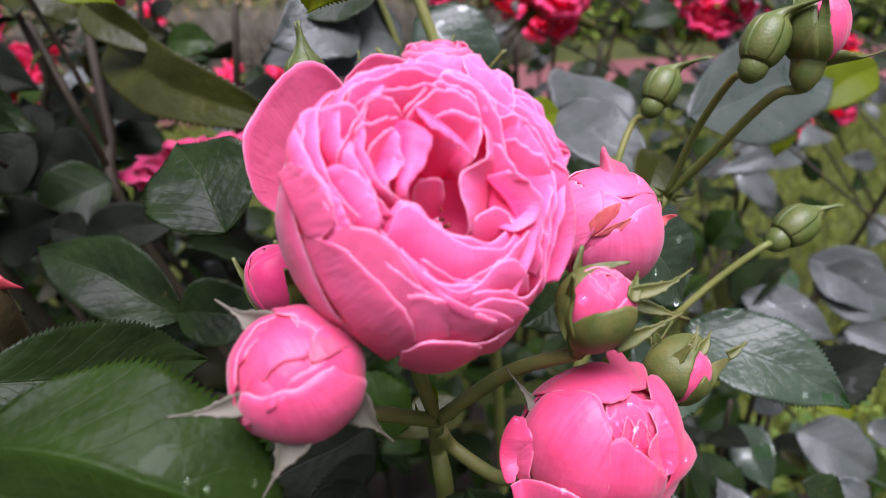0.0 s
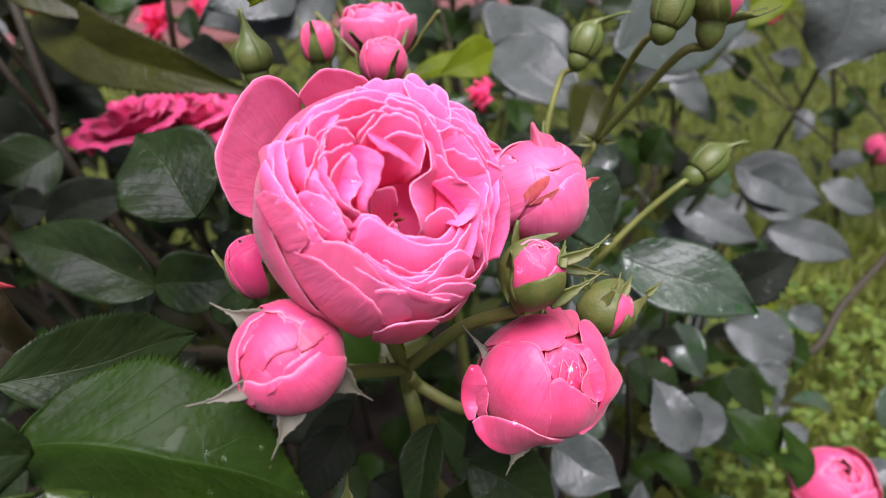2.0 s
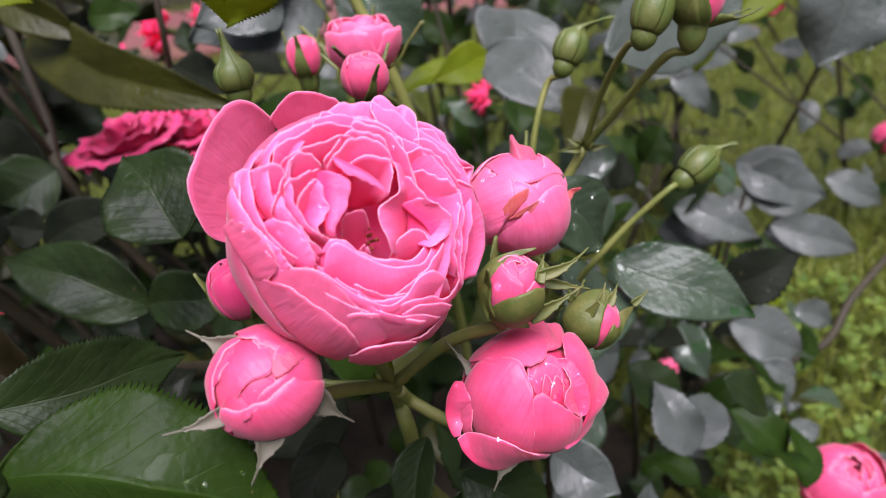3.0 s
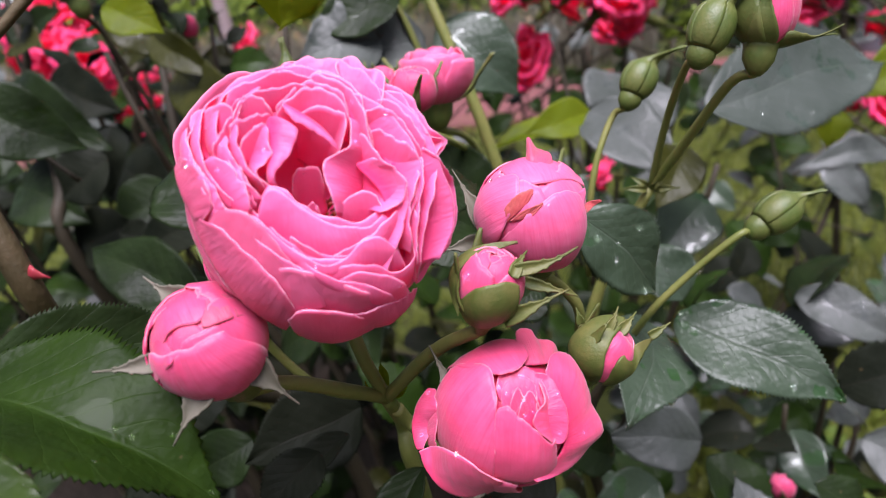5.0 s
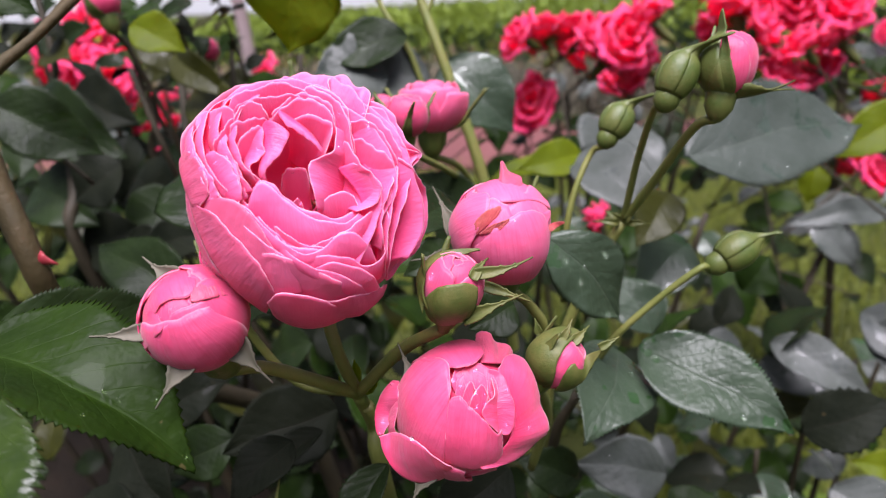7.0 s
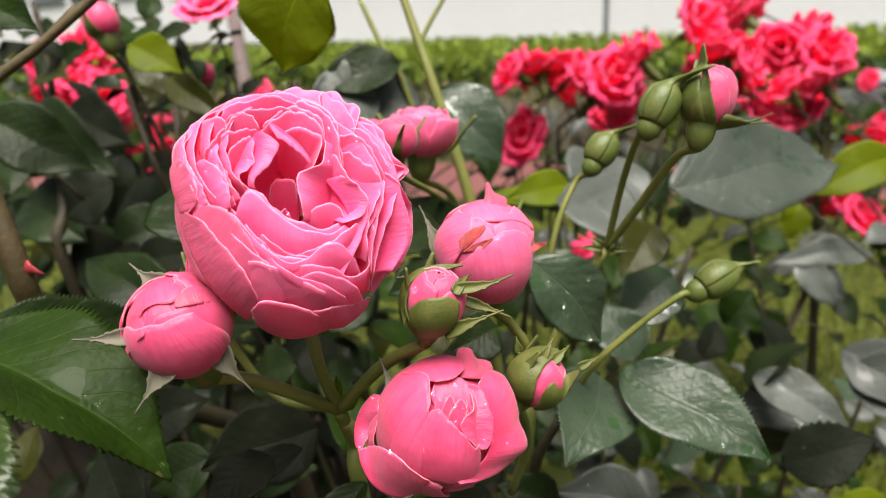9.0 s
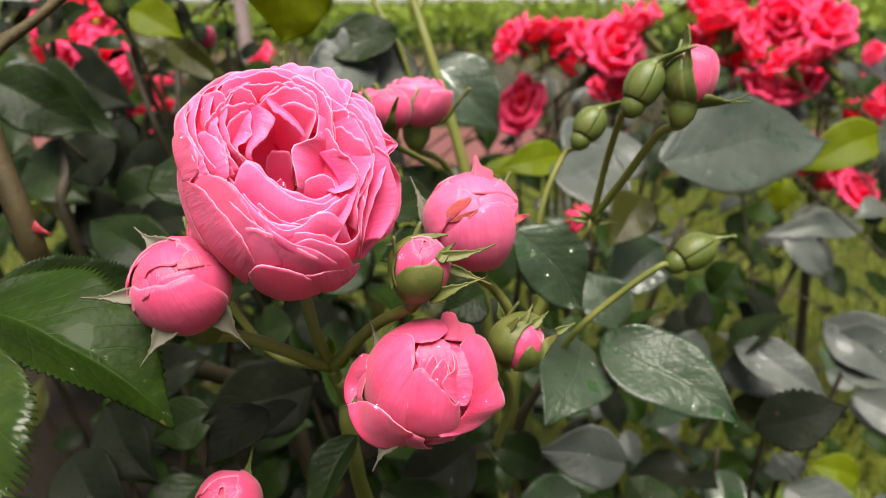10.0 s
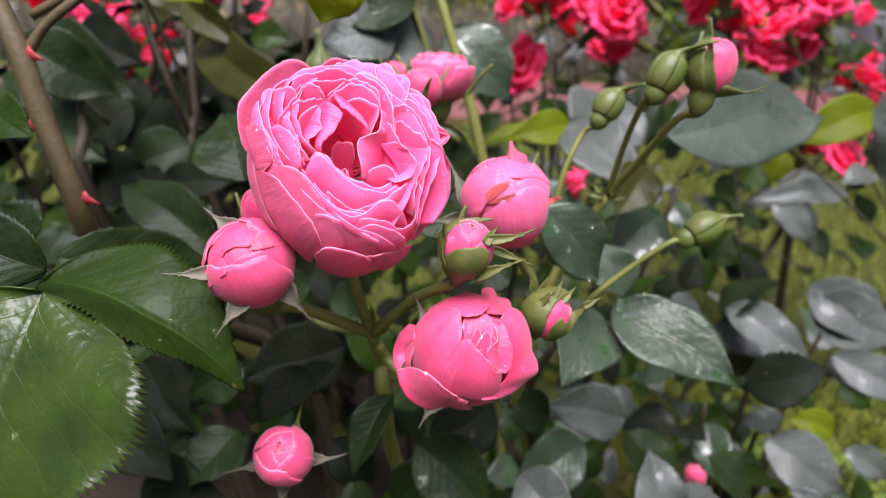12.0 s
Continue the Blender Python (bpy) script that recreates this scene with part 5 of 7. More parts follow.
shell_petal(b2, B2, ((12.7, -2.0, 18.8), (13.2, 7.3, 17.1), (16.9, 11.3, 14.1), (20.7, 9.3, 9.8), (23.1, 6.4, 4.7), (23.9, 4.1, 1.7), (27.3, -0.5, -3.9), (23.3, -3.4, -7.1), (18.2, -11.8, -8.1), (10.4, -20.4, -5.8)), ((12.6, -5.5, 16.2), (17.8, -8.1, 8.5), (16.3, -14.4, 0.1), (8.2, -19.9, -5.3)), BUDPINK)
shell_petal(b2, B2, ((10.3, -4.7, 19.8), (13.8, -4.5, 17.9), (17.1, -8.1, 13.4), (18.6, -10.5, 9.0), (17.7, -14.2, 3.9), (15.0, -16.5, 4.6)), ((9.4, -5.7, 17.1), (11.7, -11.6, 11.3), (13.3, -14.9, 5.1)), BUDPINK)
shell_petal(b2, B2, ((-0.4, -11.4, 18.2), (0.8, -6.3, 20.9), (5.8, -4.0, 20.9), (10.8, -4.7, 18.6), (13.6, -8.7, 14.6)), ((2.9, -13.4, 11.3), (7.1, -13.3, 9.4), (12.0, -11.5, 7.5)), BUDPINK)
shell_petal(b2, B2, ((1.0, -13.2, 15.3), (1.6, -9.4, 18.5), (5.3, -6.5, 19.4), (9.7, -7.0, 17.4), (10.7, -12.0, 12.7)), ((4.1, -14.3, 9.6), (7.2, -13.6, 8.9), (10.1, -12.3, 8.4)), BUDPINK)
shell_petal(b2, B2, ((3.1, -12.9, 14.1), (3.9, -10.1, 16.8), (6.1, -7.9, 17.7), (8.4, -8.8, 15.9), (7.7, -12.7, 12.5)), ((4.6, -13.9, 10.0), (6.6, -13.5, 9.4), (8.5, -12.5, 9.6)), BUDPINK)
shell_petal(b2, B2, ((3.1, -16.3, 11.4), (4.0, -12.6, 15.9), (5.6, -9.5, 17.8), (7.6, -12.0, 14.7)), ((4.1, -14.6, 7.3), (6.0, -13.5, 8.0), (8.4, -11.9, 8.6)), BUDPINK)
shell_petal(b2, B2, ((5.6, -15.5, 11.9), (6.7, -12.7, 15.1), (8.8, -9.3, 16.8), (11.3, -11.2, 13.5)), ((7.2, -14.1, 6.1), (9.1, -12.8, 6.7), (11.4, -11.0, 7.1)), BUDPINK)
shell_petal(b2, B2, ((10.9, -7.2, 18.2), (12.8, -11.2, 14.9), (10.8, -14.3, 13.6), (10.2, -16.8, 11.0), (14.5, -16.7, 5.3)), ((12.6, -5.7, 15.0), (14.0, -10.0, 10.5), (14.8, -14.6, 3.8)), BUDPINK)
shell_petal(b2, B2, ((-25.0, -15.3, -1.7), (-21.1, -13.1, -1.6), (-13.9, -18.8, 2.9), (-7.5, -22.5, 2.7), (-2.5, -23.6, -0.9), (1.1, -23.3, -3.2)), ((-24.1, -16.2, -6.2), (-18.7, -18.7, -12.2), (-12.0, -18.6, -15.6), (-4.5, -16.5, -14.9), (0.8, -21.7, -5.8)), BUDPINK)
shell_petal(b2, B2, ((-21.0, -2.2, 10.5), (-18.7, -9.3, 9.3), (-21.4, -8.9, 2.1), (-23.7, -14.4, -2.1)), ((-23.8, -0.8, 9.6), (-26.7, -5.0, 6.0), (-27.5, -9.7, 1.4), (-25.9, -13.9, -3.1)), BUDPINK)
shell_petal(b2, B2, ((-16.8, -2.4, 13.4), (-17.6, -8.6, 10.4), (-18.8, -12.4, 4.6), (-19.6, -14.2, -1.0)), ((-21.4, -1.6, 8.2), (-23.4, -5.4, 3.6), (-23.6, -9.0, 0.0), (-22.4, -12.4, -4.0)), BUDPINK)
shell_petal(b2, B2, ((12.0, -9.4, 13.6), (15.2, -9.8, 9.6), (16.6, -10.4, 5.4), (16.6, -10.2, -0.4)), ((8.6, -14.6, 8.4), (11.4, -14.8, 3.8), (13.2, -14.6, -1.0), (12.2, -15.2, -5.0)), BUDPINK)
rain_on(b2, 26, 31)
free_sepal(b2, (0.0270, 0.1432, 0.6245), (0.0113, 0.1628, 0.6344), 0.0063, SEPAL_GREY)
free_sepal(b2, (0.0290, 0.1366, 0.6089), (0.0225, 0.1289, 0.5954), 0.0071, SEPAL_GREY)
b3 = pink_bud((0.0423, 0.2033, 0.6441), (-0.030, -0.124, 0.992), 0.0168, 0.0345, "pink rosebud beginning to open, with a torn brown outer petal", WRAPS, ((90, 0.018, 0.008, 80, 40, S),),
              ((0.0487, 0.2134, 0.6237), (0.0535, 0.2186, 0.6055), (0.0413, 0.2417, 0.5471)), 0, 0.36, 0.0019, seed=5, mat=BUDLIGHT)
shell_petal(b3, B3, ((-13.1, -3.3, 12.4), (-7.7, -6.3, 15.7), (-3.2, -7.4, 16.9), (-1.0, -11.6, 14.8), (-2.5, -15.7, 10.3), (-6.6, -17.4, 2.5), (-9.8, -15.0, -4.5)), ((-15.5, 1.2, 10.3), (-19.0, -2.9, 2.3), (-17.6, -5.7, -4.8), (-14.0, -8.4, -11.9)), BUDLIGHT)
shell_petal(b3, B3, ((-9.1, -15.9, -2.1), (-0.4, -17.8, 6.1), (4.8, -15.7, 9.6), (8.8, -12.5, 11.2), (12.8, -8.6, 10.8), (15.9, -5.2, 8.1), (17.3, -5.6, 2.8)), ((-9.9, -8.7, -14.3), (1.2, -8.7, -18.1), (11.4, -6.6, -16.4), (16.0, -2.1, -8.9)), BUDLIGHT)
shell_petal(b3, B3, ((-2.4, -12.1, 13.6), (5.3, -10.5, 14.4), (13.3, -3.3, 12.3), (17.7, 3.5, 6.5)), ((-10.5, 4.1, 14.5), (-1.8, 5.1, 17.4), (7.3, 5.4, 15.7), (16.5, 5.7, 9.0)), BUDLIGHT)
shell_petal(b3, B3, ((-7.1, -16.1, 7.4), (-3.0, -15.2, 12.0), (1.4, -14.0, 13.8), (3.2, -13.8, 13.7), (2.3, -15.8, 11.6)), ((-7.4, -16.9, 2.7), (-3.1, -17.2, 6.6), (0.8, -16.1, 9.8)), TORN)
shell_petal(b3, B3, ((-0.3, -17.4, 8.5), (3.7, -16.8, 9.7), (6.2, -15.7, 10.1), (3.1, -18.0, 6.9)), ((-4.6, -17.5, 5.1), (-0.4, -17.9, 5.8), (1.3, -17.8, 6.1)), TORN)
shell_petal(b3, B3, ((-1.0, 6.0, 17.4), (-0.3, 6.9, 23.9), (2.3, 6.5, 20.1), (6.4, 6.4, 18.0), (8.1, 1.0, 16.3)), ((-0.5, -2.0, 17.7), (3.7, -2.9, 17.1), (7.7, -1.7, 16.0)), FADED)
shell_petal(b3, B3, ((17.7, 3.1, 7.0), (17.2, -6.4, 3.1), (15.4, -10.0, -3.1), (11.9, -6.4, -12.9), (8.8, -9.0, -17.2)), ((15.1, -5.4, 8.1), (13.4, -11.8, -0.3), (9.3, -11.4, -10.4)), BUDLIGHT)
shell_petal(b3, B3, ((17.2, -7.2, 1.1), (19.9, -0.9, 1.5), (23.2, -0.8, 3.4)), ((16.1, -8.1, 3.1), (18.2, -1.1, 3.2), (22.6, -0.4, 3.8)), TORN)
rain_on(b3, 14, 32)
free_sepal(b3, (0.0257, 0.1996, 0.6566), (0.0143, 0.2093, 0.6749), 0.0053, SEPAL_GREY)
free_sepal(b3, (0.0221, 0.2041, 0.6491), (0.0069, 0.1956, 0.6500), 0.0049, SEPAL_GREY)
b4 = pink_bud((0.0325, 0.1552, 0.6512), (0.283, -0.036, 0.958), 0.0088, 0.0205, "small pink rosebud held in open green sepals", WRAPS, ((50, 0.019, 0.010, 75, 0, S), (125, 0.019, 0.012, 75, -12, S)),
              ((0.0115, 0.1657, 0.6298), FORK), 0, 0.44, 0.0021, drops=8, seed=7)
shell_petal(b4, B4, ((-8.5, -4.9, -2.0), (-0.6, -9.9, 4.8), (4.5, -8.7, 5.5), (9.0, -4.7, 4.3)), ((-6.8, -5.4, -9.0), (-3.4, -4.6, -11.2), (1.6, -3.8, -10.2)), SEPAL)
shell_petal(b4, B4, ((-7.9, -5.4, -3.5), (-7.7, -5.4, 3.5), (-6.4, -3.0, 7.1), (-2.3, -1.0, 9.8), (2.4, 3.3, 9.1), (8.5, 4.2, 10.8)), ((-8.5, -6.9, -6.2), (-10.5, -2.8, 1.2), (-9.9, -0.3, 5.7), (-5.7, 2.6, 9.2), (1.1, 4.6, 10.5), (8.3, 4.9, 10.8)), SEPAL)
free_sepal(b4, (0.0393, 0.1493, 0.6528), (0.0571, 0.1541, 0.6597), 0.0032, SEPAL)
free_sepal(b4, (0.0427, 0.1520, 0.6667), (0.0596, 0.1599, 0.6694), 0.0024, SEPAL)
free_sepal(b4, (0.0430, 0.1499, 0.6661), (0.0460, 0.1594, 0.6689), 0.0022, SEPAL)
free_sepal(b4, (0.0449, 0.1554, 0.6614), (0.0592, 0.1556, 0.6566), 0.0020, SEPAL)
b5 = pink_bud((0.0574, 0.1747, 0.6166), (0.692, 0.180, 0.699), 0.0086, 0.0190, "small pink rosebud splitting its green sepals", WRAPS, ((45, 0.017, 0.010, 70, -10, S), (120, 0.017, 0.012, 70, -20, S)),
              ((0.0545, 0.1913, 0.6010), (0.0533, 0.2190, 0.5652), (0.0426, 0.2327, 0.5240)), 0, 0.62, 0.0018, seed=9)
shell_petal(b5, B5, ((8.1, 4.2, 9.1), (4.1, -3.2, 8.7), (1.2, -8.8, 5.6), (0.0, -9.9, -0.9), (-1.6, -6.8, -7.1)), ((-5.5, 4.0, 7.5), (-10.5, 0.4, 2.9), (-9.7, -3.6, -2.9), (-5.1, -6.4, -7.3)), SEPAL)
shell_petal(b5, B5, ((15.4, -0.0, 6.1), (9.4, -0.2, 2.5), (4.8, -8.6, 3.0), (1.2, -8.1, -4.7)), ((12.4, -1.4, 0.9), (9.0, -4.1, -4.7), (3.8, -6.4, -7.6), (-0.6, -6.9, -8.1)), SEPAL)
free_sepal(b5, (0.0687, 0.1752, 0.6309), (0.0743, 0.1829, 0.6338), 0.0025, SEPAL)
free_sepal(b5, (0.0572, 0.1790, 0.6318), (0.0560, 0.1800, 0.6372), 0.0016, SEPAL)
free_sepal(b5, (0.0655, 0.1742, 0.6325), (0.0690, 0.1790, 0.6382), 0.0018, SEPAL)
free_sepal(b5, (0.0780, 0.1764, 0.6290), (0.0845, 0.1800, 0.6318), 0.0016, SEPAL)
free_sepal(b5, (0.0579, 0.1815, 0.6281), (0.0558, 0.1833, 0.6316), 0.0018, SEPAL)
pink_bud((-0.0363, 0.1301, 0.5629), (0.161, -0.513, 0.843), 0.0113, 0.0235, "closed pink rosebud low among dark leaves", WRAPS,
         ((185, 0.024, 0.006, 86, 84, G), (262, 0.019, 0.005, 88, 110, G), (0, 0.021, 0.005, 86, 84, G), (80, 0.022, 0.006, 80, 60, S)),
         ((-0.0557, 0.1497, 0.5161), (-0.0826, 0.1817, 0.4374)), 0, 0.45, 0.0018, seed=12)
pink_bud((-0.0228, 0.3320, 0.6649), (0.066, 0.135, 0.989), 0.0185, 0.034, "pink rosebud opening behind the large bloom", RAGGED,
         ((200, 0.02, 0.008, 75, 10, S), (290, 0.024, 0.008, 80, -5, S), (10, 0.02, 0.008, 80, 30, S), (100, 0.02, 0.008, 80, 30, S)),
         ((-0.0145, 0.3611, 0.6340), (-0.0081, 0.3899, 0.5900)), 0, 0.45, 0.0019, seed=14, core=0.5, mat=BUDLIGHT)
pink_bud((-0.0151, 0.2676, 0.6799), (0.157, -0.006, 0.988), 0.0095, 0.019, "small dark pink rosebud beside a larger one", WRAPS,
         ((200, 0.018, 0.006, 75, -10, S), (320, 0.02, 0.006, 80, 10, S), (80, 0.017, 0.006, 80, 30, S)),
         ((-0.0137, 0.3124, 0.6513), (-0.0124, 0.3590, 0.6274)), 0, 0.5, 0.0016, seed=15)
pink_bud((-0.0535, 0.1722, 0.6475), (-0.20, 0.038, 0.936), 0.0085, 0.022, "small dark pink rosebud half hidden under the bloom", WRAPS,
         ((200, 0.015, 0.010, 75, -15, S), (290, 0.017, 0.010, 75, -10, S), (60, 0.015, 0.008, 75, 0, S)),
         ((-0.0576, 0.1767, 0.6282), (-0.0430, 0.1816, 0.6001), FORK), 0, 0.6, 0.0016, seed=16, mat=DEEP)
pink_bud((-0.0546, 0.3397, 0.6635), (0.003, 0.169, 0.986), 0.0085, 0.022, "small pink rosebud between long green sepals", WRAPS,
         ((180, 0.022, 0.010, 75, -12, D), (270, 0.022, 0.010, 75, -12, D), (0, 0.024, 0.009, 75, -12, D), (90, 0.022, 0.009, 75, -12, D)),
         ((-0.0610, 0.3658, 0.6319), (-0.0602, 0.3875, 0.5770)), 0, 0.65, 0.0015, seed=17)
pink_bud((0.2926, 0.3254, 0.2488), (0.103, -0.195, 0.975), 0.030, 0.055, "pink rose opening low beside the lawn", LOOSE,
         ((200, 0.02, 0.008, 80, 120, S), (290, 0.02, 0.008, 80, 130, S), (30, 0.02, 0.008, 80, 130, S)),
         ((0.3213, 0.3358, 0.1598), (0.3512, 0.3286, 0.0130)), 0, 0.35, 0.0022, seed=18, core=0.5)
pink_bud((0.7067, 0.9933, 0.1637), (0.096, -0.167, 0.981), 0.026, 0.045, "small pink rose above the lawn", LOOSE, ((200, 0.02, 0.008, 80, 120, S), (30, 0.02, 0.008, 80, 130, S)),
         ((0.7366, 1.0039, 0.0917), (0.7587, 0.9589, -0.0551)), 0, 0.35, 0.0022, seed=19, core=0.5)
pink_bud((-0.3113, 0.5618, 0.6832), (-0.098, 0.129, 0.987), 0.0085, 0.021, "small pale pink rosebud among dark stems", WRAPS, ((200, 0.02, 0.008, 75, 0, S), (20, 0.02, 0.008, 75, 0, S)),
         ((-0.3198, 0.5697, 0.6536), (-0.3370, 0.5888, 0.6028)), 0, 0.5, 0.0015, seed=21, stem_mat=CANE)
pink_bud((-0.2860, 0.4114, 0.7353), (-0.246, 0.084, 0.966), 0.012, 0.026, "pink rosebud in dark green sepals", WRAPS, ((200, 0.02, 0.011, 75, -10, D), (290, 0.02, 0.011, 75, -10, D), (20, 0.02, 0.010, 75, -10, D)),
         ((-0.2837, 0.4232, 0.7076), (-0.2775, 0.4414, 0.6373), (-0.2858, 0.4536, 0.5632)), 0, 0.6, 0.0017, seed=22, stem_mat=CANE)
pink_bud((0.1854, 0.4333, 0.2928), (-0.067, 0.032, 0.997), 0.009, 0.022, "tiny pink rosebud deep in the foliage", WRAPS, ((200, 0.016, 0.008, 75, 0, S), (20, 0.016, 0.008, 75, 0, S)),
         ((0.1910, 0.4390, 0.2573), (0.2047, 0.4446, 0.1745)), 0, 0.5, 0.0014, seed=24)
# the half-open one and the tight green ones on their long stalks
NODE = (0.0821, 0.2925, 0.6290)
pink_bud((0.1188, 0.2600, 0.6945), (0.179, 0.295, 0.939), 0.0098, 0.025, "green rosebud showing a pink tip between parted sepals", WRAPS,
         ((62, 0.034, 0.019, 72, -14, D), (112, 0.016, 0.012, 72, -14, D), (200, 0.021, 0.009, 70, 70, S), (235, 0.027, 0.007, 75, 60, S), (345, 0.026, 0.013, 72, -12, D)),
         ((0.1100, 0.2659, 0.6811), (0.0964, 0.2794, 0.6554), NODE), 0, 0.58, 0.0018, seed=26, group="green rose buds")
green_bud((0.0993, 0.2560, 0.6970), (0.385, 0.348, 0.855), 0.0074, 0.0195, ((0.0942, 0.2624, 0.6897), (0.0880, 0.2800, 0.6631), NODE), 0.75, 180)
green_bud((0.0748, 0.3010, 0.6700), (0.443, 0.446, 0.778), 0.0074, 0.0180, ((0.0663, 0.3008, 0.6610), (0.0591, 0.2920, 0.6445), (0.0549, 0.2872, 0.6220), (0.0524, 0.2933, 0.5837)), 0.75, 180)
green_bud((0.1245, 0.2668, 0.6215), (0.794, 0.414, 0.444), 0.0078, 0.0195, ((0.1152, 0.2598, 0.6207), (0.0968, 0.2586, 0.6037), (0.0785, 0.2561, 0.5832), (0.0616, 0.2690, 0.5445)), 0.75, 180, lean=0.3)
green_bud((-0.0656, 0.2612, 0.6928), (-0.054, 0.261, 0.964), 0.0075, 0.014, ((-0.0688, 0.2639, 0.6797), (-0.0678, 0.2654, 0.6480)), 1.3, 0, lean=0.05)

# ---- the pink rose bush: canes, thorns and leaves ----
bush = thing("rose_bush", (0.0, 0.25, 0.03), "dark green glossy rose bush wet with rain, bearing pink roses", "rose bush")
BM = bush.matrix_basis.copy()
bpy.context.view_layer.update()
BM = Matrix.Translation((0.0, 0.25, 0.03))


def cane(points, r0, r1, mat=None, thorns=(), seed=0):
    ob = part("cane", tube("cane", [tuple(q) for q in local(BM, points)], r0, r1, mat or CANE, 11, 0.1, seed), bush)
    line = smooth_line([tuple(q) for q in local(BM, points)])
    for at, turn in thorns:
        p = Vector(line[int(at * (len(line) - 1))])
        r = r0 + (r1 - r0) * at
        d = Vector((math.cos(turn), math.sin(turn) * 0.6, -0.1)).normalized()
        spike = lathe("thorn", [(0.0028, 0.0), (0.0017, 0.002), (0.0008, 0.005), (0.0002, 0.0085)], THORN, 8)
        part("thorn", spike, ob, "red pointed thorn", Matrix.Translation(p + d * r * 0.85) @ axes(d + Vector((0, 0, -0.25))) @ Matrix.Diagonal((0.7, 1.5, 1, 1)))
    return ob


cane((FORK, (-0.0147, 0.1873, 0.5779), (-0.0129, 0.1848, 0.5593), (-0.0149, 0.2155, 0.4659), (0.02, 0.30, 0.25), (-0.01, 0.32, 0.02)), 0.0026, 0.0048, STEM, (), 1)
cane(((0.0616, 0.2690, 0.5445), (0.0472, 0.2759, 0.4891), (0.06, 0.33, 0.3), (0.03, 0.33, 0.02)), 0.0024, 0.0045, CANE, (), 2)
cane((NODE, (0.0659, 0.2875, 0.6008), (0.0522, 0.2842, 0.5614), (0.0434, 0.2808, 0.5040), (0.05, 0.34, 0.25), (0.02, 0.33, 0.02)), 0.0022, 0.0045, STEM, (), 3)
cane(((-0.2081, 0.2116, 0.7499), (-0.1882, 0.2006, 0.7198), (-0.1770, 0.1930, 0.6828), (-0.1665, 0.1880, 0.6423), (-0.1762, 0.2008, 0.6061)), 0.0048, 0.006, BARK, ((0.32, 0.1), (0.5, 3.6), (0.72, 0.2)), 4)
# lower half of the brown cane, its shade painted with the darker colour
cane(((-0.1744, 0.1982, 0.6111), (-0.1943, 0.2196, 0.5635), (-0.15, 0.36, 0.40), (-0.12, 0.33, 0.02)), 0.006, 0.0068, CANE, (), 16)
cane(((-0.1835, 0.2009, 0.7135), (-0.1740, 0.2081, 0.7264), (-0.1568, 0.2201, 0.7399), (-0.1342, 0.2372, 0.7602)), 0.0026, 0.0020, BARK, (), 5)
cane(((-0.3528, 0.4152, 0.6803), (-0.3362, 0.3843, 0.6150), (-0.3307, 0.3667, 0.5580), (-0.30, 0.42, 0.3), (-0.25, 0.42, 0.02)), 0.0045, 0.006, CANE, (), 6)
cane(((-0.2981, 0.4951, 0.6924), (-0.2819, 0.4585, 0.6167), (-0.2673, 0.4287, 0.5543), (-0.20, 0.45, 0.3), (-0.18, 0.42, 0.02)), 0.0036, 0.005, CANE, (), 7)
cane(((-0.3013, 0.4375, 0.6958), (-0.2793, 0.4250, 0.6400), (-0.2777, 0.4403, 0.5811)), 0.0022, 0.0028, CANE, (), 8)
cane(((-0.0634, 0.4397, 0.7535), (-0.0505, 0.4303, 0.7207), (-0.0376, 0.4208, 0.6879), (-0.0159, 0.4108, 0.6197), (-0.0071, 0.4165, 0.5446), (0.0, 0.47, 0.25), (0.0, 0.42, 0.02)), 0.0028, 0.005, STEM, (), 9)
cane(((-0.0505, 0.4303, 0.7207), (-0.0439, 0.4379, 0.7347), (-0.0321, 0.4498, 0.7555)), 0.0018, 0.0014, STEM, (), 10)
cane(((-0.0990, 0.4508, 0.7514), (-0.0839, 0.4436, 0.7227), (-0.0669, 0.4377, 0.6958), (-0.0496, 0.4323, 0.6422)), 0.0018, 0.0022, STEM, (), 11)
cane(((-0.2124, 0.2384, 0.7239), (-0.1919, 0.2492, 0.7357), (-0.1717, 0.2630, 0.7551)), 0.0026, 0.0022, BARK, (), 12)
cane(((-0.3143, 0.3250, 0.6807), (-0.2919, 0.3263, 0.6674), (-0.2655, 0.3322, 0.6352)), 0.0012, 0.0016, CANE, (), 13)
cane(((0.2998, 0.7991, 0.3931), (0.2730, 0.7772, 0.3229), (0.2529, 0.7682, 0.2730), (0.2, 0.75, 0.1), (0.17, 0.7, 0.0)), 0.003, 0.005, CANE, (), 14)
cane(((0.5822, 0.7104, 0.2105), (0.4788, 0.6328, 0.1801), (0.4107, 0.5841, 0.1358), (0.25, 0.62, 0.05)), 0.0045, 0.006, CANE, (), 15)

# curled bracts where the flower stalks part
for k, (turn, lean, size) in enumerate(((10, 0.9, 0.012), (130, 0.5, 0.010), (200, 0.8, 0.014), (300, 0.3, 0.009))):
    d = Vector((math.cos(radians(turn)), -0.4 + 0.3 * math.sin(radians(turn)), 1.0 - lean))
    foot = Vector(NODE) - BM.translation
    part("bract", leaf_mesh(foot, foot + d.normalized() * size, 0.0035, 0, SEPAL, 0.6, 0.35, 940 + k, 8, (0.1, -1, 0.4)), bush)

LEAVES = 0


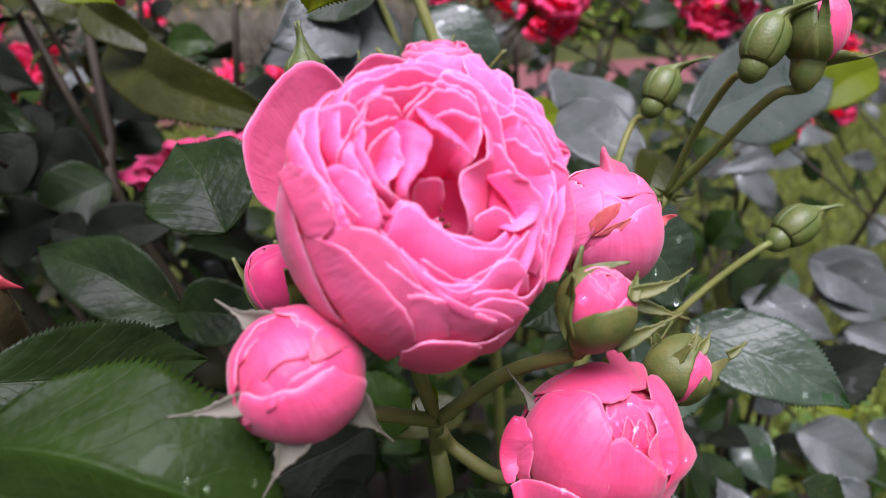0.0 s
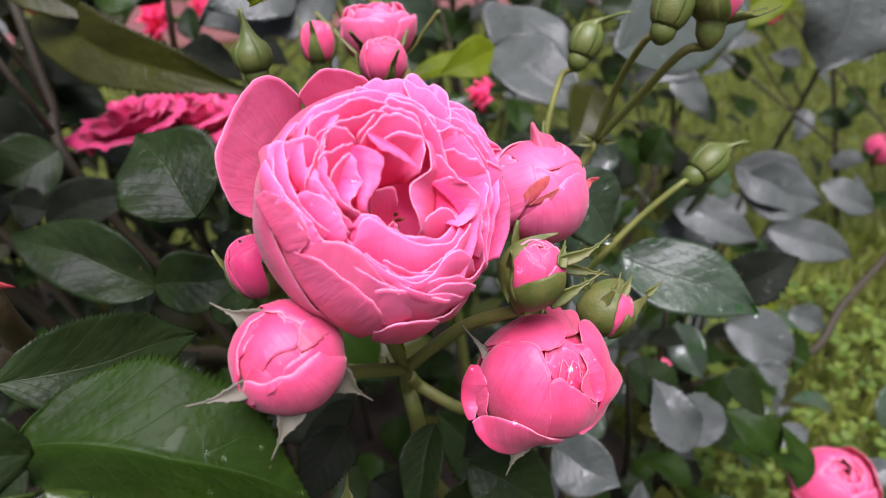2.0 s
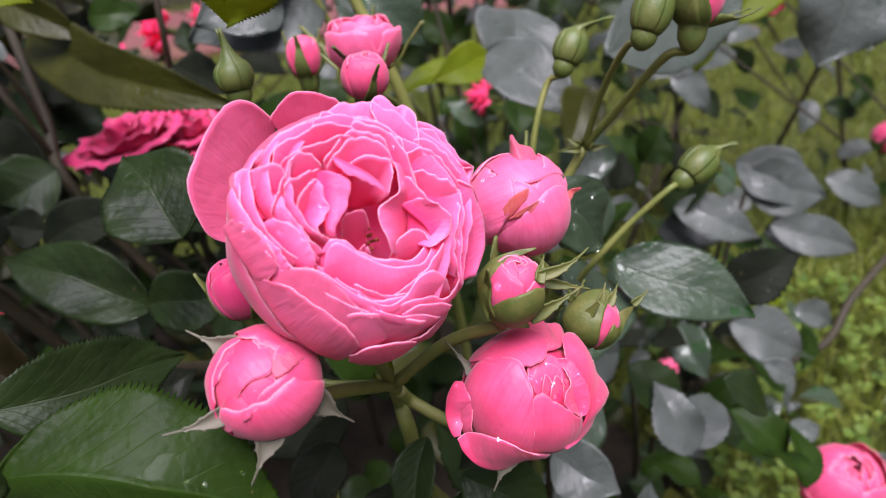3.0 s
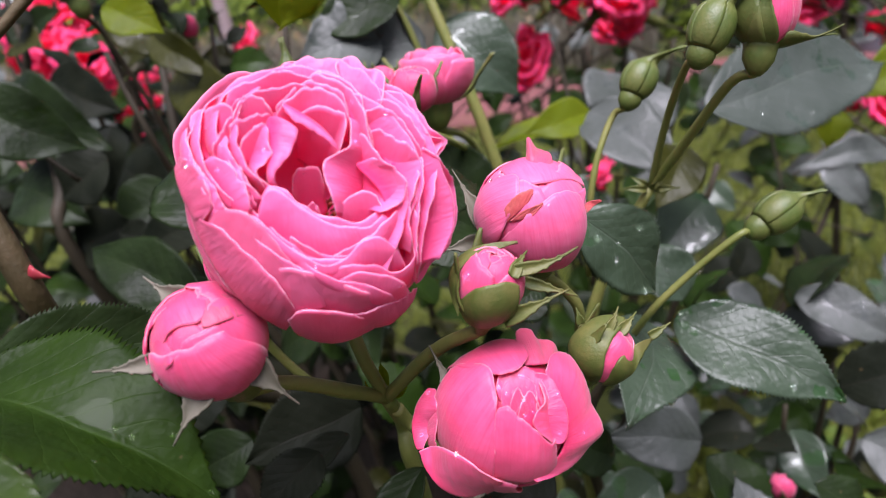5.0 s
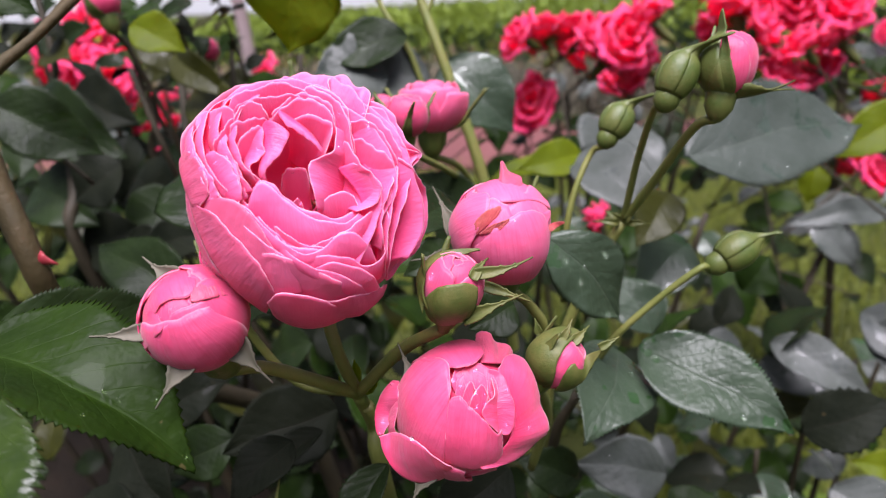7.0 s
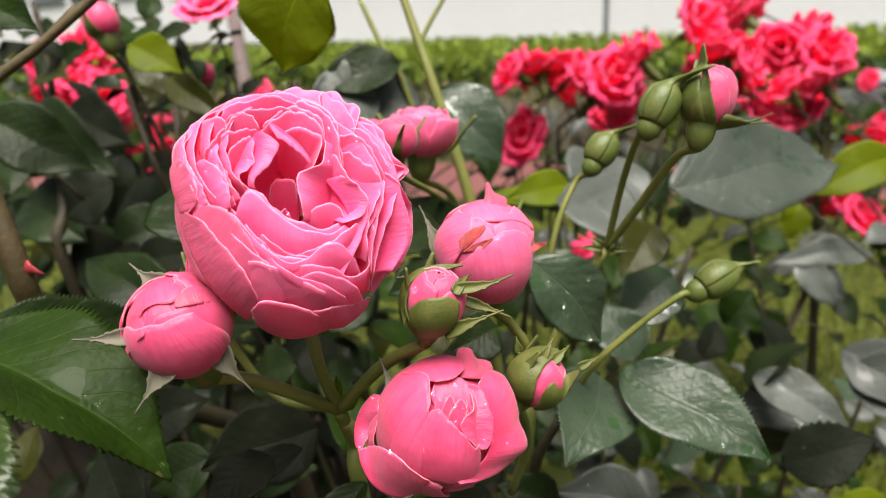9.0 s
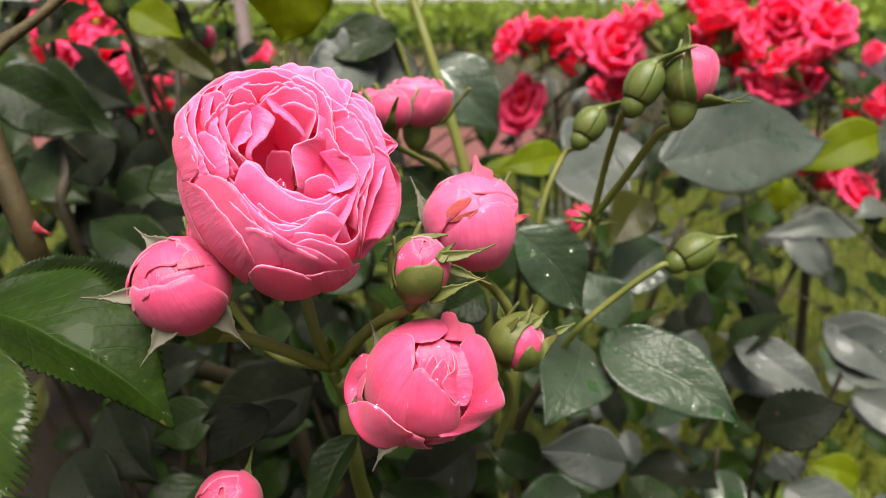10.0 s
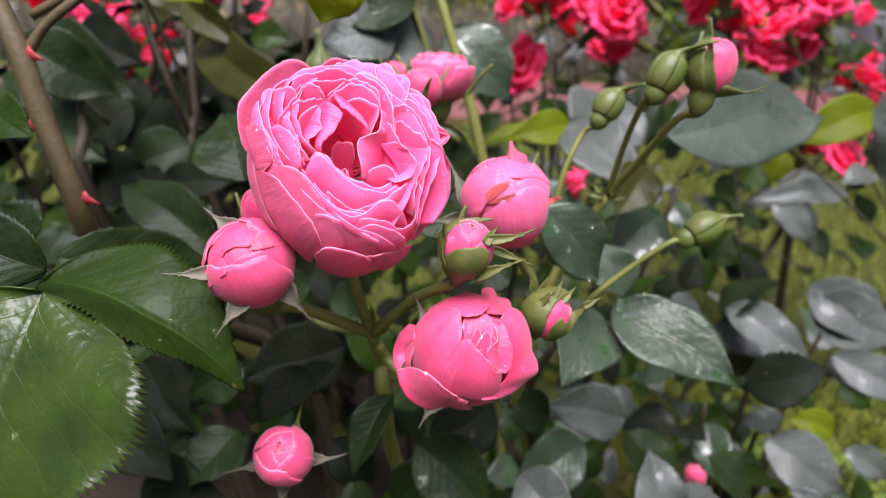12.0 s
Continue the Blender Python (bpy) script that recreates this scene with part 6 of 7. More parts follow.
def leaf(base, tip, width, mat=None, tilt=0.0, fold=0.25, arch=0.10, round_tip=0.3, face=(0.25, -0.8, 0.65)):
    """One leaf of the pink bush, by the places of its foot and tip."""
    global LEAVES
    LEAVES += 1
    b, t = local(BM, (base, tip))
    return part("leaf", leaf_mesh(b, t, width, tilt, mat or DARK, fold, arch, 100 + LEAVES, 44 if width > 0.03 else 22, face, round_tip), bush)


leaf((-0.1040, 0.1047, 0.6619), (-0.0305, 0.1072, 0.6307), 0.0500, GREEN, -50, 0.5, 0.15)
leaf((-0.1358, 0.1408, 0.6442), (-0.0891, 0.1840, 0.6202), 0.0340, DARK, 0)
leaf((-0.0806, 0.0806, 0.6707), (-0.0852, 0.0257, 0.6149), 0.1010, LUSH, 6, 0.12, 0.05)
leaf((-0.0855, 0.0886, 0.6730), (-0.1194, 0.0811, 0.6911), 0.0251, DARK, 0)
leaf((-0.0891, 0.0890, 0.6711), (-0.1014, 0.0714, 0.6642), 0.0168, DARK, 20)
leaf((-0.1406, 0.2510, 0.5915), (-0.2114, 0.2641, 0.6228), 0.0386, DARK, 0)
leaf((-0.0909, 0.2161, 0.6536), (-0.1174, 0.2474, 0.6777), 0.0455, DARK, 0, 0.2)
leaf((-0.1419, 0.2519, 0.5928), (-0.0923, 0.2504, 0.5957), 0.0322, DARK, 0)
leaf((-0.2339, 0.3251, 0.5890), (-0.1738, 0.3370, 0.6008), 0.0319, SHADED, 0)
leaf((-0.3797, 0.4028, 0.6817), (-0.2880, 0.3871, 0.6391), 0.0598, DARK, 10)
leaf((-0.3072, 0.4211, 0.6467), (-0.3098, 0.3946, 0.5991), 0.0422, SHADED, 0)
leaf((-0.2645, 0.4153, 0.5930), (-0.3083, 0.3842, 0.5792), 0.0496, DARK, 0)
leaf((-0.3260, 0.4156, 0.5597), (-0.3531, 0.3989, 0.5424), 0.0372, SHADED, 0)
leaf((-0.2494, 0.3541, 0.5803), (-0.2714, 0.3525, 0.5884), 0.0277, SHADED, 0)
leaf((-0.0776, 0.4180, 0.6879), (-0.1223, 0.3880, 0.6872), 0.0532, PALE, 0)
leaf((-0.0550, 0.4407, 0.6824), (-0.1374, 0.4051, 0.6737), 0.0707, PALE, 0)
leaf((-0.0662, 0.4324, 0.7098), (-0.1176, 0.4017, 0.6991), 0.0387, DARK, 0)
leaf((-0.0446, 0.4447, 0.6883), (0.0053, 0.4328, 0.6413), 0.0576, WAXY_SHEEN, 0)
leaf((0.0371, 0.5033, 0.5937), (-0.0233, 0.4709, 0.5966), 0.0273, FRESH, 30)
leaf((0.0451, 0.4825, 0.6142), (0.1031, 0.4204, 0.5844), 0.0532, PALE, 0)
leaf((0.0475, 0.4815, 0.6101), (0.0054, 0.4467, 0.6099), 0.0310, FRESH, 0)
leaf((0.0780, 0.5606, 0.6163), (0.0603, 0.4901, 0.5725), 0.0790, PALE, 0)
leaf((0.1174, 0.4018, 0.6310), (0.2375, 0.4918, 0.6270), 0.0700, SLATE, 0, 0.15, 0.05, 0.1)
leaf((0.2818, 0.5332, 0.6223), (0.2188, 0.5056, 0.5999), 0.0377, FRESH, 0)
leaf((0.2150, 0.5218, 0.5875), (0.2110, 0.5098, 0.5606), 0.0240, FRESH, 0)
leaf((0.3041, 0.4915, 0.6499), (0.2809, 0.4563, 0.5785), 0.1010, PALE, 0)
leaf((0.0551, 0.2328, 0.6449), (0.0849, 0.2435, 0.6027), 0.0334, WAXY_SHEEN, 0, 0.15)
leaf((0.0822, 0.2789, 0.5678), (0.0725, 0.2127, 0.5632), 0.0412, WAXY_SHEEN, 0, 0.1)
leaf((0.0914, 0.2656, 0.5779), (0.1561, 0.2380, 0.5563), 0.0412, WAXY_SHEEN, -6, 0.22, 0.07)
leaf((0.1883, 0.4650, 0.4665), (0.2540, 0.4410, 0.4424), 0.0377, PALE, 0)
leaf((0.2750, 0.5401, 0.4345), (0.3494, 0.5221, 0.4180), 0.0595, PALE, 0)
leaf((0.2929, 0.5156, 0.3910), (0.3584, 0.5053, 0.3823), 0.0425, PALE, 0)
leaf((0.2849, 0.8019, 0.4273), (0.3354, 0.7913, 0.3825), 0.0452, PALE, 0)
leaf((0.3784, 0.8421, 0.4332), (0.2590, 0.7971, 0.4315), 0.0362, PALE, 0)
leaf((0.0363, 0.2158, 0.5381), (0.0067, 0.1855, 0.5293), 0.0341, SHADED, 0)
leaf((0.0841, 0.2613, 0.4793), (0.0479, 0.2336, 0.4679), 0.0382, WAXY_SHEEN, 0)
leaf((0.1106, 0.3151, 0.4575), (0.0574, 0.2975, 0.4732), 0.0387, PALE, 0)
leaf((0.0087, 0.1675, 0.5490), (0.0462, 0.1586, 0.5245), 0.0357, DARK, 0)
leaf((-0.0018, 0.1612, 0.5103), (0.0213, 0.1728, 0.5417), 0.0255, DARK, 0)
leaf((-0.0040, 0.1711, 0.5728), (-0.0154, 0.1427, 0.5476), 0.0186, DARK, 25, 0.7)
leaf((0.2305, 0.4181, 0.3717), (0.2935, 0.4054, 0.3384), 0.0512, PALE, 0)
leaf((0.3108, 0.4663, 0.3342), (0.3500, 0.4634, 0.3092), 0.0293, PALE, 0)
leaf((0.2985, 0.4703, 0.3477), (0.2583, 0.4662, 0.3604), 0.0293, FRESH, 0)
leaf((0.0625, 0.2706, 0.4858), (0.0309, 0.2600, 0.5035), 0.0279, DARK, 0)
leaf((-0.0363, 0.1596, 0.5894), (-0.0497, 0.1334, 0.5800), 0.0206, SHADED, 10)
leaf((-0.0448, 0.2134, 0.5635), (-0.0854, 0.1777, 0.5609), 0.0403, SHADED, 0)
leaf((-0.0346, 0.1685, 0.5401), (-0.0139, 0.1647, 0.5227), 0.0234, SHADED, 0)
leaf((-0.0387, 0.2442, 0.7636), (-0.0580, 0.2463, 0.7221), 0.0467, FRESH, 0, 0.15)
leaf((-0.2334, 0.3703, 0.7336), (-0.1998, 0.3722, 0.7137), 0.0299, FRESH, 0)
leaf((-0.2388, 0.2690, 0.7635), (-0.2084, 0.2713, 0.7470), 0.0248, GREEN, 0)
leaf((-0.2834, 0.4729, 0.6747), (-0.1122, 0.3698, 0.6408), 0.0457, OLIVE, 18, 0.35)
leaf((-0.1658, 0.4355, 0.6494), (-0.1182, 0.3938, 0.6402), 0.0305, SHADED, 0)
leaf((-0.2745, 0.4579, 0.7036), (-0.2128, 0.4296, 0.6717), 0.0282, OLIVE, 20, 0.5)
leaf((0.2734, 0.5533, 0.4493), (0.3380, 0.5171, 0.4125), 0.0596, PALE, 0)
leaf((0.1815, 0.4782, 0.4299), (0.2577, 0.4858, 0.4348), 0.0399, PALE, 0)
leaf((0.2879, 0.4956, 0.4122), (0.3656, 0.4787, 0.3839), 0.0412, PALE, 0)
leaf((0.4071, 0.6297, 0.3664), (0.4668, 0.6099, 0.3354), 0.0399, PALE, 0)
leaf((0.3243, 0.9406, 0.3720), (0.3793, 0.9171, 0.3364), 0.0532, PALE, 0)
leaf((0.0987, 0.3170, 0.5545), (0.0780, 0.3353, 0.5808), 0.0319, WAXY_SHEEN, 0)
leaf((0.1252, 0.4576, 0.5495), (0.0871, 0.4144, 0.5259), 0.0478, WAXY_SHEEN, 0)
leaf((0.1097, 0.4280, 0.5983), (0.0894, 0.3903, 0.5752), 0.0359, OLIVE, 0)
leaf((0.1704, 0.5023, 0.4889), (0.1912, 0.5184, 0.5135), 0.0390, GREEN, 0)
leaf((-0.1691, 0.1530, 0.6437), (-0.1636, 0.1628, 0.6591), 0.0239, DARK, 0)
leaf((-0.1872, 0.1758, 0.6950), (-0.1605, 0.1669, 0.6867), 0.0239, GREEN, 0)
leaf((-0.2980, 0.3030, 0.6973), (-0.2439, 0.3257, 0.6587), 0.0457, DARK, 0)
leaf((0.0350, 0.2514, 0.6033), (0.0173, 0.2334, 0.5993), 0.0247, DARK, 0)
leaf((0.0105, 0.2451, 0.6333), (-0.0081, 0.2266, 0.6288), 0.0213, DARK, 0)
leaf((-0.0092, 0.2339, 0.6475), (0.0068, 0.2815, 0.6429), 0.0227, DARK, 0)
leaf((-0.0013, 0.3334, 0.6112), (-0.0351, 0.3354, 0.6409), 0.0355, DARK, 0)
leaf((-0.0395, 0.1867, 0.5731), (-0.0633, 0.1624, 0.5586), 0.0149, SHADED, 30, 0.6)
leaf((0.0512, 0.2171, 0.4900), (0.0835, 0.1981, 0.4787), 0.0341, PALE, 0)

# dark-coloured leaves fill the gap low on the left, shade included in colour
leaf((-0.1746, 0.2088, 0.5336), (-0.1297, 0.1841, 0.5086), 0.0380, SHADED, 10)
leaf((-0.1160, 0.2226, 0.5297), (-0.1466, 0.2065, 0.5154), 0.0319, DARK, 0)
leaf((-0.1744, 0.1799, 0.5234), (-0.1276, 0.1574, 0.5015), 0.0361, SHADED, -10)
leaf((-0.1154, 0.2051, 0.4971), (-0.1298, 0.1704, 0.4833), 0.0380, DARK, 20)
leaf((-0.1720, 0.2329, 0.5337), (-0.1327, 0.2500, 0.5455), 0.0335, SHADED, 0)
leaf((-0.1673, 0.1771, 0.4713), (-0.1070, 0.1703, 0.4717), 0.0415, SHADED, 0)
leaf((-0.1533, 0.2489, 0.5133), (-0.1668, 0.2159, 0.4970), 0.0449, SHADED, 0)
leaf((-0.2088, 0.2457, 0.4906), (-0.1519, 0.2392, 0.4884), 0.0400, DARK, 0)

leaf((-0.3075, 0.5077, 0.6393), (-0.2516, 0.4696, 0.6175), 0.0497, SHADED, 0)
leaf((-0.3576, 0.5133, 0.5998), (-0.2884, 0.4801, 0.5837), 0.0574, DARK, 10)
leaf((-0.2805, 0.4553, 0.5664), (-0.3122, 0.4259, 0.5625), 0.0497, SHADED, 0)
leaf((-0.2853, 0.6065, 0.6367), (-0.3466, 0.5986, 0.6304), 0.0585, SHADED, 0)
leaf((-0.4095, 0.4841, 0.6733), (-0.3386, 0.4712, 0.6450), 0.0541, SHADED, 10)
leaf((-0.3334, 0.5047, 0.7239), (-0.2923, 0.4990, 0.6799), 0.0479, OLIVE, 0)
leaf((-0.2772, 0.3738, 0.6359), (-0.3121, 0.3547, 0.6144), 0.0488, SHADED, 0)
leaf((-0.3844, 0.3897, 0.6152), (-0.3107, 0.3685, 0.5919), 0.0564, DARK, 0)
leaf((-0.3398, 0.4506, 0.6055), (-0.2779, 0.4237, 0.5842), 0.0565, SHADED, 0)
leaf((-0.3347, 0.3726, 0.5667), (-0.2860, 0.3861, 0.5803), 0.0519, SHADED, 0)

# near-black leaves in front of the red roses; the dimness is in their colour
leaf((-0.4391, 0.6444, 0.5935), (-0.3922, 0.6304, 0.5800), 0.0310, SHADED, 9)
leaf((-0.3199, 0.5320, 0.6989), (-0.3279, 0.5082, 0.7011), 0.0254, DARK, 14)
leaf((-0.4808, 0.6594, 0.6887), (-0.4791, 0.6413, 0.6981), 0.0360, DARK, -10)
leaf((-0.4081, 0.6599, 0.7197), (-0.4056, 0.6425, 0.7303), 0.0211, SHADED, -7)
leaf((-0.3276, 0.5673, 0.7086), (-0.3301, 0.5472, 0.7161), 0.0341, SHADED, -9)
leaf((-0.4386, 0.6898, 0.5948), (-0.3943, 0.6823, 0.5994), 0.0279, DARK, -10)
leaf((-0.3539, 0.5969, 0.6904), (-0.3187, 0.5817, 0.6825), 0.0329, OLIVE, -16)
leaf((-0.4159, 0.5737, 0.5954), (-0.4177, 0.5510, 0.5960), 0.0347, SHADED, -17)
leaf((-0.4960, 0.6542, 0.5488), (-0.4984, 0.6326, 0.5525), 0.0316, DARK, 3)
leaf((-0.4035, 0.5655, 0.5939), (-0.3717, 0.5498, 0.5870), 0.0248, SHADED, -5)
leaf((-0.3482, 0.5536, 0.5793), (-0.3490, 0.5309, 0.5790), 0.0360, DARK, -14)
leaf((-0.3745, 0.5571, 0.6072), (-0.3780, 0.5345, 0.6090), 0.0223, SHADED, 1)
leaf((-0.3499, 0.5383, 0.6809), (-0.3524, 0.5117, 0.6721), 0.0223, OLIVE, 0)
leaf((-0.4370, 0.5999, 0.5926), (-0.4041, 0.5894, 0.5981), 0.0304, SHADED, -17)
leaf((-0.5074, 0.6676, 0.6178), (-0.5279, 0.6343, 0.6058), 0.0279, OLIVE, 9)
leaf((-0.4762, 0.7333, 0.7021), (-0.4457, 0.7119, 0.6824), 0.0273, SHADED, -12)
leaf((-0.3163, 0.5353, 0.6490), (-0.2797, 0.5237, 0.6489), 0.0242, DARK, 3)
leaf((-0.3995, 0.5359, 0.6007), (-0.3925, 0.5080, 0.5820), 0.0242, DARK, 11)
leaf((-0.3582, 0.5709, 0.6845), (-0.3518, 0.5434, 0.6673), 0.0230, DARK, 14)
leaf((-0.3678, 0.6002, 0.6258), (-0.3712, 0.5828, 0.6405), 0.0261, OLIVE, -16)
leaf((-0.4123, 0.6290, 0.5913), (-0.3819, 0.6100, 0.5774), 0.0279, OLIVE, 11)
leaf((-0.4529, 0.6027, 0.5558), (-0.4059, 0.5958, 0.5597), 0.0242, SHADED, 10)
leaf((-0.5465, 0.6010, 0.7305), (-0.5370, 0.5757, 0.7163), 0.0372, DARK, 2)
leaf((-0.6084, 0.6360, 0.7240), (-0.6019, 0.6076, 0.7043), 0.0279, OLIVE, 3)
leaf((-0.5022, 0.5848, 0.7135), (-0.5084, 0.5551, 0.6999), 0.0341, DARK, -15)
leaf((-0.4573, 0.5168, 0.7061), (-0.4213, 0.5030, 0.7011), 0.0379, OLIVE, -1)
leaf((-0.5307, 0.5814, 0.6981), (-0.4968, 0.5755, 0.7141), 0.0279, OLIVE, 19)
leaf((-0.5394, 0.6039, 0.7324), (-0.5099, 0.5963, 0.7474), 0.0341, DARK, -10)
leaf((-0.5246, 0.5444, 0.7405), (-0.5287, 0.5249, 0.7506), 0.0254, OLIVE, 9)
leaf((-0.4608, 0.4957, 0.7119), (-0.4619, 0.4701, 0.7046), 0.0316, SHADED, 2)
leaf((-0.5115, 0.5555, 0.7306), (-0.5185, 0.5259, 0.7179), 0.0316, SHADED, 15)
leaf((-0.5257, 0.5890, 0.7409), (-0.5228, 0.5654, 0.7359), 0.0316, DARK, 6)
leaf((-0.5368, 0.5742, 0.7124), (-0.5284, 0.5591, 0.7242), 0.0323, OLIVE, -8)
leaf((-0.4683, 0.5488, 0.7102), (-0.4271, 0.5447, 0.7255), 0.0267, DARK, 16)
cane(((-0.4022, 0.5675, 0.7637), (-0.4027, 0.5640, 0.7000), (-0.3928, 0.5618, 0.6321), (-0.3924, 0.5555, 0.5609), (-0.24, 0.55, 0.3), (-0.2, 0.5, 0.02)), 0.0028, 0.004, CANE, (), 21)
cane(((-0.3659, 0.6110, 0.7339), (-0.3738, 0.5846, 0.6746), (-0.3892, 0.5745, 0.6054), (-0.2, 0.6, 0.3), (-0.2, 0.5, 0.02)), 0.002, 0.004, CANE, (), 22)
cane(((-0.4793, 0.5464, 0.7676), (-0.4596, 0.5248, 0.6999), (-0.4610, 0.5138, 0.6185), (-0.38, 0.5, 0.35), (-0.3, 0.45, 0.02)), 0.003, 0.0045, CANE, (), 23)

# raindrops that stand on the broad leaves
leaves = [o for o in bush.children if o.name.split(".")[0] == "leaf"]
dr = random.Random(77)
for k in (0, 2, 22, 25, 26, 27, 28, 29, 30, 31, 35, 36, 40):
    me = leaves[k].data
    half = len(me.vertices) // 2
    for q in range(5):
        v = me.vertices[dr.randrange(half // 8, half - half // 8)]
        n = v.normal if v.normal.z > 0 else -v.normal
        part("water_drop", drop_mesh(dr.uniform(0.0006, 0.0016)), leaves[k], "clear raindrop", Matrix.Translation(v.co) @ axes(n))

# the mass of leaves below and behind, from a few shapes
# several shapes are near-black, so the depth's shade comes from their colour
POOL = [leaf_mesh((0, 0, 0), (0, 0.045, 0), 0.030 + 0.003 * (k % 3), 0, (DARK, SHADED, GREEN, OLIVE, GREEN, DARK)[k % 6], 0.2, 0.1, 700 + k, 12, (0, 0, 1), 0.4) for k in range(6)]


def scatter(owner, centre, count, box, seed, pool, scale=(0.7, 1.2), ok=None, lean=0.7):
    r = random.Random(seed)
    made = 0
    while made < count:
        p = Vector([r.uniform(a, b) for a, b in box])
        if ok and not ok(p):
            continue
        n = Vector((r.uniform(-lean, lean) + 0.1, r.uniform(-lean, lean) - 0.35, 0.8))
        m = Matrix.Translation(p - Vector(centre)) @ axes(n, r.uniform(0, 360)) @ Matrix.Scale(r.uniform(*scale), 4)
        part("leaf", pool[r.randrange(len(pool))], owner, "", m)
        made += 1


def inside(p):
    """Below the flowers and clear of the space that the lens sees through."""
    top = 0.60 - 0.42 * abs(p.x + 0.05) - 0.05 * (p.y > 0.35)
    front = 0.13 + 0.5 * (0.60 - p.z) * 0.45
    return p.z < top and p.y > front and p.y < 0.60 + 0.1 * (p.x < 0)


# unseen leaves added low in front to block light into the bush
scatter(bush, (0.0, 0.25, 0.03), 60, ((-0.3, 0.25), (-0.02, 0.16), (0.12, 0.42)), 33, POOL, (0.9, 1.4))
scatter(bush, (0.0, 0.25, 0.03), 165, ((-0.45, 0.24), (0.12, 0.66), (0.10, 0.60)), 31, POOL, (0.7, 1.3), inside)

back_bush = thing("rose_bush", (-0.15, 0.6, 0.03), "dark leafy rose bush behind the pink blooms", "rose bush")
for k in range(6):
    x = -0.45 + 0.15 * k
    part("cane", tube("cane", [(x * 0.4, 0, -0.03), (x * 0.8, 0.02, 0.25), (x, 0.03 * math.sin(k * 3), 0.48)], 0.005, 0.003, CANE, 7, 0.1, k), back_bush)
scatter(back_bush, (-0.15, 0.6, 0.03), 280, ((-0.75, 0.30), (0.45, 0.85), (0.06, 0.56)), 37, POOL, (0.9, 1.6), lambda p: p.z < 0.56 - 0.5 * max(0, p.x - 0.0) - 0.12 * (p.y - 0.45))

side_bush = thing("rose_bush", (-0.5, 0.55, 0.03), "shaded rose bush with bare canes and leaves coloured dark for the shade", "rose bush")
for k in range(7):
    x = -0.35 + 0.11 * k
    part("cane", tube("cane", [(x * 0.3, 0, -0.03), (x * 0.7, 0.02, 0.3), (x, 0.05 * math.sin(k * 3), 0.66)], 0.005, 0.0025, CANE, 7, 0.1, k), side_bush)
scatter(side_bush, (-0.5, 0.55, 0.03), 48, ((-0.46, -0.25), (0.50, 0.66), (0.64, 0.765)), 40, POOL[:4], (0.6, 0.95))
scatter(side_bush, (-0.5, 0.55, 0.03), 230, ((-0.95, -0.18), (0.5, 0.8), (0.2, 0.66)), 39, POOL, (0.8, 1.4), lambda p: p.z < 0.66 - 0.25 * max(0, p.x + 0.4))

front_bush = thing("rose_bush", (0.2, 0.5, 0.03), "rose bush with grey-green wet leaves at the edge of the lawn", "rose bush")
for k in range(6):
    x = -0.12 + 0.05 * k
    part("cane", tube("cane", [(x * 0.3, 0, -0.03), (x * 0.7, 0.05 * (k - 3), 0.2), (x, 0.07 * (k - 3), 0.36)], 0.004, 0.002, CANE, 7, 0.1, k), front_bush)
MIXED = [leaf_mesh((0, 0, 0), (0, 0.045, 0), 0.031, 0, (PALE, WAXY_SHEEN, GREEN, WAXY_SHEEN, GREEN, PALE, OLIVE)[k], 0.2, 0.1, 730 + k, 12, (0, 0, 1), 0.4) for k in range(7)]
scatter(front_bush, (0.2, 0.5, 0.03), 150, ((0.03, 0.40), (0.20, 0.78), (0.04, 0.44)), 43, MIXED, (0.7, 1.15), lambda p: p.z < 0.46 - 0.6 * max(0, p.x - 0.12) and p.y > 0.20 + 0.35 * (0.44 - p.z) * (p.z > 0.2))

# ---- red rose bushes behind ----


def loose_bloom(label, group, mat):
    ob = thing("rose", (0, 0, 0), label, "rose", group)
    k = 0
    for ring, (count, r, h, curl) in enumerate(((5, 27, 3, 8), (4, 19, 9, 6), (3, 9, 12, 3))):
        for q in range(count):
            a = 2 * math.pi * (q + 0.45 * ring) / count
            w = 2.7 * math.pi / count / 2
            rim = [(d * math.cos(a + e), d * math.sin(a + e), h) for e, d in ((-w, r * 0.9), (0, r * 1.15), (w, r * 0.95))]
            part("petal", rose_petal(rim, 7, curl, 6.0, 3.4, 300 + k, mat, 0.5, 13, 9, 3, 0.0, 1.0, 0.15), ob)
            k += 1
    part("calyx", lathe("calyx", [(0.002, -0.022), (0.006, -0.018), (0.006, -0.010), (0.009, -0.006)], SEPAL, 10), ob)
    part("stem", tube("stem", [(0, 0, -0.02), (0.002, 0.004, -0.06), (0, 0.012, -0.14), (0.0, 0.03, -0.24)], 0.0014, 0.0018, CANE, 7), ob)
    return ob


first_red = loose_bloom("bright red rose in full bloom with loose ruffled petals", "red roses", RED)
spent = loose_bloom("spent deep pink rose half hidden behind dark leaves", "pink roses", DEEP)
spent.matrix_basis = Matrix.Translation((-0.2370, 0.4706, 0.5841)) @ axes((-0.1, 0.05, 0.9), 20) @ Matrix.Scale(1.25, 4)
copy_thing(spent, Matrix.Translation((-0.1993, 0.4916, 0.5761)) @ axes((0.15, -0.1, 0.9), 80) @ Matrix.Scale(1.0, 4))
third = loose_bloom("soft pink rose among the upper leaves", "pink roses", PINK)
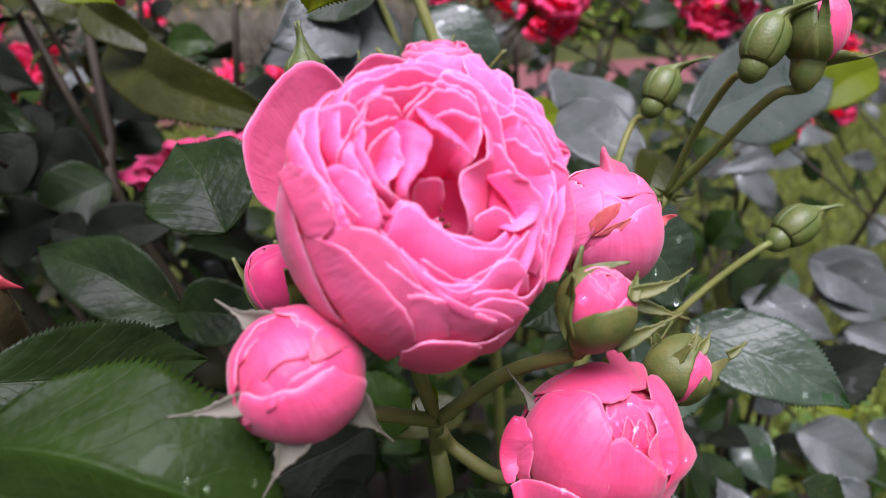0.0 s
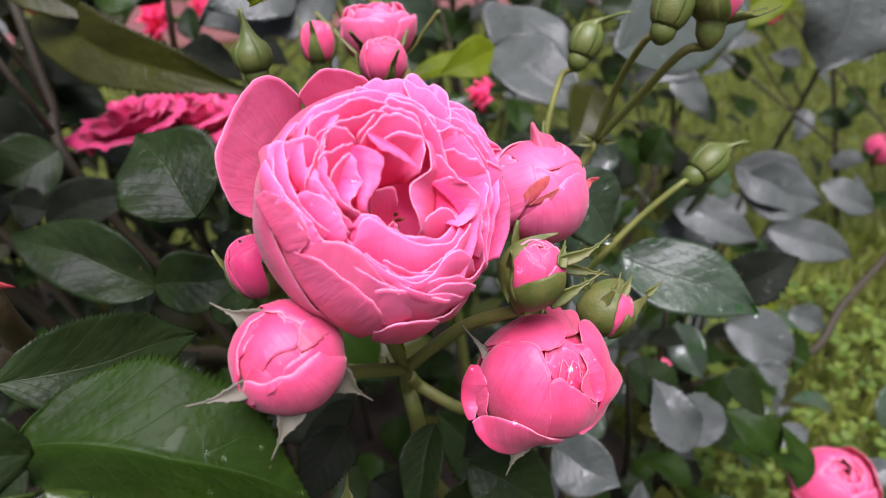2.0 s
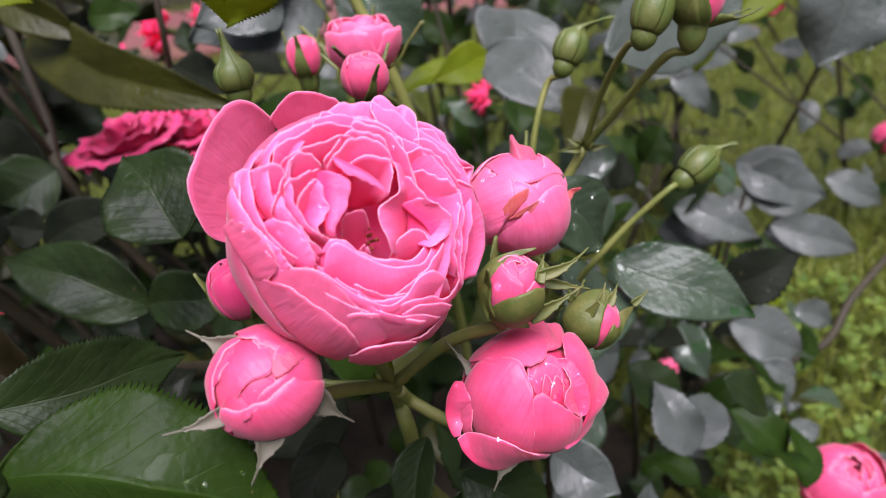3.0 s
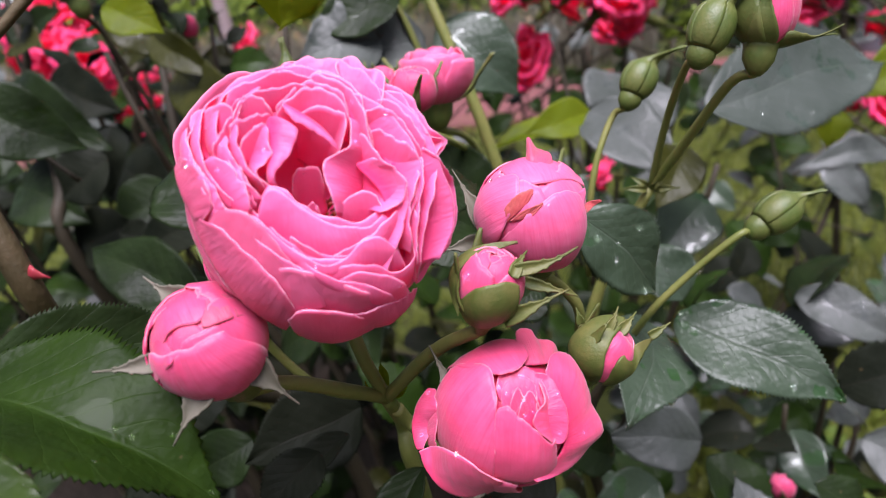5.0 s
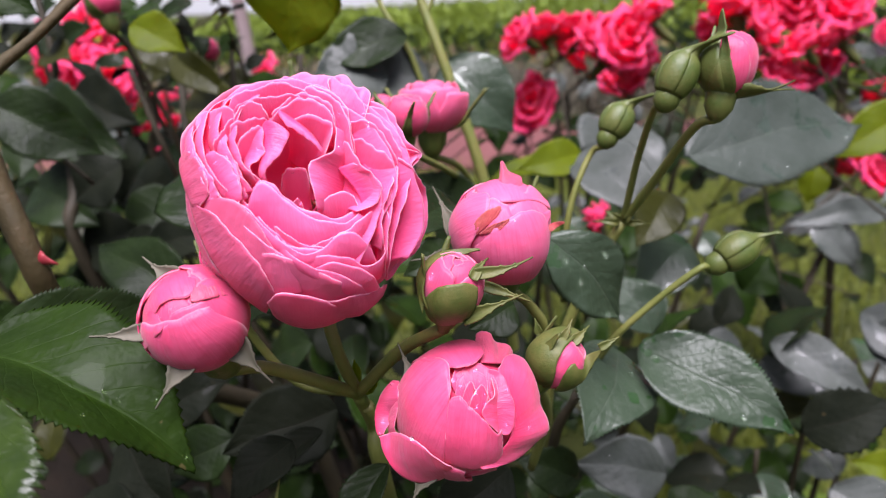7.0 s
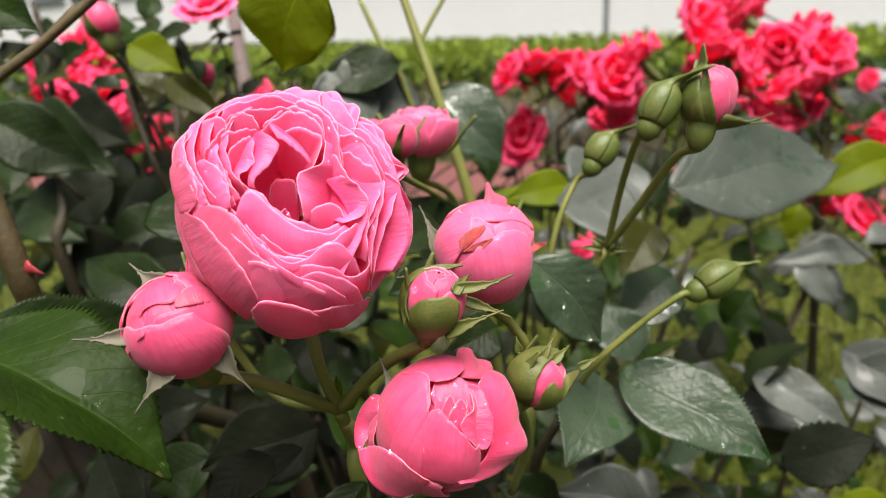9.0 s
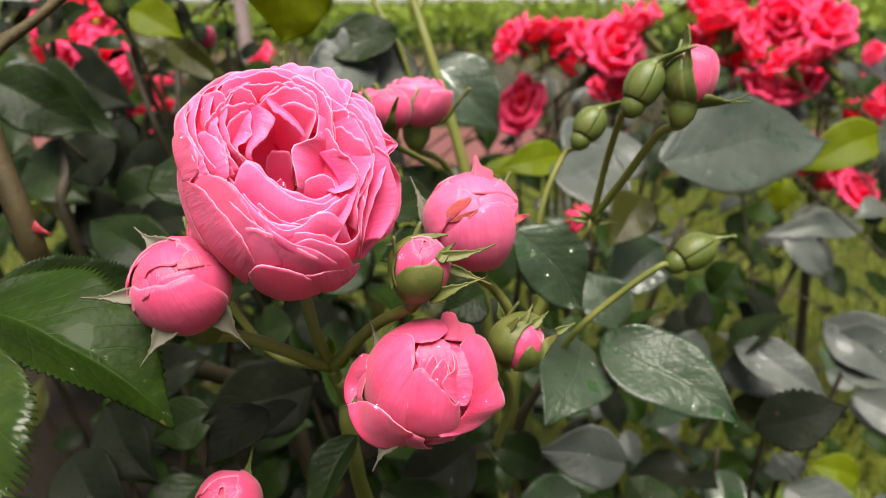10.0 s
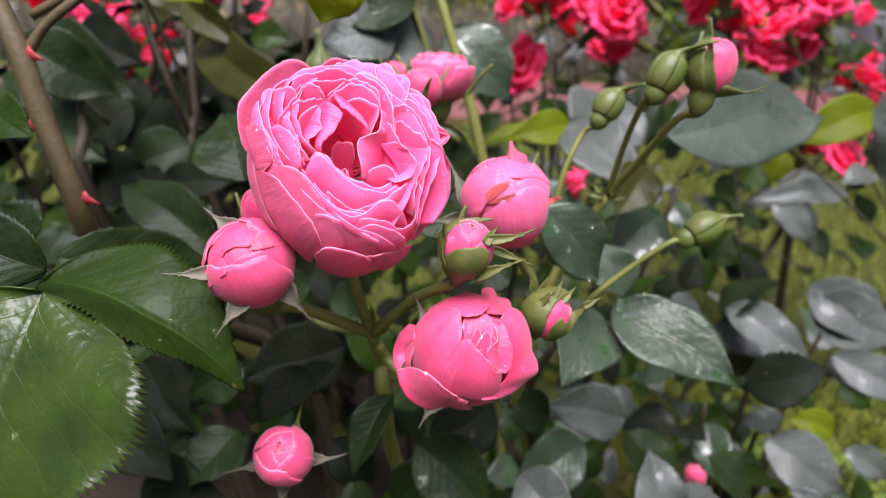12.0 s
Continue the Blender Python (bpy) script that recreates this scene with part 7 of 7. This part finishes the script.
third.matrix_basis = Matrix.Translation((-0.2785, 0.5352, 0.7594)) @ axes((0.1, -0.5, 0.7), 140) @ Matrix.Scale(0.8, 4)
RPOOL = [leaf_mesh((0, 0, 0), (0, 0.05, 0), 0.032, 0, (GREEN, DARK, PALE)[k], 0.2, 0.1, 800 + k, 10, (0, 0, 1), 0.4) for k in range(3)]
placed = 0


def red_cluster(spots, seed, size=1.0):
    """Blooms at places of the plan, each turned its own way."""
    global placed
    r = random.Random(seed)
    for p in spots:
        axis = (r.uniform(-1.0, 1.0), r.uniform(-0.9, 0.5), r.uniform(0.25, 0.9))
        m = Matrix.Translation(p) @ axes(axis, r.uniform(0, 360)) @ Matrix.Diagonal((size * r.uniform(0.9, 1.3), size * r.uniform(0.9, 1.3), size * r.uniform(1.1, 1.6), 1))
        if placed == 0:
            first_red.matrix_basis = m
        else:
            copy_thing(first_red, m)
        placed += 1


def red_bush(place, label, canes, leaves, box, seed, ok=None):
    ob = thing("rose_bush", place, label, "rose bush", "red rose bushes")
    r = random.Random(seed)
    for k in range(canes):
        x, y = r.uniform(box[0][0], box[0][1]) - place[0], r.uniform(box[1][0], box[1][1]) - place[1]
        part("cane", tube("cane", [(x * 0.3, y * 0.3, 0), (x * 0.7, y * 0.7, 0.3), (x, y, box[2][1] - place[2])], 0.005, 0.0025, CANE, 7, 0.1, k), ob)
    scatter(ob, place, leaves, box, seed, RPOOL, (0.7, 1.3), ok)
    return ob


red_cluster(((-0.0626, 0.8485, 0.6575), (-0.0288, 0.8800, 0.6555), (0.0224, 0.8933, 0.6509), (0.0666, 0.8594, 0.6455), (0.0889, 0.8963, 0.6652), (0.0442, 0.9088, 0.6181), (0.0809, 0.9343, 0.5990), (-0.0539, 0.8813, 0.5665), (-0.0129, 0.9520, 0.6283)), 51, 0.95)
red_cluster(((0.1817, 1.0368, 0.6959), (0.2423, 1.1114, 0.6979), (0.2807, 1.0180, 0.6603), (0.2007, 0.9730, 0.6626), (0.2351, 0.9511, 0.6387), (0.2788, 0.9548, 0.6160), (0.2632, 0.9576, 0.5791), (0.3384, 1.0108, 0.6556), (0.3313, 1.0146, 0.6149), (0.3239, 1.1260, 0.6744), (0.2247, 1.0143, 0.6089), (0.1837, 1.0472, 0.6371), (0.2168, 1.1138, 0.7225)), 52, 1.0)
red_cluster(((0.4331, 1.0947, 0.5175), (0.4604, 1.0342, 0.4863), (0.3856, 1.0017, 0.4606), (0.3935, 0.9425, 0.4467), (0.4782, 1.0212, 0.4411), (0.5183, 1.1134, 0.5015), (0.3745, 1.0956, 0.4241)), 53, 0.9)
red_cluster(((-0.7371, 0.8189, 0.6893), (-0.7022, 0.8379, 0.7108), (-0.6800, 0.8053, 0.6695), (-0.6433, 0.7941, 0.6425), (-0.7184, 0.8052, 0.6418), (-0.6661, 0.8503, 0.6599), (-0.7852, 0.8463, 0.6540), (-0.7221, 0.8966, 0.7323)), 54, 0.95)
red_cluster(((-0.6543, 0.8526, 0.5740), (-0.6282, 0.8548, 0.5605), (-0.6875, 0.8661, 0.5486), (-0.6088, 0.8420, 0.5147), (-0.6463, 0.9118, 0.5762), (-0.5252, 1.0169, 0.6096)), 55, 0.8)
red_cluster(((-0.4802, 0.9433, 0.5169), (-0.4152, 0.9840, 0.5169), (-0.5900, 1.0222, 0.5474), (-0.3866, 1.1148, 0.4899)), 56, 0.85)
red_cluster(((0.0409, 0.7412, 0.4591),), 57, 0.55)
red_cluster(((0.7592, 2.1333, 0.3588), (0.6954, 2.2358, 0.3821), (0.6396, 2.3353, 0.3925), (0.7560, 2.2807, 0.4489)), 58, 0.9)
red_cluster(((-0.7184, 0.9533, 0.5624), (-0.6813, 0.9406, 0.5309), (-0.7271, 0.9324, 0.5263), (0.0469, 1.0538, 0.5714), (0.0761, 1.0666, 0.5880), (0.2362, 1.1299, 0.5623), (0.3138, 1.0281, 0.5682)), 59, 0.85)

red_bush((0.0, 0.95, 0.0), "red-flowered rose bush with mid-green leaves", 8, 70, ((-0.16, 0.2), (0.85, 1.15), (0.1, 0.56)), 61)
red_bush((0.42, 1.05, 0.0), "red-flowered rose bush beside the lawn", 4, 110, ((0.2, 0.62), (0.85, 1.25), (0.2, 0.62)), 62, lambda p: p.z > 0.30 or p.x < 0.4)
red_bush((0.75, 1.0, 0.0), "red-flowered rose bush at the lawn edge", 3, 60, ((0.55, 1.1), (0.85, 1.2), (0.1, 0.50)), 63)
red_bush((0.75, 1.95, 0.0), "far red-flowered rose bush across the lawn", 3, 60, ((0.35, 1.15), (1.75, 2.2), (0.08, 0.5)), 65)
red_bush((0.05, 1.5, 0.0), "red-flowered rose bush in the middle of the bed", 5, 50, ((-0.15, 0.25), (1.35, 1.65), (0.08, 0.55)), 66)
red_bush((-0.75, 0.85, 0.0), "red-flowered rose bush with dark canes", 12, 150, ((-1.1, -0.4), (0.7, 1.1), (0.1, 0.66)), 64)
